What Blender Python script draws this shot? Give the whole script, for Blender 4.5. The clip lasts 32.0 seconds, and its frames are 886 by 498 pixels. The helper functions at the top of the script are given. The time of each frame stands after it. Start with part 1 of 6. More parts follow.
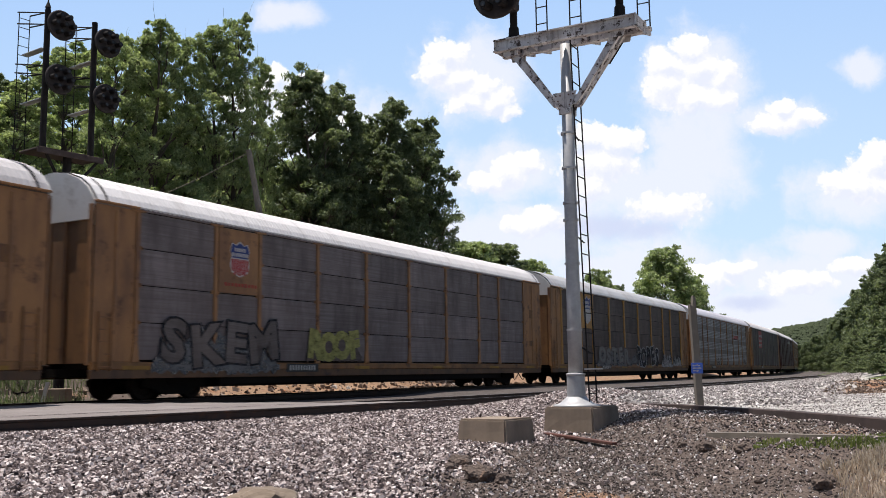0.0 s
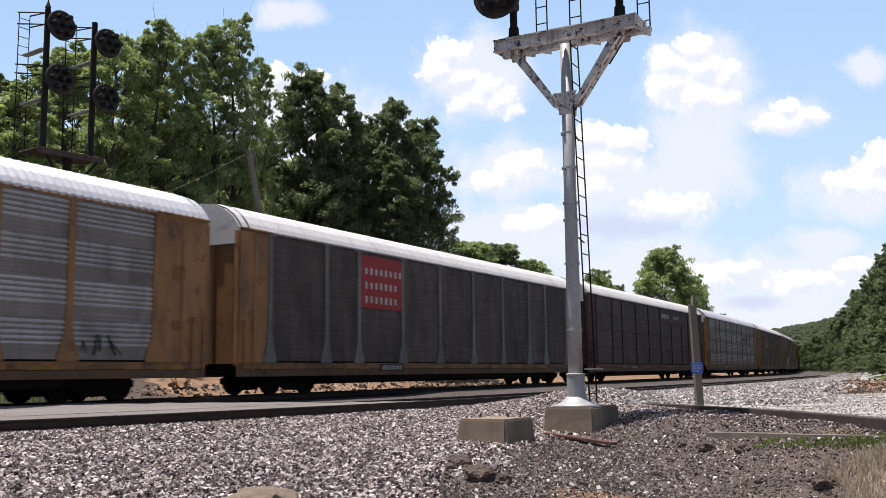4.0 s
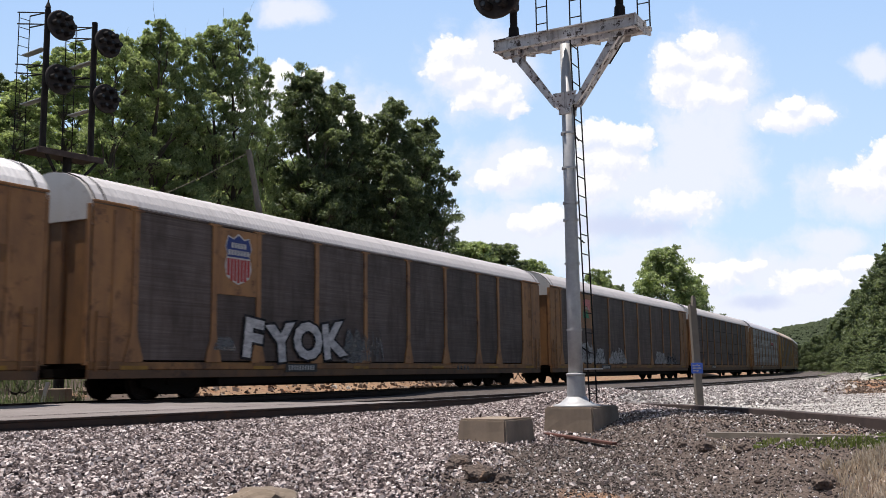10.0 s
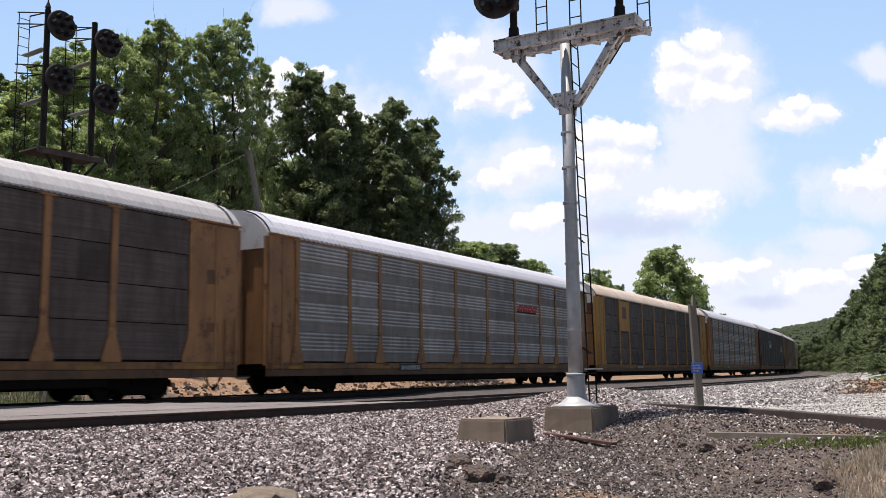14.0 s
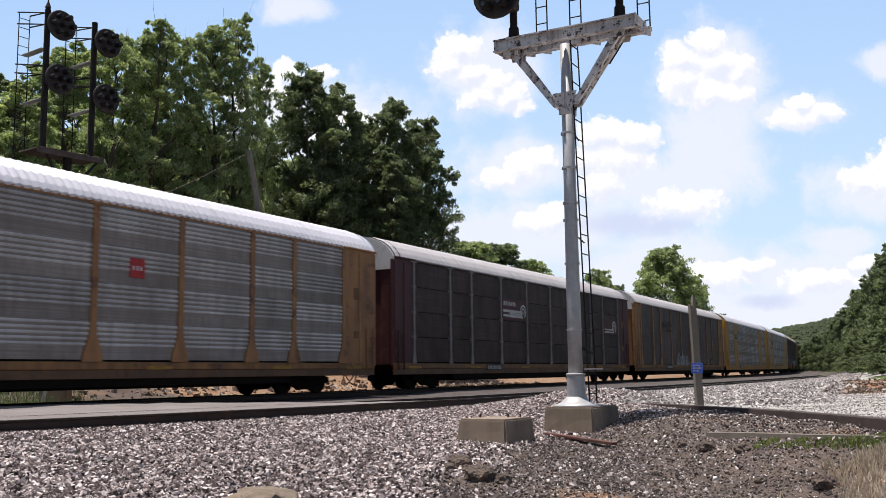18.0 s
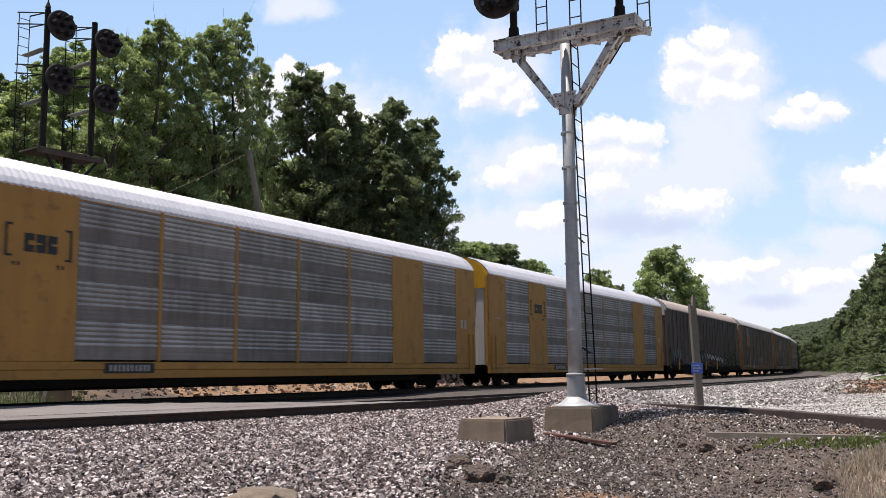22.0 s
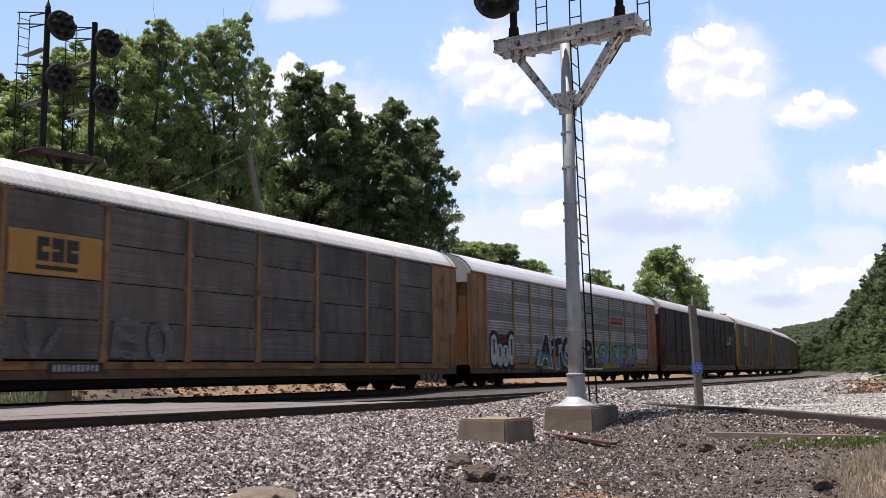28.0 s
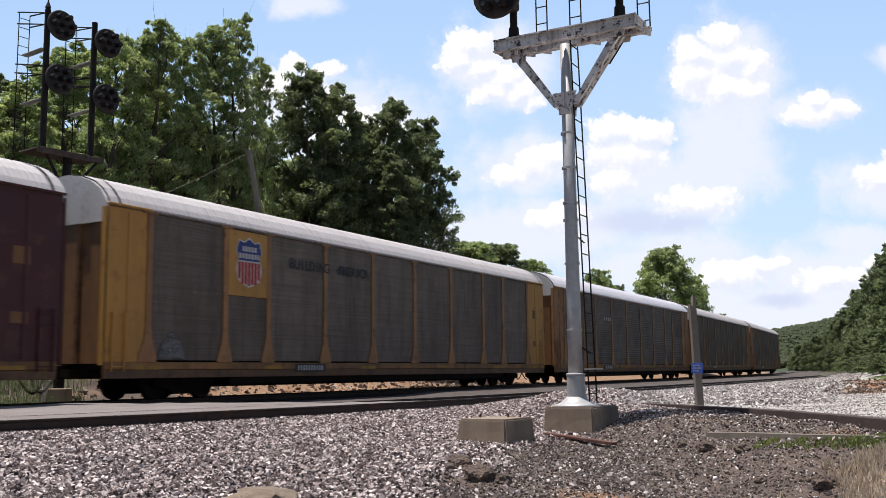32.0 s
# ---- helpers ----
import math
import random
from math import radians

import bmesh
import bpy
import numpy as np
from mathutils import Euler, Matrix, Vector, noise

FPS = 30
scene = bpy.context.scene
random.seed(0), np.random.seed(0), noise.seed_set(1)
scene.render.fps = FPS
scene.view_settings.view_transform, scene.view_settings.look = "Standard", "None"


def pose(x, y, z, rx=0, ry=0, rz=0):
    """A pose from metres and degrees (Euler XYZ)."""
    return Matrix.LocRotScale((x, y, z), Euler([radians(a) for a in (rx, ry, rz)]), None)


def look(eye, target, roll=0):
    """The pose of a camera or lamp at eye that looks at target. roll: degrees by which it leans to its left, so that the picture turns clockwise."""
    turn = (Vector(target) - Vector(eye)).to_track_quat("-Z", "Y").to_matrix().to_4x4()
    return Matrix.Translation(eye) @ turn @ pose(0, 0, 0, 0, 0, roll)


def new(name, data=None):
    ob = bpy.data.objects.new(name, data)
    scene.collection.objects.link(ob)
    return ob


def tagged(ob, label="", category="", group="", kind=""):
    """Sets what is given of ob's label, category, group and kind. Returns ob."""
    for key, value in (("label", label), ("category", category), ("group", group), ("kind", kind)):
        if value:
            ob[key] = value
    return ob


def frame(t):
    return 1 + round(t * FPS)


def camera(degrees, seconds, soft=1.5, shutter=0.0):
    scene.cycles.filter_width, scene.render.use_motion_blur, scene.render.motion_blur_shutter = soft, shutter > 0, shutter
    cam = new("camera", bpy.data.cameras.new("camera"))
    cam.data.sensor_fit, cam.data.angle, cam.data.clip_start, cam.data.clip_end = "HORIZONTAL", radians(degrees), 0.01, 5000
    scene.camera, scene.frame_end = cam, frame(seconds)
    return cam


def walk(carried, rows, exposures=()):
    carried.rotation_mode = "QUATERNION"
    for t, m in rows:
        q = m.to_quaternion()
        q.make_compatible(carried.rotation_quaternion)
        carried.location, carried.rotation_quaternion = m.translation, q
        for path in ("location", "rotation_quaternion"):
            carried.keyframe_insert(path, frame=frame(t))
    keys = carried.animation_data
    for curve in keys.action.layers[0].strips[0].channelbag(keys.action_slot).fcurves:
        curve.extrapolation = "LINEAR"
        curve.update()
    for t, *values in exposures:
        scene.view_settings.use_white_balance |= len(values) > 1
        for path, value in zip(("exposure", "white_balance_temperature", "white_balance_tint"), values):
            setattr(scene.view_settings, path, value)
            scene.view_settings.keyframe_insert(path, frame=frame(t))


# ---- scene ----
EYE = (0.0, 0.0, 0.603)
cam = camera(49.7, 32.0, 0.7, 0.15)
tilt = math.tan(radians(7.396))
CAM_POSE = look(EYE, (0.0, 100.0, EYE[2] + 100.0 * tilt), -0.743)
walk(cam, [(0.0, CAM_POSE), (32.0, CAM_POSE)], [(0.0, 0.25), (32.0, 0.25)])

# ---- world and sun ----
SUN_TO = Vector((-1.55, 0.2, 6.7)).normalized()
world = bpy.data.worlds.new("world")
scene.world = world
world.use_nodes = True
wn = world.node_tree.nodes
sky = wn.new("ShaderNodeTexSky")
sky.sky_type = "NISHITA"
sky.sun_disc = False
sky.sun_elevation = math.asin(SUN_TO.z)
sky.sun_rotation = math.atan2(SUN_TO.x, SUN_TO.y)
sky.altitude = 150
sky.air_density = 1.0
sky.dust_density = 1.6
sky.ozone_density = 1.2
wn["Background"].inputs[1].default_value = 0.085
world.node_tree.links.new(sky.outputs[0], wn["Background"].inputs[0])
sun = new("sun", bpy.data.lights.new("sun", "SUN"))
sun.data.energy = 5.0
sun.data.angle = radians(0.55)
sun.data.color = (1.0, 0.94, 0.875)
sun.matrix_basis = look((0, 0, 60), Vector((0, 0, 60)) - SUN_TO)


# ---- materials ----
class Nodes:
    """Short hand for building one node material."""

    def __init__(self, name):
        self.mat = bpy.data.materials.new(name)
        self.mat.use_nodes = True
        self.t = self.mat.node_tree
        self.b = self.t.nodes["Principled BSDF"]
        self.out = self.t.nodes["Material Output"]

    def n(self, kind, **kw):
        node = self.t.nodes.new("ShaderNode" + kind)
        for k, v in kw.items():
            node.inputs[k.replace("_", " ")].default_value = v
        return node

    def l(self, a, b):
        self.t.links.new(a, b)

    def coords(self, scale=(1, 1, 1), spread=0.0):
        """Object coordinates, scaled, shifted at random for each object."""
        tc = self.n("TexCoord")
        mp = self.n("Mapping")
        mp.inputs["Scale"].default_value = scale
        self.l(tc.outputs["Object"], mp.inputs["Vector"])
        if spread:
            oi = self.n("ObjectInfo")
            vm = self.t.nodes.new("ShaderNodeVectorMath")
            vm.operation = "MULTIPLY"
            self.l(oi.outputs["Random"], vm.inputs[0])
            vm.inputs[1].default_value = (spread, spread * 0.7, spread * 1.3)
            self.l(vm.outputs[0], mp.inputs["Location"])
        return mp.outputs[0]

    def noise(self, vec, scale, detail=6.0, rough=0.6):
        nn = self.n("TexNoise")
        nn.inputs["Scale"].default_value = scale
        nn.inputs["Detail"].default_value = detail
        nn.inputs["Roughness"].default_value = rough
        self.l(vec, nn.inputs["Vector"])
        return nn.outputs["Fac"]

    def ramp(self, fac, stops):
        r = self.n("ValToRGB")
        e = r.color_ramp.elements
        while len(e) < len(stops):
            e.new(0.5)
        for el, (p, c) in zip(e, stops):
            el.position = p
            el.color = (*c, 1) if len(c) == 3 else c
        self.l(fac, r.inputs[0])
        return r.outputs[0]

    def mix(self, fac, a, b, blend="MIX"):
        m = self.t.nodes.new("ShaderNodeMix")
        m.data_type = "RGBA"
        m.blend_type = blend
        for sock, v in ((m.inputs[0], fac), (m.inputs[6], a), (m.inputs[7], b)):
            if isinstance(v, (int, float)):
                sock.default_value = v
            elif isinstance(v, tuple):
                sock.default_value = (*v, 1)
            else:
                self.l(v, sock)
        return m.outputs[2]

    def bump(self, fac, strength=0.3, dist=0.01):
        b = self.n("Bump")
        b.inputs["Strength"].default_value = strength
        b.inputs["Distance"].default_value = dist
        self.l(fac, b.inputs["Height"])
        self.l(b.outputs[0], self.b.inputs["Normal"])

    def done(self, color, rough=0.7, metal=0.0, spec=0.4):
        if isinstance(color, tuple):
            self.b.inputs["Base Color"].default_value = (*color, 1)
        else:
            self.l(color, self.b.inputs["Base Color"])
        if isinstance(rough, (int, float)):
            self.b.inputs["Roughness"].default_value = rough
        else:
            self.l(rough, self.b.inputs["Roughness"])
        self.b.inputs["Metallic"].default_value = metal
        self.b.inputs["Specular IOR Level"].default_value = spec
        return self.mat


def painted(name, base, dirt, rust=(0.12, 0.05, 0.025), amount=0.5, rough=0.55, metal=0.0):
    """Weathered paint: streaks of dirt that run down, blotches of rust."""
    m = Nodes(name)
    v = m.coords((1, 1, 1), 37.0)
    st = m.noise(m.coords((1.6, 1.6, 0.35), 21.0), 1.6, 3, 0.5)
    c = m.mix(m.ramp(st, [(0.42, (0, 0, 0)), (0.80, (amount * 0.8,) * 3)]), base, dirt)
    old = m.noise(m.coords((1, 1, 0.8), 29.0), 0.6, 6, 0.65)
    c = m.mix(m.ramp(old, [(0.46, (0, 0, 0)), (0.66, (amount * 0.62,) * 3)]), c, dirt)
    bl = m.noise(v, 1.7, 8, 0.74)
    c = m.mix(m.ramp(bl, [(0.54, (0, 0, 0)), (0.66, (amount,) * 3)]), c, rust)
    fine = m.noise(v, 24.0, 4, 0.6)
    c = m.mix(0.14, c, m.ramp(fine, [(0.3, (0.35, 0.35, 0.35)), (0.7, (1, 1, 1))]), "MULTIPLY")
    m.bump(fine, 0.08, 0.004)
    return m.done(c, rough, metal)


def galvanised(name, base, dark, streak, rough=0.5, metal=0.5):
    """Grey sheet metal with long level streaks and patchy grime."""
    m = Nodes(name)
    hz = m.noise(m.coords((0.22, 1, 7.0), 17.0), 2.4, 5, 0.6)
    c = m.mix(m.ramp(hz, [(0.36, (0, 0, 0)), (0.66, (1, 1, 1))]), base, streak)
    ln = m.noise(m.coords((0.06, 1, 9.0), 31.0), 3.0, 3, 0.5)
    c = m.mix(0.42, c, m.ramp(ln, [(0.34, (0.6, 0.58, 0.57)), (0.48, (0.95, 0.95, 0.95)), (0.66, (1.25, 1.25, 1.25))]), "MULTIPLY")
    run = m.noise(m.coords((5.0, 1, 0.28), 41.0), 1.0, 6, 0.65)
    c = m.mix(m.ramp(run, [(0.52, (0, 0, 0)), (0.74, (0.75, 0.75, 0.75))]), c, dark)
    dust = m.noise(m.coords((0.5, 1, 0.5), 19.0), 0.8, 5, 0.6)
    c = m.mix(m.ramp(dust, [(0.45, (0, 0, 0)), (0.75, (0.45, 0.45, 0.45))]), c, tuple(0.6 * a + 0.4 * b for a, b in zip(streak, (0.17, 0.105, 0.07))))
    gr = m.noise(m.coords((1.4, 1, 0.5), 11.0), 0.9, 7, 0.7)
    c = m.mix(m.ramp(gr, [(0.42, (0, 0, 0)), (0.68, (0.85, 0.85, 0.85))]), c, dark)
    oi = m.n("ObjectInfo")
    c = m.mix(1.0, c, m.ramp(oi.outputs["Random"], [(0.0, (0.8, 0.8, 0.8)), (1.0, (1.08, 1.08, 1.08))]), "MULTIPLY")
    m.bump(m.noise(m.coords((0.4, 1, 30.0), 5.0), 4.0, 2, 0.5), 0.12, 0.004)
    return m.done(c, rough, metal, 0.2)


def sheeted(name, base, dark, light, rough=0.55, metal=0.0):
    """Painted roof sheets: broad fading, grime that runs down the curve, fine specks."""
    m = Nodes(name)
    big = m.noise(m.coords((0.5, 1, 1), 23.0), 0.7, 5, 0.6)
    c = m.mix(m.ramp(big, [(0.35, (0, 0, 0)), (0.7, (1, 1, 1))]), base, light)
    run = m.noise(m.coords((3.0, 0.5, 0.5), 9.0), 1.6, 5, 0.6)
    c = m.mix(m.ramp(run, [(0.5, (0, 0, 0)), (0.78, (0.8, 0.8, 0.8))]), c, dark)
    speck = m.noise(m.coords((1, 1, 1), 3.0), 11.0, 5, 0.7)
    c = m.mix(m.ramp(speck, [(0.62, (0, 0, 0)), (0.72, (0.7, 0.7, 0.7))]), c, dark)
    m.bump(speck, 0.1, 0.004)
    return m.done(c, rough, metal)


def peeling(name, base, grime, bare):
    """White paint that flakes off dark rusted steel in small patches."""
    m = Nodes(name)
    v = m.coords((1, 1, 1), 37.0)
    c = m.mix(m.ramp(m.noise(v, 3.0, 4, 0.6), [(0.4, (0, 0, 0)), (0.7, (0.9, 0.9, 0.9))]), base, grime)
    flake = m.noise(v, 7.0, 9, 0.72)
    c = m.mix(m.ramp(flake, [(0.53, (0, 0, 0)), (0.585, (1, 1, 1))]), c, bare)
    run = m.noise(m.coords((9, 9, 0.8), 21.0), 1.6, 4, 0.6)
    c = m.mix(m.ramp(run, [(0.55, (0, 0, 0)), (0.72, (0.75, 0.75, 0.75))]), c, bare)
    m.bump(flake, 0.3, 0.004)
    return m.done(c, 0.65)


def sprayed(name, stops, cover=0.75, rough=0.7):
    """Spray paint, one colour or several from the foot of a letter to its head, worn through in places."""
    m = Nodes(name)
    v = m.coords((1, 1, 1), 13.0)
    if len(stops) == 1:
        c = stops[0][1]
        c = m.ramp(m.noise(v, 4.0, 5, 0.6), [(0.3, tuple(k * 0.72 for k in c)), (0.7, tuple(min(1, k * 1.25) for k in c))])
    else:
        sep = m.n("SeparateXYZ")
        m.l(m.n("TexCoord").outputs["Object"], sep.inputs[0])
        mr = m.n("MapRange")
        mr.inputs[1].default_value, mr.inputs[2].default_value = -1.0, 1.0
        m.l(sep.outputs["Z"], mr.inputs[0])
        c = m.ramp(mr.outputs[0], stops)
        c = m.mix(0.4, c, m.ramp(m.noise(v, 5.0, 4, 0.6), [(0.3, (0.6, 0.6, 0.6)), (0.7, (1.25, 1.25, 1.25))]), "MULTIPLY")
    m.done(c, rough, 0.0, 0.3)
    worn = m.noise(m.coords((1.2, 1, 3.0), 5.0), 2.6, 8, 0.72)
    a = m.n("MapRange")
    for sock, k in zip(a.inputs[1:5], (0.30, 0.56, cover * 0.45, min(1.0, cover * 1.15))):
        sock.default_value = k
    m.l(worn, a.inputs[0])
    m.l(a.outputs[0], m.b.inputs["Alpha"])
    return m.mat


def plain(name, col, rough=0.6, metal=0.0, var=0.25, scale=9.0, spec=0.4):
    m = Nodes(name)
    v = m.coords((1, 1, 1), 13.0)
    n1 = m.noise(v, scale, 6, 0.65)
    lo = tuple(c * (1 - var) for c in col)
    hi = tuple(min(1, c * (1 + var)) for c in col)
    c = m.ramp(n1, [(0.3, lo), (0.7, hi)])
    m.bump(n1, 0.2, 0.004)
    return m.done(c, rough, metal, spec)


YELLOW = painted("weathered_yellow_paint", (0.34, 0.165, 0.062), (0.115, 0.055, 0.033), (0.075, 0.03, 0.018), amount=0.85)
SILL_YELLOW = painted("grimy_sill_paint", (0.27, 0.125, 0.04), (0.075, 0.038, 0.022), (0.055, 0.024, 0.015), amount=0.95)
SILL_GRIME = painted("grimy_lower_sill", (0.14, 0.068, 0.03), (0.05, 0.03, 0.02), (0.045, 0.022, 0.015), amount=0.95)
REFLECT = painted("dull_yellow_reflector", (0.34, 0.18, 0.02), (0.12, 0.06, 0.02), amount=0.8)
YELLOW_NEW = painted("yellow_paint", (0.44, 0.222, 0.045), (0.25, 0.125, 0.04), amount=0.5)
# yellow darkened for the end doors: shade between cars is in the base, plus grime
DOOR_SHADED = painted("shaded_grimy_yellow_doors", (0.24, 0.118, 0.046), (0.10, 0.052, 0.03), amount=0.8)
YELLOW_BRIGHT = painted("bright_yellow_paint", (0.62, 0.34, 0.02), (0.4, 0.2, 0.03), amount=0.4)
MAROON = painted("maroon_paint", (0.062, 0.012, 0.016), (0.032, 0.011, 0.011), amount=0.55)
BROWN = painted("brown_grey_paint", (0.13, 0.105, 0.09), (0.07, 0.05, 0.04), amount=0.5)
RUSTY = painted("rusty_sill_paint", (0.20, 0.088, 0.024), (0.06, 0.035, 0.025), amount=0.95)
WHITE_PAINT = painted("white_end_paint", (0.56, 0.54, 0.53), (0.4, 0.36, 0.3), amount=0.35)
PANEL_DARK = galvanised("dark_grey_panels", (0.100, 0.075, 0.067), (0.053, 0.038, 0.032), (0.146, 0.116, 0.106), 0.6, 0.1)
PANEL_BLUE = galvanised("blue_grey_panels", (0.135, 0.112, 0.103), (0.074, 0.059, 0.052), (0.185, 0.158, 0.148), 0.6, 0.1)
PANEL_BROWN = galvanised("brown_grey_panels", (0.110, 0.080, 0.066), (0.060, 0.042, 0.033), (0.152, 0.116, 0.098), 0.6, 0.1)
PANEL_MAROON = galvanised("maroon_stained_panels", (0.056, 0.038, 0.035), (0.032, 0.020, 0.018), (0.078, 0.055, 0.051), 0.6, 0.1)
PANEL_LILAC = galvanised("lilac_grey_panels", (0.185, 0.152, 0.148), (0.110, 0.086, 0.080), (0.240, 0.205, 0.200), 0.6, 0.1)
PANEL_PLUM = galvanised("plum_stained_panels", (0.098, 0.070, 0.066), (0.055, 0.036, 0.033), (0.135, 0.102, 0.097), 0.6, 0.1)
PANEL_MID = galvanised("grey_panels", (0.20, 0.19, 0.182), (0.12, 0.112, 0.105), (0.25, 0.24, 0.23), 0.6, 0.15)
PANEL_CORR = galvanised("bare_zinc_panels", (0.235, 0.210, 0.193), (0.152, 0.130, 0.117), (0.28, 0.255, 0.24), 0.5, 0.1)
# lighter copy of the panel zinc: the bright line along each rib is coloured in
RIB_LIT = galvanised("lit_zinc_ribs", (0.47, 0.455, 0.44), (0.27, 0.25, 0.235), (0.56, 0.54, 0.53), 0.65, 0.0)
ROOF_CLEAN = sheeted("clean_white_roof", (0.60, 0.575, 0.575), (0.44, 0.41, 0.40), (0.66, 0.635, 0.635), 0.6, 0.0)
ROOF_WHITE = sheeted("white_roof", (0.42, 0.395, 0.40), (0.30, 0.275, 0.275), (0.48, 0.455, 0.46), 0.6, 0.0)
ROOF_ZINC = sheeted("zinc_roof", (0.56, 0.55, 0.60), (0.44, 0.43, 0.46), (0.62, 0.61, 0.66), 0.45, 0.1)
ROOF_PINK = sheeted("pinkish_roof", (0.46, 0.37, 0.34), (0.30, 0.23, 0.20), (0.5, 0.42, 0.38), 0.6, 0.1)
ROOF_CREAM = sheeted("cream_rusty_roof", (0.56, 0.45, 0.37), (0.30, 0.16, 0.09), (0.64, 0.55, 0.48), 0.6, 0.05)
RUST_ROOF = sheeted("zinc_roof_with_rust", (0.50, 0.50, 0.51), (0.30, 0.22, 0.17), (0.6, 0.6, 0.6), 0.45, 0.3)
BLACK = plain("black_running_gear", (0.011, 0.0085, 0.007), 0.9, spec=0.1)
GREASE = plain("dark_brown_running_gear", (0.020, 0.013, 0.010), 0.85, spec=0.15)
BLACK_PAINT = plain("black_paint", (0.02, 0.02, 0.022), 0.5)
WHITE_MARK = plain("white_lettering", (0.46, 0.44, 0.42), 0.7)
GREY_MARK = sprayed("grey_spray_paint", [(0.0, (0.165, 0.16, 0.158))], 0.7)
PALE_RIB = galvanised("pale_brown_ribs", (0.155, 0.118, 0.10), (0.08, 0.065, 0.06), (0.17, 0.145, 0.135), 0.6, 0.1)
SILVER_MARK = sprayed("silver_spray_paint", [(0.0, (0.38, 0.375, 0.37))], 0.8)
DARK_MARK = sprayed("black_spray_paint", [(0.0, (0.018, 0.016, 0.019))], 1.0)
PURPLE_MARK = sprayed("purple_over_teal_spray_paint", [(0.0, (0.14, 0.15, 0.05)), (0.28, (0.13, 0.22, 0.23)), (0.44, (0.10, 0.20, 0.23)), (0.50, (0.028, 0.018, 0.035)), (1.0, (0.022, 0.014, 0.03))], 1.0)
MINT_MARK = sprayed("mint_over_violet_spray_paint", [(0.0, (0.30, 0.26, 0.34)), (0.38, (0.24, 0.21, 0.29)), (0.52, (0.17, 0.33, 0.30)), (1.0, (0.16, 0.36, 0.33))], 1.0)
DULL_OLIVE = sprayed("dull_olive_spray_paint", [(0.0, (0.10, 0.105, 0.035))], 0.9)
CHALK_MARK = sprayed("white_spray_paint", [(0.0, (0.52, 0.50, 0.50))], 1.0)
RED_MARK = sprayed("red_spray_paint", [(0.0, (0.17, 0.022, 0.02))], 0.6)
TEAL_MARK = sprayed("teal_spray_paint", [(0.0, (0.085, 0.22, 0.225))], 0.9)
VIOLET_MARK = sprayed("violet_spray_paint", [(0.0, (0.15, 0.10, 0.21))], 0.8)
OLIVE_MARK = sprayed("olive_spray_paint", [(0.0, (0.30, 0.285, 0.09))], 0.95)
GREEN_MARK = sprayed("green_spray_paint", [(0.0, (0.025, 0.060, 0.026))], 0.85)
RUSTRED_MARK = sprayed("dull_red_spray_paint", [(0.0, (0.075, 0.030, 0.024))], 0.95)
LIGHTBLUE_MARK = sprayed("pale_blue_spray_paint", [(0.0, (0.19, 0.23, 0.26))], 0.9)
BLUE_LOGO = plain("blue_emblem_paint", (0.02, 0.035, 0.16), 0.5)
RED_LOGO = plain("red_emblem_paint", (0.34, 0.02, 0.02), 0.5)
PINK_LOGO = plain("pink_emblem_paint", (0.55, 0.17, 0.16), 0.5)
GREEN_LOGO = plain("green_emblem_paint", (0.02, 0.20, 0.08), 0.5)
STEEL = plain("silver_painted_steel", (0.40, 0.395, 0.40), 0.55, 0.25, 0.18, 5.0)
STEEL_PEEL = peeling("peeling_white_steel", (0.64, 0.61, 0.60), (0.36, 0.29, 0.26), (0.06, 0.038, 0.03))
PANEL_TAN = galvanised("tan_grey_panels", (0.15, 0.118, 0.098), (0.09, 0.068, 0.055), (0.19, 0.155, 0.13), 0.6, 0.1)
DARK_STEEL = plain("dark_signal_steel", (0.022, 0.018, 0.017), 0.8, 0.0, spec=0.15)
HEAD_GREY = plain("grey_signal_face", (0.04, 0.033, 0.032), 0.7, 0, 0.45, 4.0, 0.2)
LENS = plain("dark_lens_glass", (0.03, 0.03, 0.03), 0.12)
RAIL = painted("rusty_rail_steel", (0.05, 0.032, 0.027), (0.025, 0.018, 0.016), amount=0.6, rough=0.6, metal=0.3)
RAIL_TOP = plain("worn_rail_head", (0.24, 0.2, 0.19), 0.35, 0.7)
TIE = painted("creosoted_timber", (0.07, 0.055, 0.048), (0.03, 0.024, 0.02), (0.12, 0.09, 0.07), 0.7, 0.85)
TIMBER = painted("dark_creosoted_timber", (0.072, 0.050, 0.044), (0.030, 0.021, 0.019), (0.11, 0.082, 0.074), 0.7, 0.9)
POST_WOOD = painted("greyed_wood", (0.20, 0.17, 0.14), (0.09, 0.075, 0.06), (0.26, 0.22, 0.19), 0.7, 0.9)
RUSTBAR = painted("rusted_plank", (0.13, 0.05, 0.035), (0.06, 0.03, 0.025), (0.2, 0.13, 0.1), 0.7, 0.8)
SIGN_BLUE = plain("blue_sign_enamel", (0.05, 0.12, 0.5), 0.4, 0, 0.1)
CONCRETE = painted("stained_concrete", (0.27, 0.208, 0.155), (0.075, 0.054, 0.038), (0.21, 0.17, 0.13), 0.7, 0.9)
BARK = painted("bark", (0.11, 0.085, 0.065), (0.05, 0.04, 0.03), (0.16, 0.13, 0.1), 0.7, 0.95)


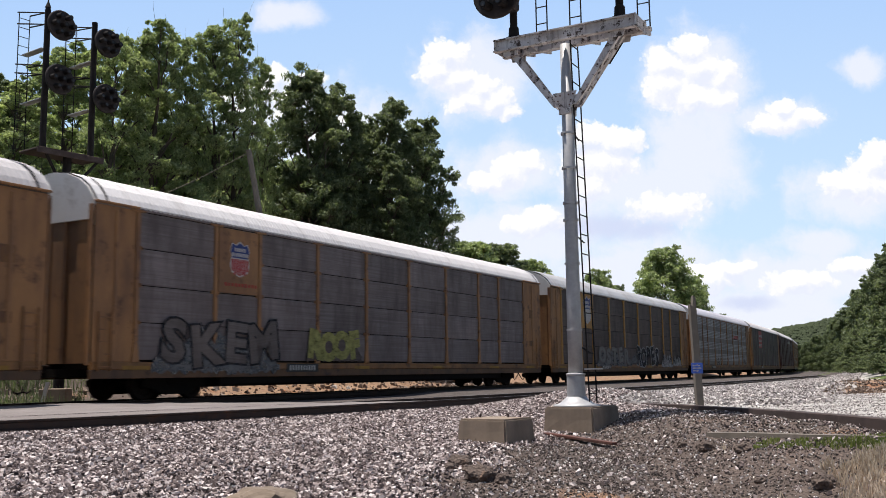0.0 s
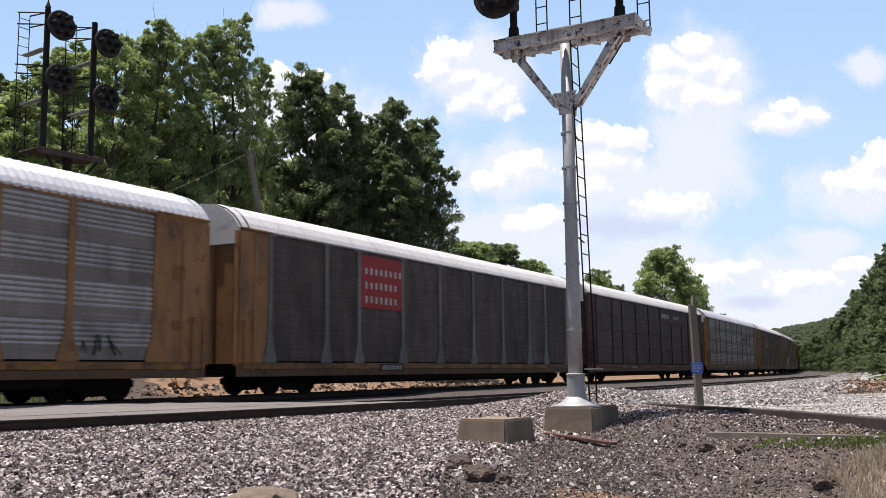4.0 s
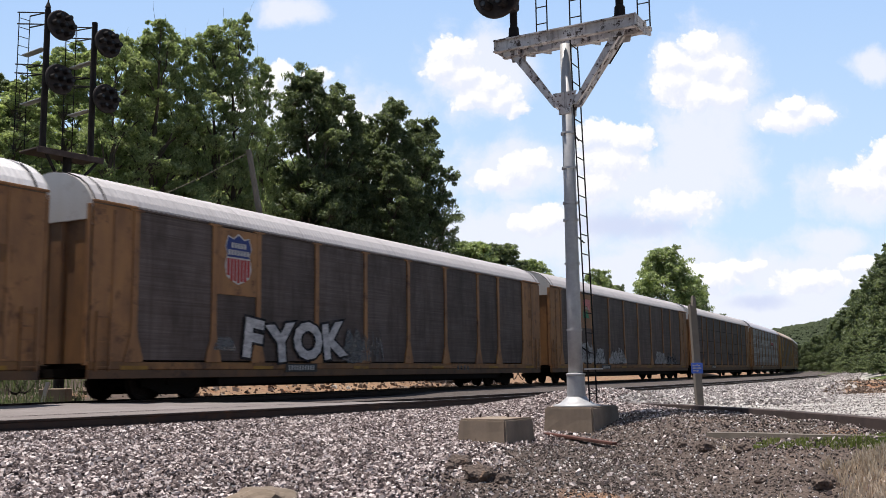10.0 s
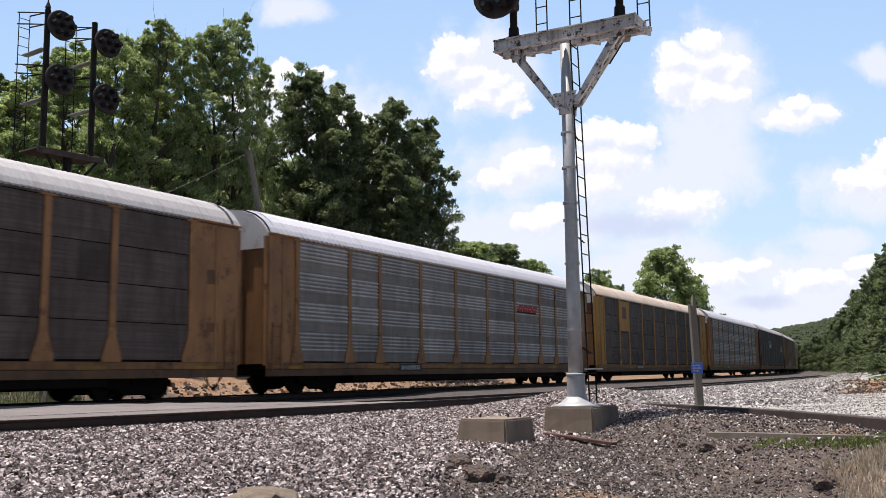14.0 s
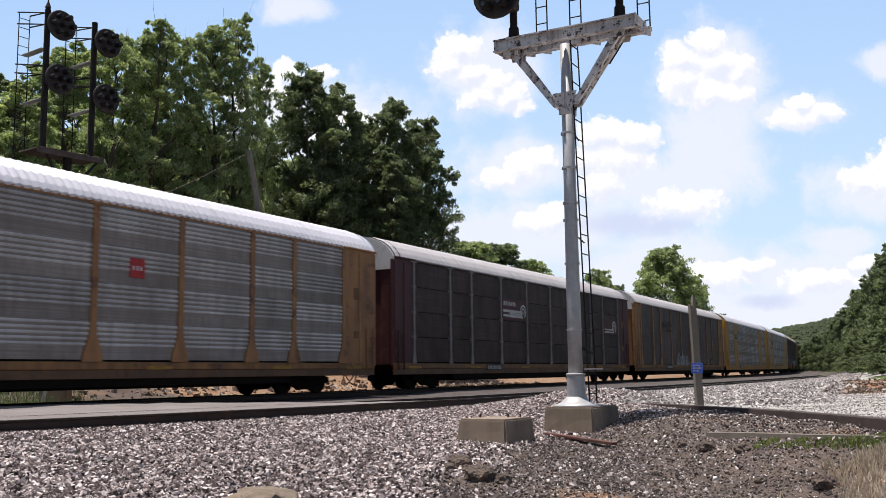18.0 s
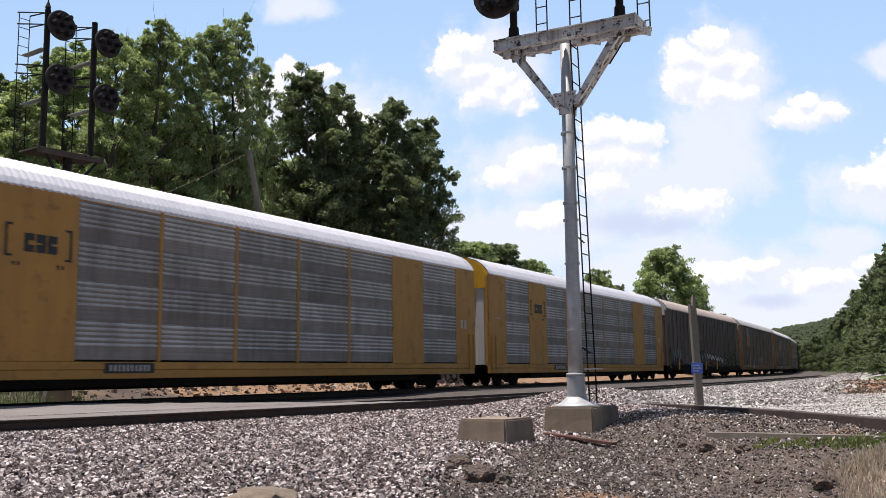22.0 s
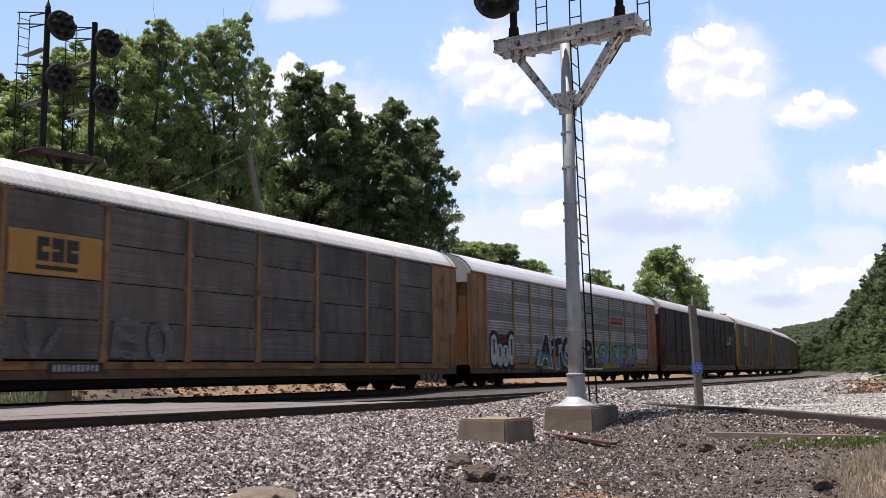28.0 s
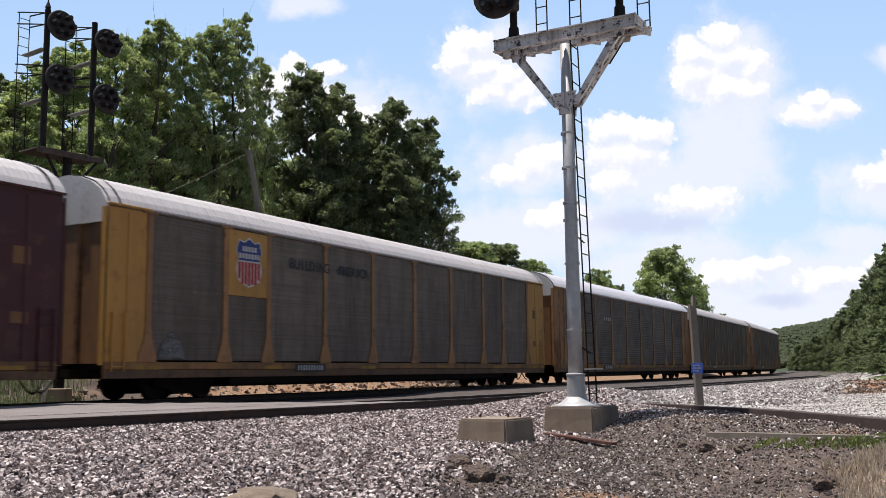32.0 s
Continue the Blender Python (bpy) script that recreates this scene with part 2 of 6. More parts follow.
def ground_mat(name, stops, scale, bump_scale, bump=0.6, pebble=True):
    m = Nodes(name)
    tc = m.n("TexCoord")
    v = tc.outputs["Object"]
    big = m.noise(v, scale, 8, 0.65)
    c = m.ramp(big, stops)
    fine = m.noise(v, bump_scale, 4, 0.7)
    if pebble:
        vo = m.n("TexVoronoi")
        vo.inputs["Scale"].default_value = bump_scale
        m.l(v, vo.inputs["Vector"])
        c = m.mix(0.6, c, m.ramp(vo.outputs["Color"], [(0.0, (0.45, 0.43, 0.42)), (0.5, (0.9, 0.9, 0.9)), (1.0, (1.6, 1.55, 1.5))]), "MULTIPLY")
        m.bump(vo.outputs["Distance"], bump, 0.03)
    else:
        c = m.mix(0.5, c, m.ramp(fine, [(0.3, (0.5, 0.5, 0.5)), (0.7, (1.3, 1.3, 1.3))]), "MULTIPLY")
        m.bump(fine, bump, 0.04)
    return m.done(c, 0.95, 0, 0.2)


# bed darker than its stones: the shade in the gaps is in this colour
G_BALLAST = ground_mat("ballast_bed", [(0.3, (0.07, 0.059, 0.055)), (0.7, (0.115, 0.098, 0.092))], 0.8, 26)
# cinder dirt by the mast; also the painted shade in the cut
G_DIRT_SHADE = ground_mat("cinder_dirt_and_cut_shade", [(0.36, (0.076, 0.058, 0.050)), (0.56, (0.122, 0.094, 0.080)), (0.68, (0.21, 0.122, 0.072))], 0.55, 30)
G_ROAD = ground_mat("pale_gravel_road", [(0.3, (0.33, 0.31, 0.29)), (0.7, (0.45, 0.43, 0.40))], 0.5, 14)
G_GRASS = ground_mat("rough_grass", [(0.3, (0.06, 0.09, 0.02)), (0.7, (0.13, 0.15, 0.05))], 0.6, 10, 0.8, False)
G_TAN = ground_mat("tan_dirt_bank", [(0.3, (0.22, 0.125, 0.065)), (0.5, (0.27, 0.18, 0.12)), (0.7, (0.20, 0.088, 0.04))], 0.7, 9, 0.9)
G_FOREST = ground_mat("forest_floor", [(0.3, (0.035, 0.045, 0.022)), (0.7, (0.06, 0.075, 0.038))], 0.05, 0.6, 0.9, False)
G_ASPHALT = ground_mat("worn_asphalt", [(0.3, (0.17, 0.146, 0.138)), (0.5, (0.205, 0.18, 0.172)), (0.7, (0.25, 0.226, 0.218))], 0.35, 60, 0.12, False)


def stone_mat(name, stops):
    m = Nodes(name)
    g = m.n("NewGeometry")
    c = m.ramp(g.outputs["Random Per Island"], stops)
    fine = m.noise(m.n("TexCoord").outputs["Object"], 30, 4, 0.6)
    c = m.mix(0.4, c, m.ramp(fine, [(0.3, (0.5, 0.5, 0.5)), (0.7, (1.2, 1.2, 1.2))]), "MULTIPLY")
    return m.done(c, 0.9, 0, 0.3)


STONES = stone_mat("crushed_ballast", [(0.0, (0.045, 0.032, 0.030)), (0.35, (0.15, 0.115, 0.108)), (0.65, (0.33, 0.268, 0.252)), (1.0, (0.80, 0.71, 0.68))])
STONES_PALE = stone_mat("pale_ballast", [(0.0, (0.10, 0.085, 0.08)), (0.4, (0.30, 0.265, 0.255)), (0.7, (0.46, 0.42, 0.40)), (1.0, (0.78, 0.73, 0.70))])
STONES_DARK = stone_mat("dirty_ballast", [(0.0, (0.045, 0.036, 0.031)), (0.60, (0.095, 0.076, 0.068)), (0.80, (0.22, 0.185, 0.165)), (1.0, (0.80, 0.76, 0.74))])


def leaf_mat(name, lo, hi, glow):
    m = Nodes(name)
    g = m.n("NewGeometry")
    c = m.ramp(g.outputs["Random Per Island"], [(0.0, lo), (1.0, hi)])
    big = m.noise(m.coords((1, 1, 1), 9.0), 0.35, 3, 0.6)
    c = m.mix(0.6, c, m.ramp(big, [(0.35, (0.55, 0.6, 0.5)), (0.65, (1.15, 1.15, 1.05))]), "MULTIPLY")
    m.done(c, 0.55, 0, 0.35)
    tr = m.n("BsdfTranslucent")
    m.l(m.mix(1.0, c, glow, "MULTIPLY"), tr.inputs["Color"])
    mx = m.n("MixShader")
    mx.inputs[0].default_value = 0.45
    m.l(m.b.outputs[0], mx.inputs[1])
    m.l(tr.outputs[0], mx.inputs[2])
    m.l(mx.outputs[0], m.out.inputs["Surface"])
    return m.mat


LEAF = leaf_mat("summer_leaves", (0.185, 0.225, 0.112), (0.405, 0.45, 0.262), (1.5, 1.58, 0.98))
LEAF_DARK = leaf_mat("dark_leaves", (0.092, 0.118, 0.068), (0.215, 0.25, 0.15), (1.45, 1.5, 0.95))
GRASS_BLADE = leaf_mat("grass_blades", (0.11, 0.14, 0.045), (0.26, 0.28, 0.11), (1.2, 1.3, 0.7))
DRY_BLADE = leaf_mat("dry_grass_blades", (0.48, 0.38, 0.31), (0.82, 0.71, 0.62), (1.1, 1.0, 0.9))


# ---- small builders ----
def mesh_of(bm, name, mat=None, smooth=False):
    me = bpy.data.meshes.new(name)
    bm.to_mesh(me)
    bm.free()
    if mat:
        me.materials.append(mat)
    if smooth:
        me.polygons.foreach_set("use_smooth", [True] * len(me.polygons))
    return me


def part(name, bm, material, parent, label="", smooth=False):
    """Links a bmesh, or a ready mesh, as one mesh object under a thing or a part."""
    me = bm if isinstance(bm, bpy.types.Mesh) else mesh_of(bm, name, material, smooth)
    ob = new(name, me)
    ob.parent = parent
    if label:
        ob["label"] = label
    return ob


def thing(name, label, category, m, group="", kind=""):
    ob = new(name)
    ob.matrix_basis = m
    return tagged(ob, label, category, group, kind)


def add_box(bm, x0, x1, y0, y1, z0, z1, bevel=0.0):
    vs = [bm.verts.new((x, y, z)) for z in (z0, z1) for y in (y0, y1) for x in (x0, x1)]
    fs = [bm.faces.new([vs[i] for i in f]) for f in ((0, 2, 3, 1), (4, 5, 7, 6), (0, 1, 5, 4), (2, 6, 7, 3), (0, 4, 6, 2), (1, 3, 7, 5))]
    if bevel:
        es = list({e for f in fs for e in f.edges})
        bmesh.ops.bevel(bm, geom=es, offset=bevel, segments=1, affect="EDGES")
    return bm


def box(x0, x1, y0, y1, z0, z1, bevel=0.0):
    return add_box(bmesh.new(), x0, x1, y0, y1, z0, z1, bevel)


def add_tube(bm, a, b, ra, rb=None, seg=10, caps=True):
    """A tapered tube from a to b."""
    a, b = Vector(a), Vector(b)
    rb = ra if rb is None else rb
    q = (b - a).to_track_quat("Z", "Y")
    rings = []
    for p, r in ((a, ra), (b, rb)):
        rings.append([bm.verts.new(p + q @ Vector((r * math.cos(2 * math.pi * i / seg), r * math.sin(2 * math.pi * i / seg), 0))) for i in range(seg)])
    for i in range(seg):
        bm.faces.new((rings[0][i], rings[0][(i + 1) % seg], rings[1][(i + 1) % seg], rings[1][i]))
    if caps:
        bm.faces.new(rings[0][::-1])
        bm.faces.new(rings[1])
    return bm


def tube(a, b, ra, rb=None, seg=10):
    return add_tube(bmesh.new(), a, b, ra, rb, seg)


def add_prism(bm, pts, axis, lo, hi):
    """A polygon of (a, b) points drawn out along axis: 'y' takes (x, z), 'x' takes (y, z), 'z' takes (x, y)."""
    def put(a, b, d):
        return {"y": (a, d, b), "x": (d, a, b), "z": (a, b, d)}[axis]
    r0 = [bm.verts.new(put(a, b, lo)) for a, b in pts]
    r1 = [bm.verts.new(put(a, b, hi)) for a, b in pts]
    k = len(pts)
    for i in range(k):
        bm.faces.new((r0[i], r0[(i + 1) % k], r1[(i + 1) % k], r1[i]))
    bm.faces.new(r0[::-1])
    bm.faces.new(r1)
    bmesh.ops.recalc_face_normals(bm, faces=bm.faces)
    return bm


def prism(pts, axis, lo, hi):
    return add_prism(bmesh.new(), pts, axis, lo, hi)


def lathe(profile, seg=16, axis="y"):
    """Turns (radius, along) points round an axis through the origin."""
    bm = bmesh.new()
    rings = []
    for r, d in profile:
        ring = []
        for i in range(seg):
            a = 2 * math.pi * i / seg
            c, s = r * math.cos(a), r * math.sin(a)
            ring.append(bm.verts.new({"y": (c, d, s), "z": (c, s, d), "x": (d, c, s)}[axis]))
        rings.append(ring)
    for r0, r1 in zip(rings, rings[1:]):
        for i in range(seg):
            bm.faces.new((r0[i], r0[(i + 1) % seg], r1[(i + 1) % seg], r1[i]))
    bm.faces.new(rings[0])
    bm.faces.new(rings[-1])
    bmesh.ops.recalc_face_normals(bm, faces=bm.faces)
    return bm


def words(text, size, mat, fat=0.0, depth=0.004, space=1.0):
    """Lettering as a mesh in the plane that looks to -y, its middle at the origin."""
    cu = bpy.data.curves.new("lettering", "FONT")
    cu.body, cu.size, cu.offset, cu.extrude, cu.align_x, cu.align_y = text, size, fat, depth, "CENTER", "CENTER"
    cu.space_character = space
    cu.resolution_u = 3
    ob = bpy.data.objects.new("lettering", cu)
    scene.collection.objects.link(ob)
    dg = bpy.context.evaluated_depsgraph_get()
    me = bpy.data.meshes.new_from_object(ob.evaluated_get(dg))
    bpy.data.objects.remove(ob)
    me.transform(pose(0, 0, 0, 90, 0, 0))
    me.materials.clear()
    me.materials.append(mat)
    return me


def from_arrays(name, verts, faces, mat):
    """A mesh from numpy arrays of vertices and of equal-sided faces."""
    me = bpy.data.meshes.new(name)
    k = faces.shape[1]
    me.vertices.add(len(verts))
    me.vertices.foreach_set("co", verts.astype(np.float32).ravel())
    me.loops.add(faces.size)
    me.loops.foreach_set("vertex_index", faces.astype(np.int32).ravel())
    me.polygons.add(len(faces))
    me.polygons.foreach_set("loop_start", np.arange(0, faces.size, k, dtype=np.int32))
    me.materials.append(mat)
    me.update(calc_edges=True)
    me.polygons.foreach_set("use_smooth", np.zeros(len(faces), bool))
    return me


# ---- the railway line ----
HEAD = 0.5038
U = Vector((math.sin(HEAD), math.cos(HEAD), 0))
N = Vector((-math.cos(HEAD), math.sin(HEAD), 0))
MID = 18.5526 + 1.5
BEND, RADIUS = 45.0, 1000.0
SHADY = 26.5  # along the line up to here the trees' shade on the cut is painted as dark earth, among weeds


def on_line(s, off, z=0.0):
    """The place s metres along the train's track and off metres beyond its middle, with the heading's turn."""
    a = max(0.0, s - BEND) / RADIUS
    along = min(s, BEND) + RADIUS * math.sin(a)
    beyond = MID + RADIUS * (1 - math.cos(a))
    nn = N * math.cos(a) - U * math.sin(a)
    p = U * along + N * beyond + nn * off
    return Vector((p.x, p.y, z)), a


def near_off(s):
    """How far the near track's near rail lies from the middle of the train's track."""
    return 9.65 + 2.9 * math.exp(-max(s - 9.0, -12) / 10.0) - MID


def ground_z(x, y):
    """The height of the ground, for arrays."""
    s = U.x * x + U.y * y
    q = N.x * x + N.y * y
    sb = np.maximum(s - BEND, 0)
    q = q - sb * sb / (2 * RADIUS) * (sb < 500) - (sb >= 500) * (125.0 + (sb - 500) * 0.5)
    rail = 9.65 + 2.9 * np.exp(-np.clip(s - 9.0, -12, 200) / 10.0)
    d = rail - q
    front = np.interp(d, [-30, 0.3, 0.9, 5.0, 9.0, 13.0, 30.0, 200.0], [-0.19, -0.19, -0.22, -0.40, -0.70, -0.95, -1.0, -1.0])
    back = np.interp(q - MID, [1.9, 3.2, 5.0, 8.0, 14.0, 40.0, 400.0], [0.0, -0.3, 0.0, 0.7, 1.6, 6.0, 14.0])
    z = front + back
    # the raised gravel road beyond the timbers
    side = ((x - 3.5) * 8.6 + (y - 17.0) * 1.6) / 8.75
    w = np.clip((side + 2.0) / 2.4, 0, 1)
    w = w * w * (3 - 2 * w) * np.clip((y - 4.5) / 5.0, 0, 1) * np.clip((120 - y) / 50, 0, 1)
    z = z * (1 - w) + np.maximum(z, -0.10) * w
    # wooded rise beyond the road, and the far ridge
    r = (x - 30.0) * 0.947 - (y - 70.0) * 0.32
    z = z + np.clip(r + 2.0, 0, 80) * 0.22 * np.clip((y - 25) / 30, 0, 1) * np.clip(1 - (y - 700) / 800, 0, 1)
    z = z + 47 * np.exp(-((x - 520) / 170) ** 2 - ((y - 980) / 200) ** 2) + 34 * np.exp(-((x - 300) / 130) ** 2 - ((y - 1150) / 200) ** 2)
    mound = 0.28 * np.exp(-((x - 3.4) / 1.6) ** 2 - ((y - 22.0) / 2.0) ** 2)
    z = z + mound + 0.26 * np.exp(-((x - 14.8) / 3.2) ** 2 - ((y - 32.0) / 3.6) ** 2) * (1 + 0.35 * np.sin(x * 1.7 + y) * np.sin(y * 1.3))
    rough = 0.03 * np.sin(x * 2.1 + 1.3 * np.sin(y * 1.7)) * np.sin(y * 1.9 + np.sin(x * 1.3))
    return z + rough * np.clip(d / 1.5, 0, 1) * (y < 60)


# ---- ground ----
def axis(lo, fine_lo, fine_hi, hi, step, grow):
    mid = list(np.arange(fine_lo, fine_hi, step))
    up, w = [fine_hi], step
    while up[-1] < hi:
        w *= grow
        up.append(up[-1] + w)
    down, w = [fine_lo], step
    while down[-1] > lo:
        w *= grow
        down.append(down[-1] - w)
    return np.array(down[:0:-1] + mid + up)


def build_ground():
    xs = axis(-2500, -11, 9, 2800, 0.14, 1.06)
    ys = axis(-600, 7, 25, 3400, 0.14, 1.05)
    gx, gy = np.meshgrid(xs, ys)
    gz = ground_z(gx, gy)
    verts = np.stack([gx.ravel(), gy.ravel(), gz.ravel()], 1)
    nx, ny = len(xs), len(ys)
    i = (np.arange(ny - 1)[:, None] * nx + np.arange(nx - 1)[None, :]).ravel()
    faces = np.stack([i, i + 1, i + 1 + nx, i + nx], 1)
    me = from_arrays("ground", verts, faces, G_BALLAST)
    for m in (G_DIRT_SHADE, G_ROAD, G_GRASS, G_TAN, G_FOREST):
        me.materials.append(m)
    c = verts[faces].mean(1)
    x, y = c[:, 0], c[:, 1]
    wob = 0.5 * np.sin(x * 1.9 + 2 * np.sin(y * 0.9)) + 0.35 * np.sin(y * 3.1 + x * 2.3) + np.random.rand(len(x)) * 0.5 - 0.25
    s = U.x * x + U.y * y
    sb = np.maximum(s - BEND, 0)
    q = N.x * x + N.y * y - sb * sb / (2 * RADIUS) * (sb < 500) - (sb >= 500) * (125.0 + (sb - 500) * 0.5)
    idx = np.zeros(len(x), np.int32)
    side = ((x - 3.5) * 8.6 + (y - 17.0) * 1.6) / 8.75
    idx[(x + wob * 0.5 > -0.5 + np.clip(y - 11, 0, 9) * 0.38) & (y + wob < 17.6) & (side < 0.7)] = 1
    idx[(side + wob * 0.3 > 1.2) & (y < 110) & (q < 8.2 + wob * 0.4)] = 2
    idx[(x + wob > 9.0) & (y + wob * 1.0 > 25.7) & (y < 37 + wob) & (x > 10.5 + (y - 25.6) * 0.45 + wob * 0.7) & (x < 40)] = 4
    idx[(y >= 36 + wob) & (y < 110) & (x > 11.5 + (y - 25.6) * 0.45 + wob) & (x < 60)] = 3
    idx[(q > MID + 2.9 + wob * 0.6)] = 4
    # overhanging trees' shade on the cut, put in as the dark earth colour
    idx[(q > MID + 2.4 + wob * 0.6) & (s + wob * 1.5 < SHADY)] = 1
    r = (x - 30.0) * 0.947 - (y - 70.0) * 0.32
    idx[(r > 0.5 + wob * 2) & (y > 40)] = 3
    idx[(q > MID + 11 + wob * 2) | (r > 2) & (y > 30) | (q < -40) | (y > 250) | (y < -30)] = 5
    me.polygons.foreach_set("material_index", idx)
    me.polygons.foreach_set("use_smooth", np.ones(len(faces), bool))
    ob = new("ground", me)
    tagged(ob, "uneven ground of ballast, cinders, gravel and tan earth", "ground", kind="structure")


build_ground()

# ---- tracks ----
RAIL_PROFILE = [(-0.07, -0.172), (0.07, -0.172), (0.07, -0.155), (0.012, -0.13), (0.012, -0.045), (0.037, -0.03), (0.037, 0.0), (-0.037, 0.0), (-0.037, -0.03), (-0.012, -0.045), (-0.012, -0.13), (-0.07, -0.155)]


def sweep(points, turns, profile, mats, top_faces=()):
    bm = bmesh.new()
    rings = []
    for p, a in zip(points, turns):
        side = Vector((-math.cos(HEAD - a), math.sin(HEAD - a), 0))
        rings.append([bm.verts.new(p + side * o + Vector((0, 0, h))) for o, h in profile])
    k = len(profile)
    for r0, r1 in zip(rings, rings[1:]):
        for i in range(k):
            f = bm.faces.new((r0[i], r0[(i + 1) % k], r1[(i + 1) % k], r1[i]))
            f.material_index = 1 if i in top_faces else 0
    bm.faces.new(rings[0])
    bm.faces.new(rings[-1])
    bmesh.ops.recalc_face_normals(bm, faces=bm.faces)
    me = mesh_of(bm, "rail")
    for m in mats:
        me.materials.append(m)
    return me


def build_track(name, label, off_of, s0, s1):
    root = thing(name, label, "railway track", Matrix(), kind="structure")
    ss = [s0 + (s1 - s0) * i / 120 for i in range(121)]
    for k in (0.0, 1.51):
        pts, turns = zip(*[on_line(s, off_of(s) + k) for s in ss])
        part("rail", sweep(pts, turns, RAIL_PROFILE, (RAIL, RAIL_TOP), (6,)), None, root)
    tie = mesh_of(box(-0.115, 0.115, -1.3, 1.3, -0.18, 0.0, 0.012), "tie", TIE)
    plate = mesh_of(box(-0.09, 0.09, -0.17, 0.17, 0.0, 0.016, 0.004), "tie_plate", RAIL)
    s, count = s0, 0
    while s < min(s1, 60.0) and count < 190:
        p, a = on_line(s, off_of(s) + 0.755, -0.190)
        dz = off_of(s + 0.5) - off_of(s - 0.5)
        t = part("tie", tie, None, root)
        t.matrix_basis = Matrix.Translation(p) @ pose(0, 0, 0, 0, 0, 90 - math.degrees(HEAD) + math.degrees(a + dz) + random.uniform(-1, 1))
        if s < 30:
            pl = part("tie_plate", plate, None, t)
            pl.location = (0, -0.755, 0.0)
        s += 0.52
        count += 1
    return root


build_track("main_track", "main line track with worn rails on grey ballast", lambda s: -0.755, -25.0, 190.0)
build_track("near_track", "rusty near track with dark rails and buried ties", near_off, -12.0, 190.0)


def build_crossing():
    """Worn asphalt between the near track's rails and up to the main track."""
    bm = bmesh.new()
    def strip(lo, hi, s0, s1, z, fade):
        rows = []
        for i in range(41):
            s = s0 + (s1 - s0) * i / 40
            row = []
            for j in range(13):
                k = j / 12
                off = lo(s) * (1 - k) + hi(s) * k
                wob = 0.02 * math.sin(s * 1.7 + j) + 0.012 * math.sin(s * 4.1 + 2 * j)
                end = max(0.0, (s - (s1 - fade)) / fade) + max(0.0, (s0 + 2.0 - s) / 2.0)
                p, a = on_line(s, off, z + wob * math.sin(math.pi * k) - 0.17 * min(1, end))
                row.append(bm.verts.new(p))
            rows.append(row)
        for r0, r1 in zip(rows, rows[1:]):
            for j in range(12):
                bm.faces.new((r0[j], r0[j + 1], r1[j + 1], r1[j]))
    strip(lambda s: near_off(s) + 0.10, lambda s: near_off(s) + 1.42, -8.0, 26.0, 0.0, 9.0)
    strip(lambda s: near_off(s) + 1.62, lambda s: -0.9, -8.0, 22.0, 0.0, 6.0)
    bmesh.ops.recalc_face_normals(bm, faces=bm.faces)
    me = mesh_of(bm, "crossing", G_ASPHALT, True)
    tagged(new("crossing", me), "worn grey asphalt crossing between the rails", "road crossing", kind="structure")


build_crossing()

# ---- the train ----
FRONT, PITCH = 43.4892, 28.6
SPEED, SLOWING = 20.1969, 0.0342
HALF = 13.7
SHIFT = -0.4
BAYS = [x + SHIFT for x in (-11.85, -8.95, -7.05, -4.15, -1.3, 1.6, 4.5, 7.4, 9.4, 12.1)]
CSX_BAYS = [(a + SHIFT, b + SHIFT) for a, b in ((-11.45, -8.85), (-6.65, -4.05), (-3.92, -1.1), (-0.97, 1.8), (1.93, 4.6), (4.73, 7.45), (9.7, 12.35))]
Z0, Z1 = 1.03, 4.83
MESHES = {}


def cached(key, make):
    if key not in MESHES:
        MESHES[key] = make()
    return MESHES[key]


ROOF_CURVE = [(-1.54, 4.86), (-1.55, 4.93), (-1.47, 5.08), (-1.27, 5.32), (-0.97, 5.53), (-0.52, 5.70), (-0.1, 5.765), (0.1, 5.765), (0.52, 5.70), (0.97, 5.53), (1.27, 5.32), (1.47, 5.08), (1.55, 4.93), (1.54, 4.86)]


def roof_mesh(mat, deep, pitch):
    """An arched roof skin, its sheets ribbed crosswise."""
    def make():
        n = int(2 * HALF / pitch)
        prof = np.array(ROOF_CURVE)
        mid = np.array([0.0, 4.0])
        out = prof - mid
        out /= np.linalg.norm(out, axis=1)[:, None]
        xs = np.linspace(-HALF + 0.1, HALF - 0.1, n * 2 + 1)
        lift = np.where(np.arange(len(xs)) % 2 == 0, 0.0, deep)
        lift[np.abs(np.abs(xs) - HALF) < 0.35] = deep * 0.5
        body = np.where((np.arange(len(prof)) > 0) & (np.arange(len(prof)) < len(prof) - 1), 1.0, 0.0)
        p = prof[None] + out[None] * (lift[:, None] * body[None])[:, :, None]
        v = np.concatenate([np.repeat(xs, len(prof))[:, None], p.reshape(-1, 2)], 1)
        k = len(prof)
        i = (np.arange(len(xs) - 1)[:, None] * k + np.arange(k - 1)[None]).ravel()
        f = np.stack([i, i + 1, i + 1 + k, i + k], 1)
        return from_arrays("roof", v, f, mat)
    return cached(("roof", mat.name, deep, pitch), make)


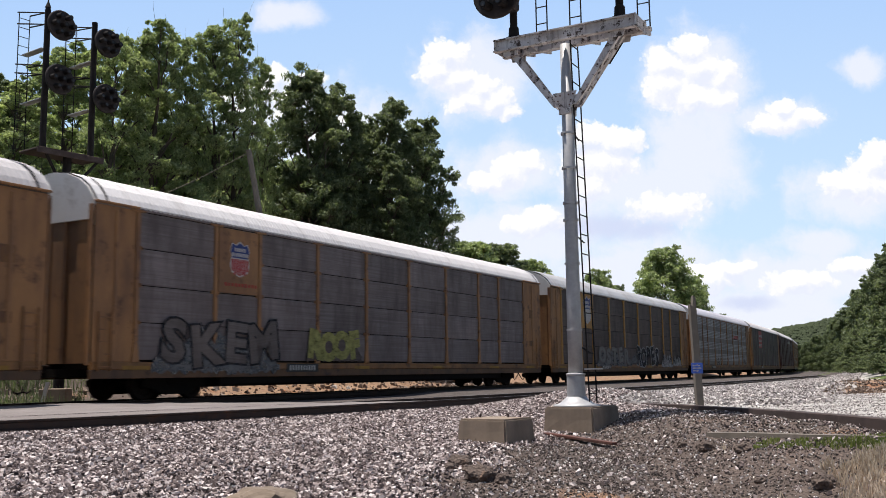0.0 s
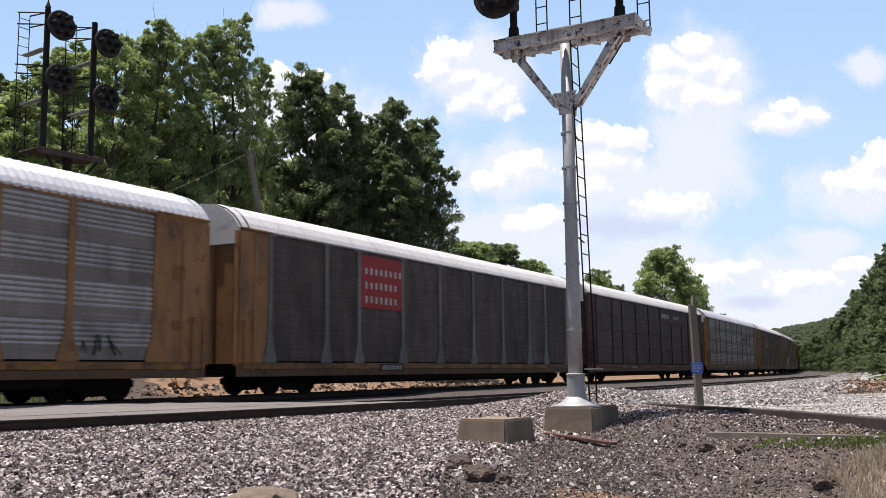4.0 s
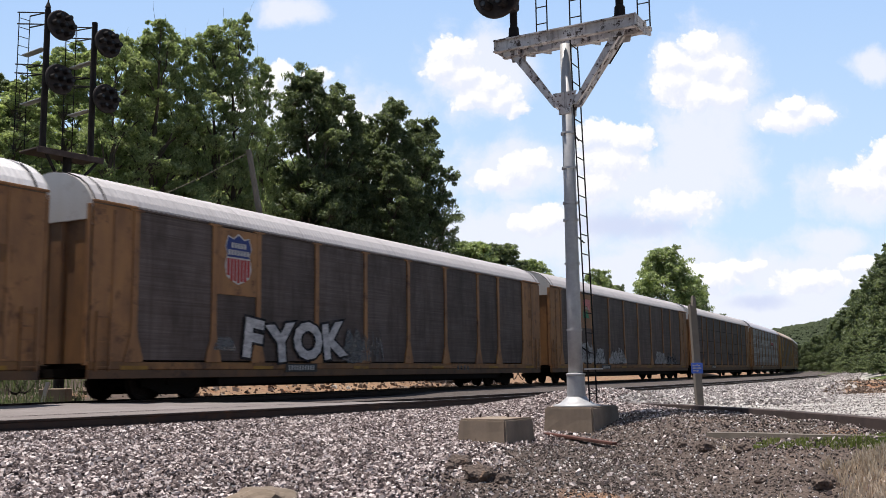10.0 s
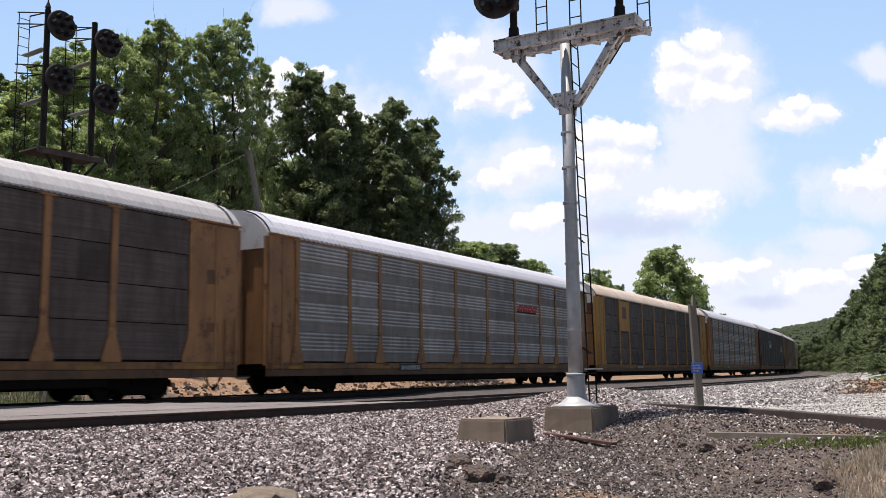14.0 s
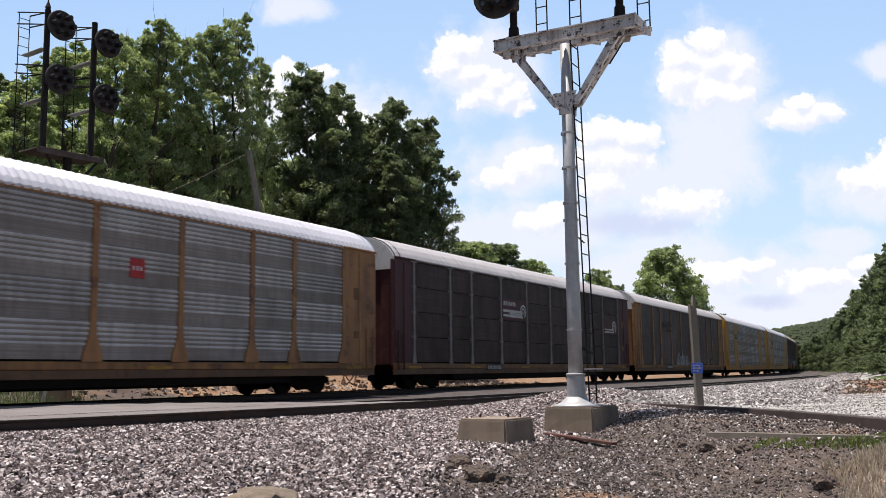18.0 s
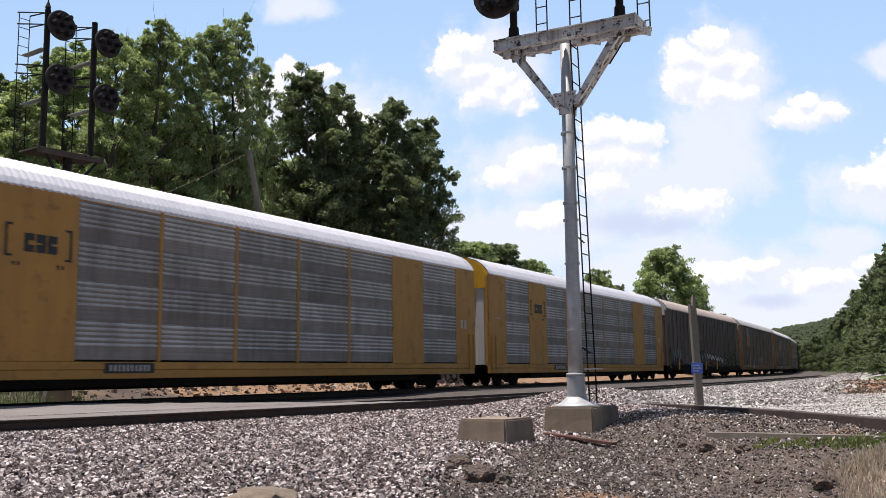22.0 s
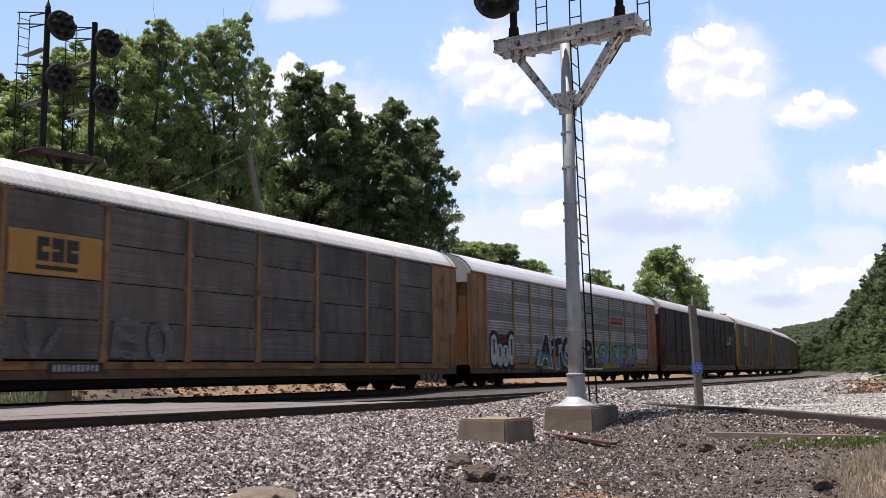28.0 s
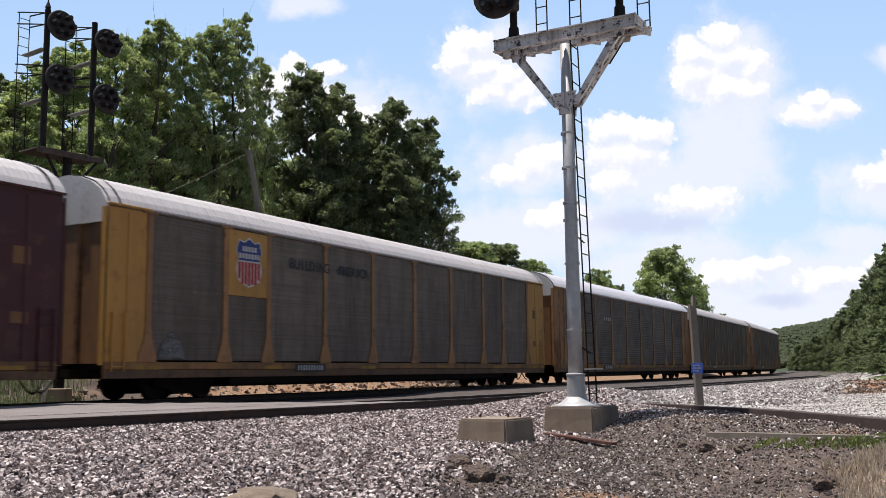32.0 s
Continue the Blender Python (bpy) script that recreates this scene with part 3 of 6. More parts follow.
def panel_mesh(width, height, kind, mat):
    """One side panel, x from 0 to width, z from 0 to height, its face near y = 0; ribbed ones are folded like sheet piling."""
    def make():
        if kind == "ribbed":
            prof = [(0.0, 0.0)]
            z = height * 0.32
            prof.append((0.0, z))
            rib = height * 0.66 / 5
            for _ in range(5):
                prof += [(0.0, z + rib * 0.22), (-0.03, z + rib * 0.34), (-0.03, z + rib * 0.44), (0.0, z + rib * 0.80)]
                z += rib
            prof += [(0.0, height), (0.03, height), (0.03, 0.0)]
            bm = prism(prof, "x", 0, width)
            me = mesh_of(bm, "panel", mat)
            # raised faces take the lighter zinc, so light on the ridges is painted
            me.materials.append(RIB_LIT if mat is PANEL_CORR else mat)
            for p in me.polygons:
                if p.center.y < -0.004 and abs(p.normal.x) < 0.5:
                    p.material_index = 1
            return me
        else:
            bm = box(0, width, 0, 0.03, 0, height, 0.008)
        return mesh_of(bm, "panel", mat)
    return cached(("panel", round(width, 3), round(height, 3), kind, mat.name), make)


def post_mesh(style, mat, z0=0.98, z1=4.84):
    def make():
        if style == "flared":
            pts = [(-0.3, z0), (0.3, z0), (0.3, z0 + 0.12), (0.13, z0 + 0.62), (0.095, z0 + 0.9), (0.095, z1), (-0.095, z1), (-0.095, z0 + 0.9), (-0.13, z0 + 0.62), (-0.3, z0 + 0.12)]
        elif style == "thin":
            pts = [(-0.05, z0), (0.05, z0), (0.05, z1), (-0.05, z1)]
        elif style == "slim":
            pts = [(-0.13, z0), (0.13, z0), (0.065, z0 + 0.5), (0.065, z1), (-0.065, z1), (-0.065, z0 + 0.5)]
        else:
            pts = [(-0.18, z0), (0.18, z0), (0.09, z0 + 0.4), (0.09, z1), (-0.09, z1), (-0.09, z0 + 0.4)]
        bm = prism(pts, "y", -0.05, 0.0)
        if style in ("wide", "slim"):
            for k in range(1, 4):
                zz = Z0 + (Z1 - Z0) * k / 4
                for sx in (-1, 1):
                    add_box(bm, sx * 0.13 - 0.03, sx * 0.13 + 0.03, -0.035, 0.0, zz - 0.05, zz + 0.05)
        if style in ("wide", "flared", "slim"):
            add_box(bm, -0.24, 0.24, -0.062, 0.0, z1 - 0.03, z1 + 0.02)
        return mesh_of(bm, "post", mat)
    return cached(("post", style, mat.name), make)


def end_door(mat):
    """The folded end doors of a rack car, seen at its outer face (towards -x)."""
    def make():
        bm = bmesh.new()
        pts = [(-1.36, 0.0), (-1.3, -0.06), (-0.95, -0.06), (-0.9, 0.0), (-0.5, 0.0), (-0.46, -0.07), (-0.06, -0.07), (0.0, 0.0), (0.06, -0.07), (0.46, -0.07), (0.5, 0.0), (0.9, 0.0), (0.95, -0.06), (1.3, -0.06), (1.36, 0.0), (1.36, 0.06), (-1.36, 0.06)]
        add_prism(bm, [(b, a) for a, b in pts], "z", 0.95, 4.8)
        return mesh_of(bm, "end_door", mat)
    return cached(("door", mat.name), make)


def end_cap(mat, low):
    def make():
        pts = [(a * 0.985, b - 0.02) for a, b in ROOF_CURVE] + [(1.45, low), (-1.45, low)]
        bm = prism([(a, b) for a, b in pts], "x", -0.04, 0.04)
        return mesh_of(bm, "end_cap", mat)
    return cached(("cap", mat.name, low), make)


def truck(parent, x):
    bol = part("bolster", cached("bolster", lambda: mesh_of(box(-0.28, 0.28, -1.15, 1.15, 0.38, 0.62, 0.03), "bolster", BLACK)), None, parent)
    bol.location = (x, 0, 0)
    def side():
        pts = [(-1.15, 0.52), (-1.15, 0.36), (-0.75, 0.30), (-0.45, 0.14), (0.45, 0.14), (0.75, 0.30), (1.15, 0.36), (1.15, 0.52), (0.8, 0.60), (0.4, 0.70), (-0.4, 0.70), (-0.8, 0.60)]
        return mesh_of(prism(pts, "y", -0.07, 0.07), "side_frame", BLACK)
    def wheel():
        return mesh_of(lathe([(0.10, -0.07), (0.14, -0.09), (0.14, -0.02), (0.30, -0.01), (0.32, -0.06), (0.42, -0.065), (0.425, 0.05), (0.455, 0.07), (0.455, 0.09), (0.30, 0.09), (0.28, 0.05), (0.1, 0.05)], 22, "y"), "wheel", GREASE)
    for sy in (-1, 1):
        f = part("side_frame", cached("side_frame", side), None, bol)
        f.location = (0, sy * 1.0, 0)
        for sx in (-1, 1):
            w = part("wheel", cached("wheel", wheel), None, bol)
            w.location = (sx * 0.89, sy * 0.76, 0.43)
            w.rotation_euler = (0, random.uniform(0, 3), 0 if sy < 0 else math.pi)
    for sx in (-1, 1):
        ax = part("axle", cached("axle", lambda: mesh_of(tube((0, -0.75, 0), (0, 0.75, 0), 0.07), "axle", BLACK)), None, bol)
        ax.location = (sx * 0.89, 0, 0.43)
    return bol


PROUD = -1.562


def bars(parent, name, x, z, count, w, h, mat, board=None):
    """Writing that cannot be read: a row of short bars, on a dark board where there is one."""
    if board:
        b = part("number_board", box(x - 0.15, x + count * w * 1.6 + 0.1, PROUD, PROUD + 0.03, z - h * 0.8, z + h * 0.8), board, parent)
        parent = b
    bm = bmesh.new()
    for i in range(count):
        hh = h * random.choice((0.9, 1.0, 1.0))
        add_box(bm, x + i * w * 1.6, x + i * w * 1.6 + w * 0.72, PROUD - 0.008, PROUD + 0.002, z - hh / 2, z + hh / 2)
    part(name, bm, mat, parent)


def flat_shape(pts, mat, name, parent, depth=0.0, label=""):
    return part(name, prism(pts, "y", PROUD - 0.006 - depth, PROUD), mat, parent, label)


def shield(parent, x, z, w, h, old=False):
    """A shield emblem: blue head with pale bars for its lettering, striped or plain below."""
    def outline(k):
        return [(x + a * w * k, z + b * h * k) for a, b in ((-0.40, 0.44), (-0.2, 0.40), (0, 0.5), (0.2, 0.40), (0.40, 0.44), (0.5, 0.22), (0.42, 0.08), (0.5, -0.16), (0.42, -0.36), (0.2, -0.44), (0, -0.5), (-0.2, -0.44), (-0.42, -0.36), (-0.5, -0.16), (-0.42, 0.08), (-0.5, 0.22))]
    em = flat_shape(outline(1.0), WHITE_MARK, "emblem", parent, 0.0, "shield emblem with a dark blue head")
    head = [(x + a * w, z + b * h) for a, b in ((-0.38, 0.41), (-0.2, 0.37), (0, 0.46), (0.2, 0.37), (0.38, 0.41), (0.47, 0.22), (0.4, 0.08), (0.42, 0.03), (-0.42, 0.03), (-0.4, 0.08), (-0.47, 0.22))]
    flat_shape(head, BLUE_LOGO, "emblem_head", em, 0.004)
    bm = bmesh.new()
    for zz, k in ((0.26, 5), (0.12, 7)):
        for i in range(k):
            cx = x + (i - (k - 1) / 2) * w * 0.115
            add_box(bm, cx - w * 0.038, cx + w * 0.038, PROUD - 0.014, PROUD - 0.009, z + (zz - 0.05) * h, z + (zz + 0.05) * h)
    part("emblem_lettering", bm, WHITE_MARK, em)
    if not old:
        for i in range(7):
            cx = x + (i - 3) * w * 0.125
            lo = -0.33 if abs(i - 3) == 3 else (-0.43 if abs(i - 3) > 0 else -0.46)
            part("stripe", box(cx - w * 0.046, cx + w * 0.046, PROUD - 0.011, PROUD - 0.006, z + lo * h, z - 0.0 * h), RED_LOGO, em)


def graffiti(parent, text, x, z, size, fill, edge, fat=0.05, space=0.95, stretch=1.0, label="spray-painted letter", tilt=1.0):
    """Painted letters, one by one: each with a wide outline and its fill where it has both."""
    wide = size * 0.68 * space * stretch
    for i, ch in enumerate(text):
        if ch == " ":
            continue
        o = part("letter", words(ch, size, edge or fill, fat, 0.001), None, parent, label)
        o.location = (x + (i - (len(text) - 1) / 2) * wide, PROUD - 0.004 - 0.0015 * (i % 2), z)
        o.scale = (stretch, 1, 1)
        if tilt:
            o.rotation_euler = (0, radians((7, -6, 4, -8, 5)[i % 5]) * tilt, 0)
            o.location.z += (0.03, -0.04, 0.02, 0.05, -0.02)[i % 5] * size
        if edge:
            part("letter_fill", words(ch, size, fill, fat * 0.5, 0.001), None, o).location = (0, -0.004, 0)


def scrawl(parent, x, z, w, h, mat, count, seed, thick=0.05):
    """Quick spray-paint strokes, jagged and overlapping, that make no readable word."""
    rnd = random.Random(seed)
    for i in range(count):
        bm = bmesh.new()
        cx = x + w * (i + 0.5) / count
        rx = w / count * 0.75
        n = rnd.randint(3, 5)
        pts = [Vector((cx + rnd.uniform(-rx, rx), z + h * (0.5 if (q + i) % 2 else -0.5) * rnd.uniform(0.35, 1.0))) for q in range(n)]
        pts = [pts[0] * 2 - pts[1]] + pts + [pts[-1] * 2 - pts[-2]]
        line = []
        for q in range(1, n):
            p0, p1, p2, p3 = pts[q - 1:q + 3]
            for s in range(6):
                u = s / 6
                line.append(0.5 * (2 * p1 + (p2 - p0) * u + (2 * p0 - 5 * p1 + 4 * p2 - p3) * u * u + (3 * p1 - p0 - 3 * p2 + p3) * u ** 3))
        prev = None
        y = PROUD - 0.012 - 0.0004 * i
        for q in range(len(line) - 1):
            d = (line[q + 1] - line[q]).normalized()
            t = thick * (0.35 + 0.5 * math.sin(math.pi * (q + 1) / len(line)) + rnd.uniform(0, 0.15))
            cur = [bm.verts.new((line[q].x + k * d.y * t / 2, y, line[q].y - k * d.x * t / 2)) for k in (-1, 1)]
            if prev:
                bm.faces.new((prev[0], prev[1], cur[1], cur[0]))
            prev = cur
        part("graffiti_stroke", bm, mat, parent)


def cloud_blob(parent, x, z, w, h, mat, seed, name="graffiti_patch"):
    """A patch of spray paint: a jagged skyline of half-formed letters over a nearly level foot."""
    rnd = random.Random(seed)
    n = max(8, int(w / 0.11))
    top, foot, level = [], [], 0.8
    for i in range(n + 1):
        u = i / n
        if rnd.random() < 0.3:
            level = rnd.uniform(0.55, 1.0)
        end = min(1.0, 4.0 * u + 0.25, 4.0 * (1 - u) + 0.25)
        top.append((x - w / 2 + w * u, z - h / 2 + h * max(0.2, level * end + rnd.uniform(-0.07, 0.07))))
        foot.append((x - w / 2 + w * u, z - h / 2 + h * rnd.uniform(-0.02, 0.10)))
    return part(name, prism(top + foot[::-1], "y", PROUD - 0.003, PROUD + 0.004), mat, parent)


def rack_car(k, spec):
    """One enclosed car carrier; spec says its paint, panels, roof and marks."""
    root = thing("autorack_car", spec["label"], "freight car", Matrix(), "train of car carriers")
    ends, posts, panels = spec.get("ends", YELLOW), spec.get("posts", YELLOW), spec["panels"]
    sill = spec.get("sill", SILL_YELLOW)
    style, rows = spec.get("style", "wide"), spec.get("rows", 4)
    kind = spec.get("kind", "flat")
    low, high = Z0, Z1
    if spec.get("full"):
        spans = spec["full"]
    else:
        cuts = spec.get("cuts", BAYS)
        spans = list(zip(cuts, cuts[1:]))
    face = -1.531 if kind == "ribbed" else -1.515
    hh = (high - low) / rows
    gap = spec.get("gap", 0.022)
    for a, b in spans:
        for r in range(rows):
            p = part("panel", panel_mesh(b - a - 0.012, hh - gap, kind, panels), None, root)
            p.location = (a + 0.006, face, low + r * hh + gap / 2)
    back = part("backing", box(spans[0][0], spans[-1][1], -1.484, -1.46, low - 0.02, high + 0.02), BLACK, root)
    if spec.get("full"):
        edges = [-HALF + 0.05] + [v for s in spans for v in s] + [HALF - 0.05]
        for a, b in zip(edges[::2], edges[1::2]):
            part("side_sheet", box(a, b, -1.555, -1.50, low - 0.05, 4.92, 0.01), ends, root)
        part("side_beam", box(-HALF + 0.05, HALF - 0.05, -1.54, -1.50, high, 4.9), ends, root)
    else:
        pm = post_mesh(style, posts)
        skip = spec.get("skip", ())
        for i, x in enumerate(cuts):
            if i in skip:
                continue
            p = part("post", pm, None, root)
            p.location = (x, face + 0.002, 0)
        for sx in (-1, 1):
            e0, e1 = sorted((sx * (abs(cuts[0] if sx < 0 else cuts[-1]) + 0.02), sx * (HALF - 0.08)))
            sh = part("end_sheet", box(e0, e1, -1.535, -1.49, low - 0.05, 4.86, 0.012), ends, root)
            cx = (e0 + e1) / 2
            part("eave_ledge", box(e0 - 0.03, e1 + 0.03, -1.61, -1.50, 4.868, 4.925, 0.008), ends, root)
            if sx > 0:
                for zz, hz in ((3.35, 0.2), (1.95, 0.13)):
                    part("placard", box(cx - 0.35, cx + 0.1, -1.545, -1.53, zz - hz, zz + hz, 0.004), RUSTY, sh)
            part("sheet_rib", box(cx - 0.05, cx + 0.05, -1.56, -1.53, low, 4.75, 0.01), ends, sh)
        part("top_rail", box(-HALF + 0.1, HALF - 0.1, -1.548, -1.49, high + 0.005, 4.93, 0.01), spec.get("rail", panels), root)
    for sx in (-1, 1):
        part("door_edge", cached(("door_edge", ends.name), lambda: mesh_of(box(-0.035, 0.035, -1.52, -1.40, 0.9, 4.82, 0.008), "door_edge", ends)), None, root).location = (sx * (HALF - 0.015), 0, 0)
        def strap():
            bm = bmesh.new()
            out = [(a * 1.012, 4.0 + (b - 4.0) * 1.025) for a, b in ROOF_CURVE]
            for (a, b), (c, d) in zip(out, out[1:]):
                vs = [bm.verts.new(q) for q in ((-0.03, a, b), (0.03, a, b), (0.03, c, d), (-0.03, c, d))]
                bm.faces.new(vs)
            return mesh_of(bm, "roof_strap", BLACK)
        part("roof_strap", cached("roof_strap", strap), None, root).location = (sx * (HALF - 0.4), 0, 0)
        def hose():
            bm = bmesh.new()
            pts = [Vector((0.75 * u, -0.35 - 0.12 * math.sin(3 * u), 0.66 - 0.42 * math.sin(math.pi * u))) for u in (0, 0.17, 0.33, 0.5, 0.67, 0.83, 1)]
            prev = None
            for p in pts:
                ring = [bm.verts.new(p + Vector((0, 0.028 * math.cos(q), 0.028 * math.sin(q)))) for q in (0.0, 1.57, 3.14, 4.71)]
                if prev:
                    for q in range(4):
                        bm.faces.new((prev[q], prev[(q + 1) % 4], ring[(q + 1) % 4], ring[q]))
                prev = ring
            return mesh_of(bm, "brake_hose", BLACK)
        h = part("brake_hose", cached("brake_hose", hose), None, root)
        h.matrix_basis = pose(sx * (HALF - 0.25), 0, 0, 0, 0, 0 if sx > 0 else 180)
    part("far_side", box(-HALF + 0.1, HALF - 0.1, 1.46, 1.53, 0.98, 4.9, 0.01), panels, root)
    part("roof", roof_mesh(spec["roof"], spec.get("deep", 0.022), spec.get("pitch", 0.17)), None, root)
    for x0, x1, sy in ((-HALF + 0.1, HALF - 0.1, -1), (-HALF + 0.1, HALF - 0.1, 1)):
        part("side_sill", box(x0, x1, *sorted((sy * 1.42, sy * 1.55)), 0.79, 0.985, 0.015), sill, root)
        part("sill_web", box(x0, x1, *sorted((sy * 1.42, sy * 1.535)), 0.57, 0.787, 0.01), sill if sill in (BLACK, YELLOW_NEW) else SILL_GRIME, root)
    part("deck", box(-HALF + 0.2, HALF - 0.2, -1.40, 1.40, 0.82, 0.96), BLACK, root)
    part("centre_sill", prism([(-9.0, 0.3), (9.0, 0.3), (9.8, 0.62), (HALF + 0.05, 0.62), (HALF + 0.05, 0.82), (-HALF - 0.05, 0.82), (-HALF - 0.05, 0.62), (-9.8, 0.62)], "y", -0.45, 0.45), BLACK, root)
    part("skirt", box(-9.0, 9.0, -1.46, -1.36, 0.36, 0.60, 0.02), BLACK, root)
    for sx in (-1, 1):
        d = part("end_door", end_door(spec.get("doors", DOOR_SHADED if ends in (YELLOW, YELLOW_NEW) else ends)), None, root)
        d.matrix_basis = pose(sx * (HALF - 0.12), 0, 0, 0, 0, 0 if sx < 0 else 180)
        c = part("end_cap", end_cap(spec.get("cap", WHITE_PAINT), spec.get("cap_low", 4.45)), None, root)
        c.location = (sx * (HALF - 0.05), 0, 0)
        cp = part("coupler", cached("coupler", lambda: mesh_of(add_box(box(-0.25, 0.55, -0.09, 0.09, 0.72, 0.92, 0.02), 0.35, 0.60, -0.2, 0.2, 0.68, 0.98, 0.04), "coupler", GREASE)), None, root)
        cp.matrix_basis = pose(sx * (HALF - 0.1), 0, 0, 0, 0, 0 if sx > 0 else 180)
        def ladder():
            bm = bmesh.new()
            for xx in (-0.2, 0.2):
                add_box(bm, xx - 0.015, xx + 0.015, -1.6, -1.565, 0.75, 2.2)
            for i in range(5):
                add_box(bm, -0.2, 0.2, -1.6, -1.58, 0.85 + i * 0.3, 0.88 + i * 0.3)
            return mesh_of(bm, "ladder", spec.get("ends", YELLOW))
        ld = part("ladder", cached(("ladder", ends.name), ladder), None, root)
        ld.location = (sx * (HALF - 0.45), 0, 0)
        truck(root, sx * 10.35)
    # yellow reflector strips along the sill
    for x in (-12.2, -7.2, -2.0, 3.4, 8.4, 12.3):
        if spec.get("strips", True):
            part("reflector", box(x - 0.45, x + 0.45, -1.556, -1.549, 0.79, 0.89), REFLECT, root)
    if spec.get("number", True):
        bars(root, "reporting_marks", -6.0, 0.83, 10, 0.085, 0.16, WHITE_MARK, BLACK_PAINT)
    return root


def logo_board(car, a, b, z0, z1, mat):
    return part("logo_board", box(a, b, PROUD + 0.002, PROUD + 0.05, z0, z1, 0.005), mat, car)


def three_letters(car, x, z, size, mat, line=True):
    """A railway's mark as three bold slotted blocks, with a bar beneath where it has one."""
    w = size * 0.62
    y0, y1 = PROUD - 0.008, PROUD + 0.002
    lo, hi = z - size / 2, z + size / 2
    for k, (m0, m1) in enumerate(((0.38, 0.62), (0.42, 0.54), (0.44, 0.58))):
        a = x + w * (-1.65 + 1.2 * k)
        s0, s1 = lo + size * m0, lo + size * m1
        if k == 1:
            pts = [(a, lo), (a + w, lo), (a + w, hi), (a, hi), (a, s1), (a + w * 0.6, s1), (a + w * 0.6, s0), (a, s0)]
        else:
            pts = [(a, lo), (a + w, lo), (a + w, s0), (a + w * 0.4, s0), (a + w * 0.4, s1), (a + w, s1), (a + w, hi), (a, hi)]
        part("mark_block", prism(pts, "y", y0, y1), mat, car)
    if line:
        part("railway_mark_bar", box(x - w * 1.7, x + w * 1.7, y0, y1, z - size * 0.86, z - size * 0.68), mat, car)


def wheel_mark(car, x, z, r, mat):
    """A railway's round mark: an open ring with level tail lines."""
    bm = bmesh.new()
    y = PROUD - 0.006
    for ro, ri in ((r, r * 0.72), (r * 0.5, r * 0.28)):
        prev = None
        for i in range(19):
            a = math.radians(-60 + 300 * i / 18)
            cur = [bm.verts.new((x + q * math.cos(a), y, z + q * math.sin(a))) for q in (ri, ro)]
            if prev:
                bm.faces.new((prev[0], prev[1], cur[1], cur[0]))
            prev = cur
    part("railway_mark", bm, mat, car)
    for i in range(2):
        part("railway_mark_bar", box(x - r * 4.6, x - r * 0.3, y - 0.002, y + 0.004, z - r * (0.15 + 0.4 * i) - r * 0.42, z - r * (0.15 + 0.4 * i) - r * 0.2), mat, car)


def red_wedge(car, x, z):
    """A small red railway mark of slanted blocks over a dark line."""
    em = flat_shape([(x - 0.45, z - 0.06), (x + 1.75, z - 0.06), (x + 1.79, z + 0.0), (x - 0.42, z + 0.0)], DARK_MARK, "emblem", car, 0.0, "small red slanted emblem")
    for i in range(4):
        a = x - 0.3 + i * 0.54
        flat_shape([(a, z), (a + 0.47, z), (a + 0.62, z + 0.30), (a + 0.15, z + 0.30)], RED_LOGO, "emblem_block", em)
        flat_shape([(a + 0.17, z + 0.12), (a + 0.40, z + 0.12), (a + 0.43, z + 0.18), (a + 0.2, z + 0.18)], PINK_LOGO, "emblem_bar", em, 0.004)
    flat_shape([(x - 0.42, z), (x - 0.3, z), (x - 0.05, z + 0.30), (x - 0.17, z + 0.30)], RED_LOGO, "emblem_block", em)


YC = dict(panels=PANEL_CORR, kind="ribbed", roof=ROOF_ZINC, deep=0.05, pitch=0.25, style="flared", posts=YELLOW, gap=0.004, rail=YELLOW)
SPECS = {}
L_FLAT = "weathered yellow enclosed car carrier with dark grey side panels"
L_RIB = "yellow enclosed car carrier with ribbed bare zinc panels"
SPECS[-1] = dict(label=L_FLAT, panels=PANEL_DARK, roof=ROOF_WHITE)
SPECS[0] = dict(label="yellow car carrier, lilac-grey panels, shield emblem and graffiti", panels=PANEL_LILAC, roof=ROOF_CLEAN, style="slim")
SPECS[1] = dict(label="yellow car carrier, dark panels, shield emblem, corrugated rusty roof", panels=PANEL_DARK, roof=RUST_ROOF, deep=0.045, pitch=0.24, posts=YELLOW_NEW)
SPECS[2] = dict(YC, label=L_RIB)
SPECS[3] = dict(label="weathered yellow car carrier with dark panels and red emblem", panels=PANEL_DARK, roof=ROOF_CLEAN, style="flared", rows=1, gap=0.004, posts=PANEL_MID)
SPECS[4] = dict(label="maroon car carrier with dark panels and red name board", panels=PANEL_PLUM, roof=ROOF_CLEAN, ends=MAROON, posts=MAROON, sill=RUSTY, style="slim")
SPECS[5] = dict(YC, label=L_RIB)
SPECS[6] = dict(label="yellow car carrier, plain dark panels, black railway mark", panels=PANEL_BROWN, roof=ROOF_CLEAN, style="flared", rows=1, gap=0.004)
SPECS[7] = dict(label="yellow car carrier, grey panels, shield emblem, silver graffiti", panels=PANEL_DARK, roof=ROOF_WHITE, style="flared", rows=1, gap=0.004)
SPECS[8] = dict(label="yellow car carrier with dark panels and green and pink emblem", panels=PANEL_DARK, roof=ROOF_WHITE, style="flared", rows=1, gap=0.004)
SPECS[9] = dict(label="yellow car carrier with patchy dark grey panels", panels=PANEL_DARK, roof=ROOF_WHITE, style="flared")
SPECS[10] = dict(YC, label=L_RIB)
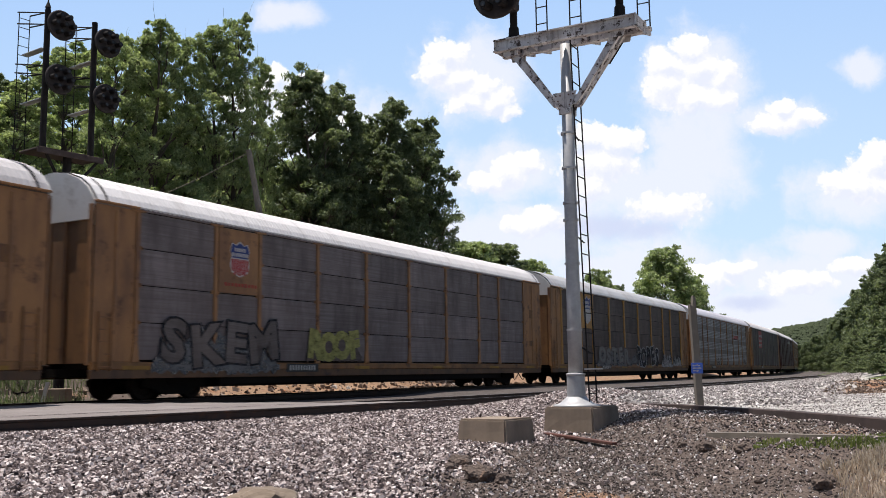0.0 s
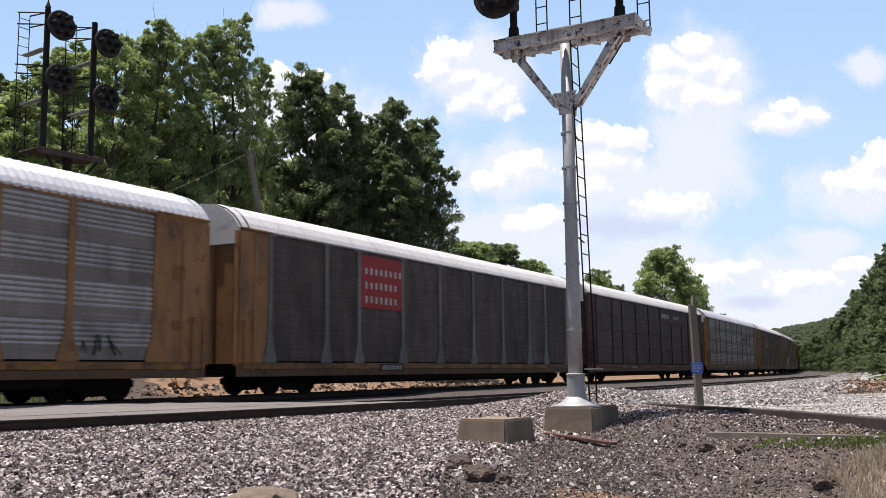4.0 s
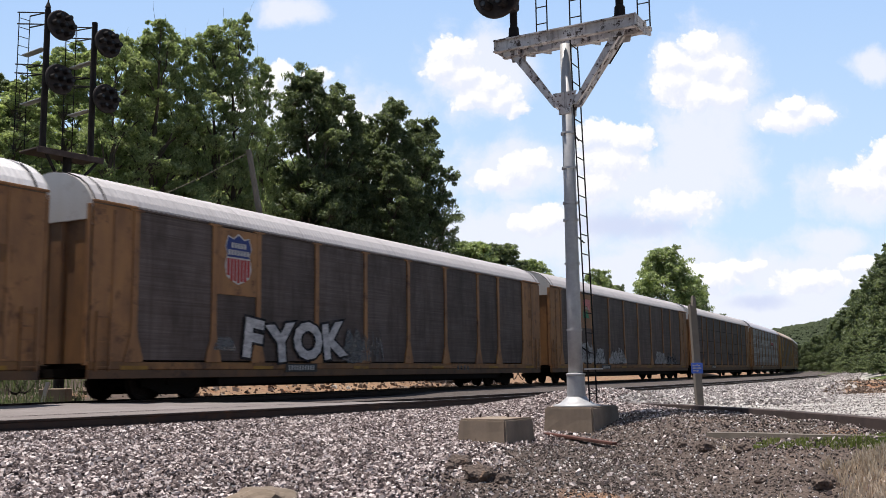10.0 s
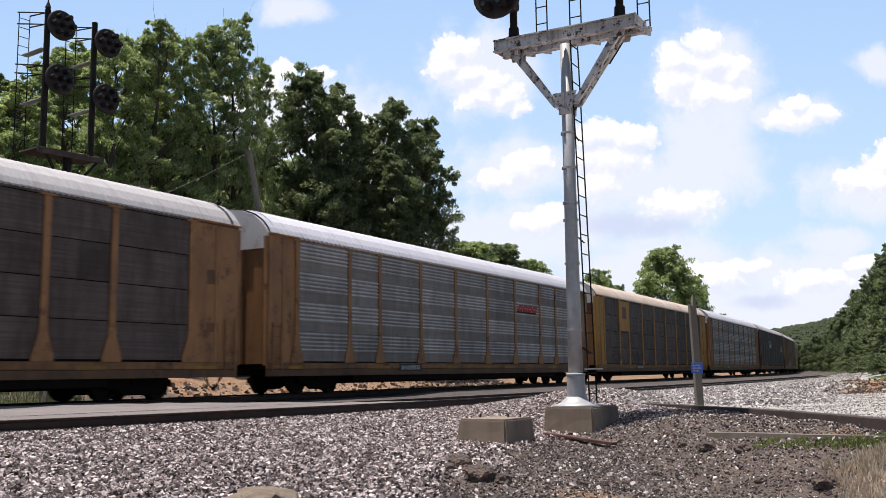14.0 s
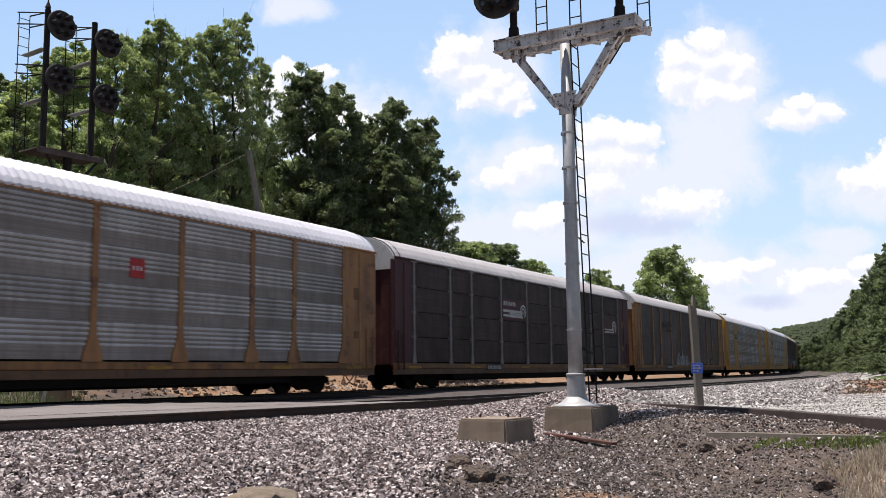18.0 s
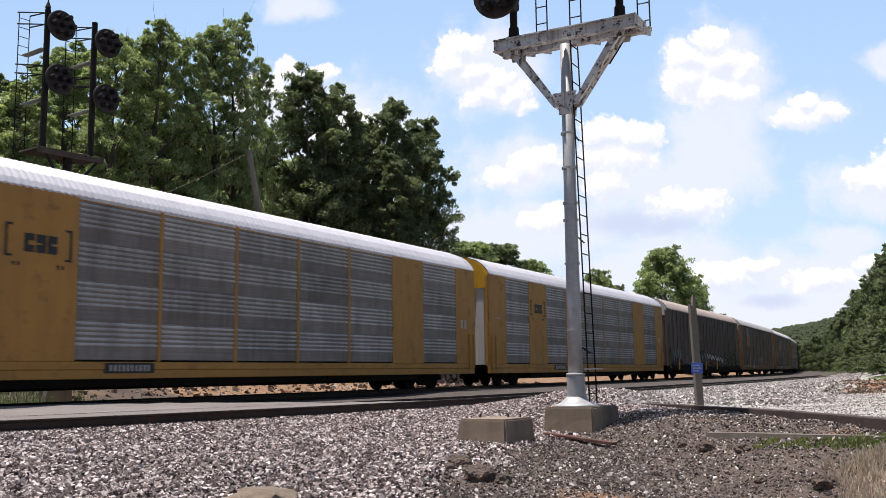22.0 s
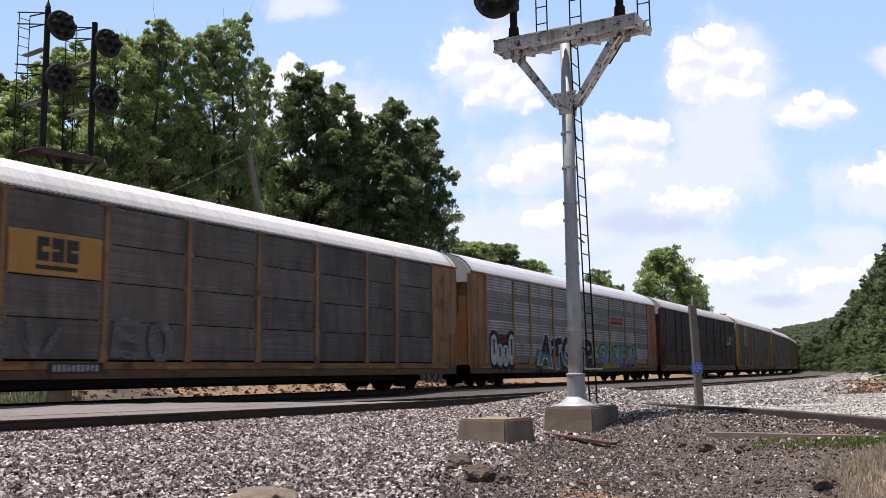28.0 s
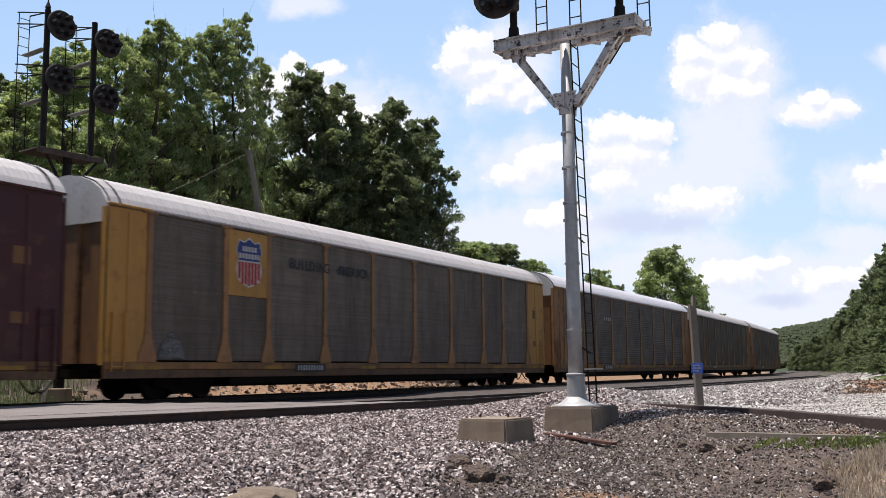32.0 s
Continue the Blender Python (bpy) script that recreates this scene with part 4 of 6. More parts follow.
SPECS[11] = dict(label="yellow car carrier, dark panels, cream rust-stained corrugated roof", panels=PANEL_DARK, roof=ROOF_CREAM, deep=0.045, pitch=0.24, posts=YELLOW_NEW, ends=YELLOW_NEW)
SPECS[12] = dict(YC, label="yellow car carrier, ribbed zinc panels, red emblems")
SPECS[13] = dict(label="maroon car carrier with pale posts and white railway mark", panels=PANEL_MAROON, roof=ROOF_WHITE, ends=MAROON, posts=PANEL_MID, sill=RUSTY, style="slim")
SPECS[14] = dict(label="yellow car carrier, plain grey panels, faded black lettering", panels=PANEL_DARK, roof=ROOF_WHITE, style="flared", rows=1, gap=0.004)
for i in (15, 16):
    SPECS[i] = dict(label="clean yellow car carrier with framed zinc panels and white end doors", panels=PANEL_CORR, kind="ribbed", roof=ROOF_ZINC, deep=0.04, pitch=0.2, full=CSX_BAYS, ends=YELLOW_NEW, sill=YELLOW_NEW, doors=WHITE_PAINT, cap=YELLOW_BRIGHT, cap_low=4.3, gap=0.004, strips=False)
SPECS[17] = dict(label="brown-grey car carrier with many pale ribs and graffiti", panels=PANEL_BROWN, roof=ROOF_PINK, deep=0.04, pitch=0.22, ends=BROWN, posts=PALE_RIB, sill=BLACK, style="thin", rows=1, gap=0.004, cuts=[-13.0 + 1.145 * i for i in range(23)], strips=False, cap=WHITE_PAINT, number=False)
SPECS[18] = dict(label="yellow car carrier with brown-grey panels and shield emblem", panels=PANEL_BROWN, roof=ROOF_WHITE, style="flared", rows=1, gap=0.004)
SPECS[19] = dict(label="yellow car carrier, blue-grey panels, black railway mark", panels=PANEL_BLUE, roof=ROOF_CLEAN, style="slim")
SPECS[20] = dict(YC, label="yellow car carrier, ribbed panels, large purple and teal graffiti")
SPECS[21] = dict(label="maroon car carrier with dark panels and white railway mark", panels=PANEL_MAROON, roof=ROOF_WHITE, ends=MAROON, posts=MAROON, sill=RUSTY, style="slim")
SPECS[22] = dict(label="yellow car carrier, plain grey panels, shield emblem and lettering", panels=PANEL_TAN, roof=ROOF_WHITE, style="flared", rows=1, gap=0.004, ends=YELLOW_NEW)
SPECS[23] = dict(YC, label="yellow car carrier with dull ribbed grey panels", panels=PANEL_TAN)
SPECS[24] = dict(label=L_FLAT, panels=PANEL_BROWN, roof=ROOF_WHITE, style="flared", rows=1, gap=0.004)
SPECS[25] = dict(label="weathered brown-grey car carrier at the tail of the train", panels=PANEL_BROWN, roof=ROOF_WHITE, style="flared", rows=1, gap=0.004)
CARS = {k: rack_car(k, SPECS[k]) for k in range(-1, 26)}


def marks():
    """Emblems, boards, lettering and graffiti, car by car."""
    before = set(scene.objects)
    c = CARS[0]
    b = logo_board(c, -8.85, -7.15, 2.95, 4.8, YELLOW)
    shield(c, -7.98, 3.95, 0.85, 1.05)
    bars(c, "small_lettering", -8.6, 3.2, 10, 0.09, 0.1, RED_LOGO)
    cloud_blob(c, -8.7, 1.3, 5.2, 1.3, GREY_MARK, 66)
    graffiti(c, "SKEM", -8.7, 1.45, 1.5, PANEL_BLUE, DARK_MARK, 0.12, 1.0, 1.2)
    cloud_blob(c, -3.2, 1.5, 3.1, 1.0, PANEL_DARK, 2)
    graffiti(c, "ROOF", -3.2, 1.5, 1.15, OLIVE_MARK, None, 0.09)
    c = CARS[1]
    logo_board(c, -8.85, -7.15, 2.95, 4.82, YELLOW_NEW)
    shield(c, -7.98, 3.95, 1.2, 1.55, True)
    cloud_blob(c, -3.3, 1.4, 6.6, 1.1, GREY_MARK, 3)
    cloud_blob(c, 0.4, 1.35, 1.2, 0.6, GREY_MARK, 63)
    graffiti(c, "OSTER", -3.4, 1.45, 1.15, PANEL_MID, PANEL_DARK, 0.11, 1.1, 1.3)
    graffiti(c, "ROPES", 3.5, 1.42, 1.5, DARK_MARK, SILVER_MARK, 0.15, 1.0, 1.0)
    cloud_blob(c, 8.1, 1.35, 2.9, 1.15, SILVER_MARK, 61)
    scrawl(c, 6.8, 1.35, 2.6, 0.95, DARK_MARK, 7, 5, 0.09)
    cloud_blob(c, 10.8, 1.35, 2.2, 0.95, SILVER_MARK, 62)
    scrawl(c, 9.8, 1.35, 2.0, 0.8, DARK_MARK, 6, 6, 0.08)
    c = CARS[2]
    red_wedge(c, 5.25, 3.42)
    scrawl(c, -3.6, 1.35, 1.6, 0.8, DARK_MARK, 4, 7, 0.07)
    scrawl(c, 9.8, 1.35, 1.2, 0.6, DARK_MARK, 3, 8, 0.06)
    c = CARS[3]
    part("logo_board", box(-6.95, -4.25, PROUD + 0.002, PROUD + 0.05, 2.9, 4.75, 0.005), RED_LOGO, c, "red name board")
    for i, k in enumerate((8, 7, 7)):
        bars(c, "board_lettering", -6.7, 4.2 - 0.5 * i, k, 0.2, 0.24, WHITE_MARK)
    c = CARS[4]
    b = logo_board(c, 1.7, 7.3, 3.8, 4.78, MAROON)
    bars(c, "board_lettering", 1.8, 4.32, 8, 0.17, 0.30, WHITE_MARK)
    bars(c, "board_lettering", 4.95, 4.32, 7, 0.165, 0.28, WHITE_MARK)
    scrawl(c, -11.6, 1.55, 1.2, 0.8, GREY_MARK, 3, 9, 0.05)
    c = CARS[5]
    red_wedge(c, 5.1, 3.42)
    scrawl(c, -13.3, 1.75, 0.9, 0.7, DARK_MARK, 3, 10, 0.06)
    c = CARS[6]
    logo_board(c, -6.9, -4.3, 3.0, 3.9, YELLOW)
    three_letters(c, -5.6, 3.52, 0.5, BLACK_PAINT)
    scrawl(c, -11.2, 1.3, 2.2, 0.5, GREY_MARK, 6, 11, 0.04)
    bars(c, "sill_lettering", 6.2, 0.81, 4, 0.18, 0.22, GREY_MARK)
    c = CARS[7]
    logo_board(c, -8.85, -7.15, 2.9, 4.8, YELLOW)
    shield(c, -7.98, 3.95, 1.15, 1.5)
    graffiti(c, "FYOK", -5.3, 1.58, 1.5, CHALK_MARK, DARK_MARK, 0.14, 1.1, 1.2)
    cloud_blob(c, -2.0, 1.6, 1.5, 1.25, GREY_MARK, 64)
    cloud_blob(c, -8.5, 1.55, 0.9, 0.5, GREY_MARK, 65)
    scrawl(c, -1.6, 1.55, 1.4, 1.3, GREY_MARK, 6, 12, 0.06)
    bars(c, "sill_lettering", 5.4, 0.81, 4, 0.18, 0.2, GREY_MARK)
    c = CARS[8]
    logo_board(c, -8.85, -7.15, 2.95, 4.8, YELLOW)
    flat_shape([(-8.6, 3.5), (-8.45, 3.95), (-8.2, 3.75), (-8.0, 3.95), (-7.75, 3.7), (-7.6, 3.5)], GREEN_LOGO, "emblem", c, 0.0, "green and pink emblem")
    flat_shape([(-8.55, 4.2), (-8.45, 4.55), (-7.4, 4.5), (-7.45, 3.8), (-7.9, 4.15)], PINK_LOGO, "emblem_wing", c, 0.002)
    bars(c, "emblem_lettering", -8.25, 4.05, 3, 0.14, 0.14, WHITE_MARK)
    for q, (x, w, h) in enumerate(((-8.1, 2.6, 1.15), (-5.95, 1.7, 0.85), (-2.75, 3.3, 1.1), (6.6, 2.9, 0.9), (9.4, 2.8, 0.8))):
        cloud_blob(c, x, 1.02 + h / 2, w, h, SILVER_MARK if q != 4 else GREY_MARK, 21 + q)
        scrawl(c, x - w * 0.42, 1.0 + h / 2, w * 0.84, h * 0.7, DARK_MARK, max(4, int(w * 2.6)), 13 + q, 0.045)
    c = CARS[9]
    scrawl(c, -11.5, 1.75, 1.7, 0.8, DARK_MARK, 6, 17, 0.04)
    scrawl(c, 1.9, 1.7, 2.0, 0.9, DARK_MARK, 5, 18, 0.12)
    bars(c, "sill_lettering", -12.0, 2.6, 5, 0.1, 0.1, BLACK_PAINT)
    c = CARS[10]
    red_wedge(c, 5.1, 3.42)
    c = CARS[11]
    logo_board(c, -8.85, -7.15, 3.0, 4.8, YELLOW_NEW)
    part("faded_mark", box(-8.4, -7.6, PROUD - 0.004, PROUD + 0.004, 3.75, 4.45), RUSTY, c)
    for i, x in enumerate((-10.6, -6.9, 0.0)):
        scrawl(c, x, 1.45, 2.4, 0.9, (GREY_MARK, DARK_MARK)[i % 2], 6, 19 + i, 0.05)
    scrawl(c, 4.8, 1.4, 5.5, 0.9, GREY_MARK, 9, 24, 0.04)
    c = CARS[12]
    for x in (-2.75, 2.95):
        part("emblem", box(x - 0.25, x + 0.25, PROUD, PROUD + 0.03, 3.1, 3.6, 0.01), RED_LOGO, c, "small red emblem")
        bars(c, "emblem_lettering", x - 0.17, 3.35, 3, 0.08, 0.12, WHITE_MARK)
    for k in (13, 21):
        c = CARS[k]
        logo_board(c, -4.05, -1.4, 3.0, 3.95, MAROON)
        bars(c, "board_lettering", -3.9, 3.72, 7, 0.12, 0.2, WHITE_MARK)
        part("board_line", box(-3.95, -1.9, PROUD - 0.006, PROUD + 0.002, 3.32, 3.44), WHITE_MARK, c)
        part("board_line", box(-3.95, -1.85, PROUD - 0.006, PROUD + 0.002, 3.12, 3.22), WHITE_MARK, c)
        wheel_mark(c, -1.78, 3.42, 0.33, WHITE_MARK)
        logo_board(c, 9.5, 12.0, 2.7, 3.6, MAROON)
        wheel_mark(c, 11.3, 3.15, 0.36, WHITE_MARK)
    bars(CARS[13], "graffiti", 5.1, 1.6, 8, 0.2, 0.4, GREY_MARK)
    c = CARS[14]
    for i in range(4):
        part("lettering_bar", box(-6.7 + 0.15 * i, -5.4, PROUD - 0.004, PROUD + 0.03, 3.62 + 0.1 * i, 3.67 + 0.1 * i), BLACK_PAINT, c)
    bars(c, "lettering", -5.3, 3.8, 4, 0.25, 0.34, BLACK_PAINT)
    bars(c, "lettering", -5.5, 3.35, 12, 0.09, 0.14, BLACK_PAINT)
    cloud_blob(c, -1.1, 1.5, 4.0, 1.15, SILVER_MARK, 26)
    scrawl(c, -2.9, 1.5, 3.6, 1.0, PANEL_DARK, 6, 25, 0.08)
    for i, x in enumerate((5.2, 8.2, 10.2)):
        cloud_blob(c, x, 1.35, 1.5, 0.5, GREY_MARK, 27 + i)
    for k in (15, 16):
        c = CARS[k]
        three_letters(c, -7.72, 3.65, 0.42, BLACK_PAINT, False)
        for x, s in ((-8.62, 1), (-6.88, -1)):
            bm = box(x - 0.03, x + 0.03, PROUD - 0.006, PROUD + 0.002, 3.3, 4.05)
            for zz in (3.3, 4.0):
                add_box(bm, *sorted((x, x + s * 0.16)), PROUD - 0.006, PROUD + 0.002, zz, zz + 0.05)
            part("bracket", bm, BLACK_PAINT, c)
        bars(c, "small_lettering", -8.45, 3.15, 2, 0.08, 0.09, BLACK_PAINT)
        bars(c, "small_lettering", -7.25, 3.15, 2, 0.08, 0.09, BLACK_PAINT)
        bars(c, "small_lettering", -12.6, 3.0, 4, 0.09, 0.1, WHITE_MARK)
        bars(c, "large_lettering", 12.75, 2.6, 2, 0.2, 0.35, WHITE_MARK)
        bm = bmesh.new()
        for i in range(13):
            add_box(bm, -HALF + 0.02 - 0.2, -HALF + 0.03 - 0.18, -0.42, -0.1, 2.2 + i * 0.085, 2.23 + i * 0.085)
        for i in range(4):
            add_box(bm, -HALF + 0.02 - 0.2, -HALF + 0.03 - 0.18, -0.45 + i * 0.1, -0.38 + i * 0.1, 3.9, 4.02)
        part("end_lettering", bm, DARK_MARK, c)
    c = CARS[17]
    scrawl(c, -11.9, 1.7, 2.4, 1.3, LIGHTBLUE_MARK, 4, 31, 0.2)
    cloud_blob(c, -10.6, 1.35, 3.2, 0.7, RUSTRED_MARK, 32)
    cloud_blob(c, -7.4, 1.5, 1.9, 1.0, GREY_MARK, 33)
    cloud_blob(c, -5.1, 1.6, 2.2, 1.25, LIGHTBLUE_MARK, 38)
    scrawl(c, -6.1, 1.6, 2.0, 1.1, DARK_MARK, 5, 33, 0.09)
    cloud_blob(c, -2.3, 1.6, 2.6, 1.2, DARK_MARK, 39)
    scrawl(c, -3.5, 1.6, 2.5, 1.1, LIGHTBLUE_MARK, 7, 40, 0.12)
    cloud_blob(c, 2.9, 1.22, 6.8, 0.75, RUSTRED_MARK, 35)
    for wmat, dy, lift in ((DARK_MARK, 0.0, 0.10), (WHITE_MARK, -0.006, 0.0)):
        up = [(-0.5 + 6.7 * i / 60, 1.82 + lift + 0.13 * math.cos(2 * math.pi * 6.0 * i / 60) - 0.3 * i / 60) for i in range(61)]
        dn = [(x, z - 0.22 - 2 * lift + 0.06 * math.sin(3 * x)) for x, z in reversed(up)]
        part("graffiti_wave", prism(up + dn, "y", PROUD - 0.010 + dy, PROUD - 0.008 + dy), wmat, c, "white sprayed wave")
    cloud_blob(c, 9.6, 1.35, 6.0, 0.95, GREEN_MARK, 36)
    graffiti(c, "FINK", 9.6, 1.42, 1.35, DULL_OLIVE, DARK_MARK, 0.15, 0.92, 1.75, tilt=1.6)
    scrawl(c, 6.9, 1.4, 5.6, 1.0, DARK_MARK, 9, 72, 0.06)
    for x in (-10.3, -5.7, -1.1, 3.4):
        part("stake_pocket", box(x - 0.12, x + 0.12, -1.60, -1.54, 0.62, 1.25, 0.02), YELLOW_BRIGHT, c)
    c = CARS[18]
    logo_board(c, -8.85, -7.15, 2.9, 4.75, YELLOW)
    shield(c, -7.98, 3.9, 1.15, 1.5)
    scrawl(c, -6.2, 1.5, 2.6, 0.6, GREY_MARK, 6, 37, 0.06)
    scrawl(c, -1.0, 1.6, 4.0, 0.9, SILVER_MARK, 7, 38, 0.12)
    c = CARS[19]
    logo_board(c, -6.9, -4.3, 2.95, 3.95, YELLOW_NEW)
    three_letters(c, -5.6, 3.55, 0.55, BLACK_PAINT)
    cloud_blob(c, -10.3, 1.55, 2.9, 1.0, GREY_MARK, 41)
    graffiti(c, "E0", -2.9, 1.5, 1.4, GREY_MARK, None, 0.05, 1.0, 1.3)
    scrawl(c, -7.8, 1.55, 2.2, 1.0, GREY_MARK, 4, 42, 0.16)
    c = CARS[20]
    red_wedge(c, 5.1, 3.42)
    cloud_blob(c, -10.2, 2.0, 2.6, 0.9, RED_MARK, 56)
    for q, (bx, bh) in enumerate(((-11.15, 1.75), (-10.55, 1.3), (-9.95, 1.25), (-9.3, 1.8))):
        for mat, k, dy in ((DARK_MARK, 1.0, 0.0), (CHALK_MARK, 0.78, 0.004)):
            ring = [(bx + 0.43 * k * math.cos(a), 0.72 + bh / 2 + bh / 2 * k * math.copysign(abs(math.sin(a)) ** 0.7, math.sin(a))) for a in [2 * math.pi * j / 20 for j in range(20)]]
            part("bubble_letter", prism(ring, "y", PROUD - 0.008 - dy - 0.001 * q, PROUD - 0.004 - dy - 0.001 * q), mat, c, "rounded white letter with a black edge")
        part("letter_slot", prism([(bx - 0.05, 0.95 + bh * 0.25), (bx + 0.05, 0.95 + bh * 0.25), (bx + 0.08, 0.75 + bh * 0.75), (bx - 0.08, 0.75 + bh * 0.75)], "y", PROUD - 0.020 - 0.001 * q, PROUD - 0.015 - 0.001 * q), DARK_MARK, c)
    cloud_blob(c, -2.3, 1.35, 8.4, 1.5, DARK_MARK, 44)
    cloud_blob(c, -2.2, 1.00, 8.8, 0.7, OLIVE_MARK, 54)
    cloud_blob(c, -6.1, 1.25, 0.9, 0.9, TEAL_MARK, 55)
    graffiti(c, "ATOSP", -2.25, 1.52, 1.95, PURPLE_MARK, CHALK_MARK, 0.17, 1.0, 1.13)
    cloud_blob(c, 7.6, 1.05, 3.0, 0.6, VIOLET_MARK, 52)
    cloud_blob(c, 4.6, 1.0, 3.2, 0.5, OLIVE_MARK, 53)
    graffiti(c, "OKFU", 5.9, 1.48, 1.3, MINT_MARK, PURPLE_MARK, 0.11, 1.19, 1.62)
    c = CARS[22]
    logo_board(c, -8.85, -7.15, 2.9, 4.8, YELLOW_NEW)
    shield(c, -7.98, 3.9, 1.15, 1.5)
    graffiti(c, "BUILDING  AMERICA", -3.85, 4.05, 0.45, BLACK_PAINT, None, 0.008, 0.86, 1.0, "black slogan letter", 0.0)
    cloud_blob(c, -11.0, 1.4, 0.9, 0.7, GREY_MARK, 47)
    c = CARS[23]
    bars(c, "lettering", -5.5, 3.6, 5, 0.2, 0.2, WHITE_MARK)
    cars = set(CARS.values())
    for ob in set(scene.objects) - before:
        if ob.parent in cars:
            ob.location.x += SHIFT


marks()


# ---- the signal mast by the near track ----
ACROSS = math.degrees(math.atan2(-N.y, -N.x))


def frame_at(x, y, z, turn=0.0):
    return Matrix.Translation((x, y, z)) @ pose(0, 0, 0, 0, 0, ACROSS + turn)


def add_ladder(bm, p0, p1, wide, rungs, rail=0.017):
    """A ladder from p0 to p1, its width along y."""
    p0, p1 = Vector(p0), Vector(p1)
    for s in (-1, 1):
        o = Vector((0, s * wide / 2, 0))
        add_tube(bm, p0 + o, p1 + o, rail, rail, 6)
    for i in range(rungs):
        p = p0.lerp(p1, (i + 0.5) / rungs)
        add_tube(bm, p - Vector((0, wide / 2, 0)), p + Vector((0, wide / 2, 0)), rail * 0.8, rail * 0.8, 6)
    return bm


def signal_head(parent, x, y, z, r, back=True):
    """A round target with lamp hoods on its face (towards -y), carried on a short arm."""
    disc = part("target", lathe([(r * 0.2, 0.05), (r * 0.97, 0.05), (r, 0.03), (r, -0.03), (r * 0.95, -0.05), (r * 0.2, -0.05)], 36, "y"), HEAD_GREY, parent, "round dark signal target")
    disc.location = (x, y, z)
    for i in range(7):
        a = math.pi * i / 3
        rr = 0 if i == 6 else r * 0.62
        h = part("lamp_hood", tube((rr * math.cos(a), -0.05, rr * math.sin(a)), (rr * math.cos(a), -0.3, rr * math.sin(a) - 0.02), r * 0.17, r * 0.16, 12), DARK_STEEL, disc)
        part("lens", tube((rr * math.cos(a), -0.31, rr * math.sin(a) - 0.02), (rr * math.cos(a), -0.302, rr * math.sin(a) - 0.02), r * 0.10, r * 0.10, 12), LENS, disc)
    part("lamp_case", lathe([(r * 0.05, 0.30), (r * 0.5, 0.28), (r * 0.6, 0.05)], 16, "y"), DARK_STEEL, disc)
    return disc


def near_mast():
    root = thing("signal_mast", "silver bracket signal mast with peeling platform and ladder", "railway signal", frame_at(2.23, 16.42, 0.012))
    H = 6.41
    part("base_flange", lathe([(0.40, 0.0), (0.40, 0.03), (0.30, 0.05), (0.22, 0.11), (0.16, 0.17)], 32, "z"), STEEL, root, "", True)
    part("sleeve", lathe([(0.152, 0.05), (0.158, 0.1), (0.155, 0.52), (0.165, 0.53), (0.165, 0.555), (0.12, 0.57)], 24, "z"), STEEL, root)
    part("pole", lathe([(0.124, 0.5), (0.120, 1.6), (0.115, 2.6), (0.109, 3.6), (0.103, H - 0.05)], 28, "z"), STEEL, root, "silver painted steel pole", True)
    for z in (1.28, 2.42, 3.18, 3.48, 4.1, 4.72):
        part("collar", lathe([(0.11, z), (0.135, z), (0.135, z + 0.035), (0.11, z + 0.035)], 24, "z"), STEEL, root)
    # bracket arms and gussets
    for y in (-0.12, 0.12):
        part("gusset", prism([(-0.22, 5.46), (0.22, 5.46), (0.115, 5.17), (-0.115, 5.17)], "y", y - 0.012, y + 0.012), STEEL_PEEL, root, "riveted gusset plate")
        part("gusset_band", box(-0.115, 0.115, y - 0.02, y + 0.02, 5.06, 5.17, 0.01), STEEL_PEEL, root)
        for gx, gz in ((-0.16, 5.40), (-0.08, 5.40), (0.08, 5.40), (0.16, 5.40), (-0.12, 5.30), (0.12, 5.30), (-0.09, 5.22), (0.09, 5.22)):
            part("rivet", tube((gx, y - 0.03, gz), (gx, y + 0.03, gz), 0.013, 0.013, 6), RUSTBAR, root)
        for s in (-1, 1):
            part("brace", prism([(s * 0.12, 5.22), (s * 0.22, 5.22), (s * 1.06, H - 0.06), (s * 0.90, H - 0.06)], "y", y - 0.01, y + 0.01), STEEL_PEEL, root)
            part("brace_flange", prism([(s * 0.20, 5.22), (s * 0.22, 5.22), (s * 1.06, H - 0.06), (s * 1.03, H - 0.06)], "y", y - 0.07 if y > 0 else y, y if y > 0 else y + 0.07), STEEL_PEEL, root)
            part("brace_plate", prism([(s * 0.86, H - 0.14), (s * 1.12, H - 0.14), (s * 1.16, H + 0.0), (s * 0.84, H + 0.0)], "y", y * 1.5 - 0.01, y * 1.5 + 0.01), STEEL_PEEL, root)
    # platform: two channel beams, cross brackets and walkway
    for y in (-0.2, 0.2):
        bm = box(-1.31, 1.37, y - 0.012, y + 0.012, H - 0.02, H + 0.19)
        for z in (H - 0.02, H + 0.18):
            add_box(bm, -1.31, 1.37, y - 0.055, y + 0.055, z - 0.012, z + 0.012)
        part("channel_beam", bm, STEEL_PEEL, root, "peeling white channel beam")
    for x in (-1.29, 1.35):
        part("end_plate", box(x - 0.012, x + 0.012, -0.24, 0.26, H - 0.02, H + 0.2), STEEL_PEEL, root)
    for x in (-0.95, -0.62, 0.35, 0.9, 1.3):
        part("cross_bracket", prism([(-0.2, H - 0.0), (0.3, H - 0.0), (0.83, H + 0.13), (0.83, H + 0.2), (-0.2, H + 0.2)], "x", x - 0.015, x + 0.015), STEEL_PEEL, root)
    for i in range(5):
        y = 0.28 + i * 0.11
        part("walkway_board", box(-1.3 + 0.02 * (i % 2), 1.37 - 0.03 * (i % 3), y, y + 0.095, H + 0.2, H + 0.235, 0.006), STEEL_PEEL, root)
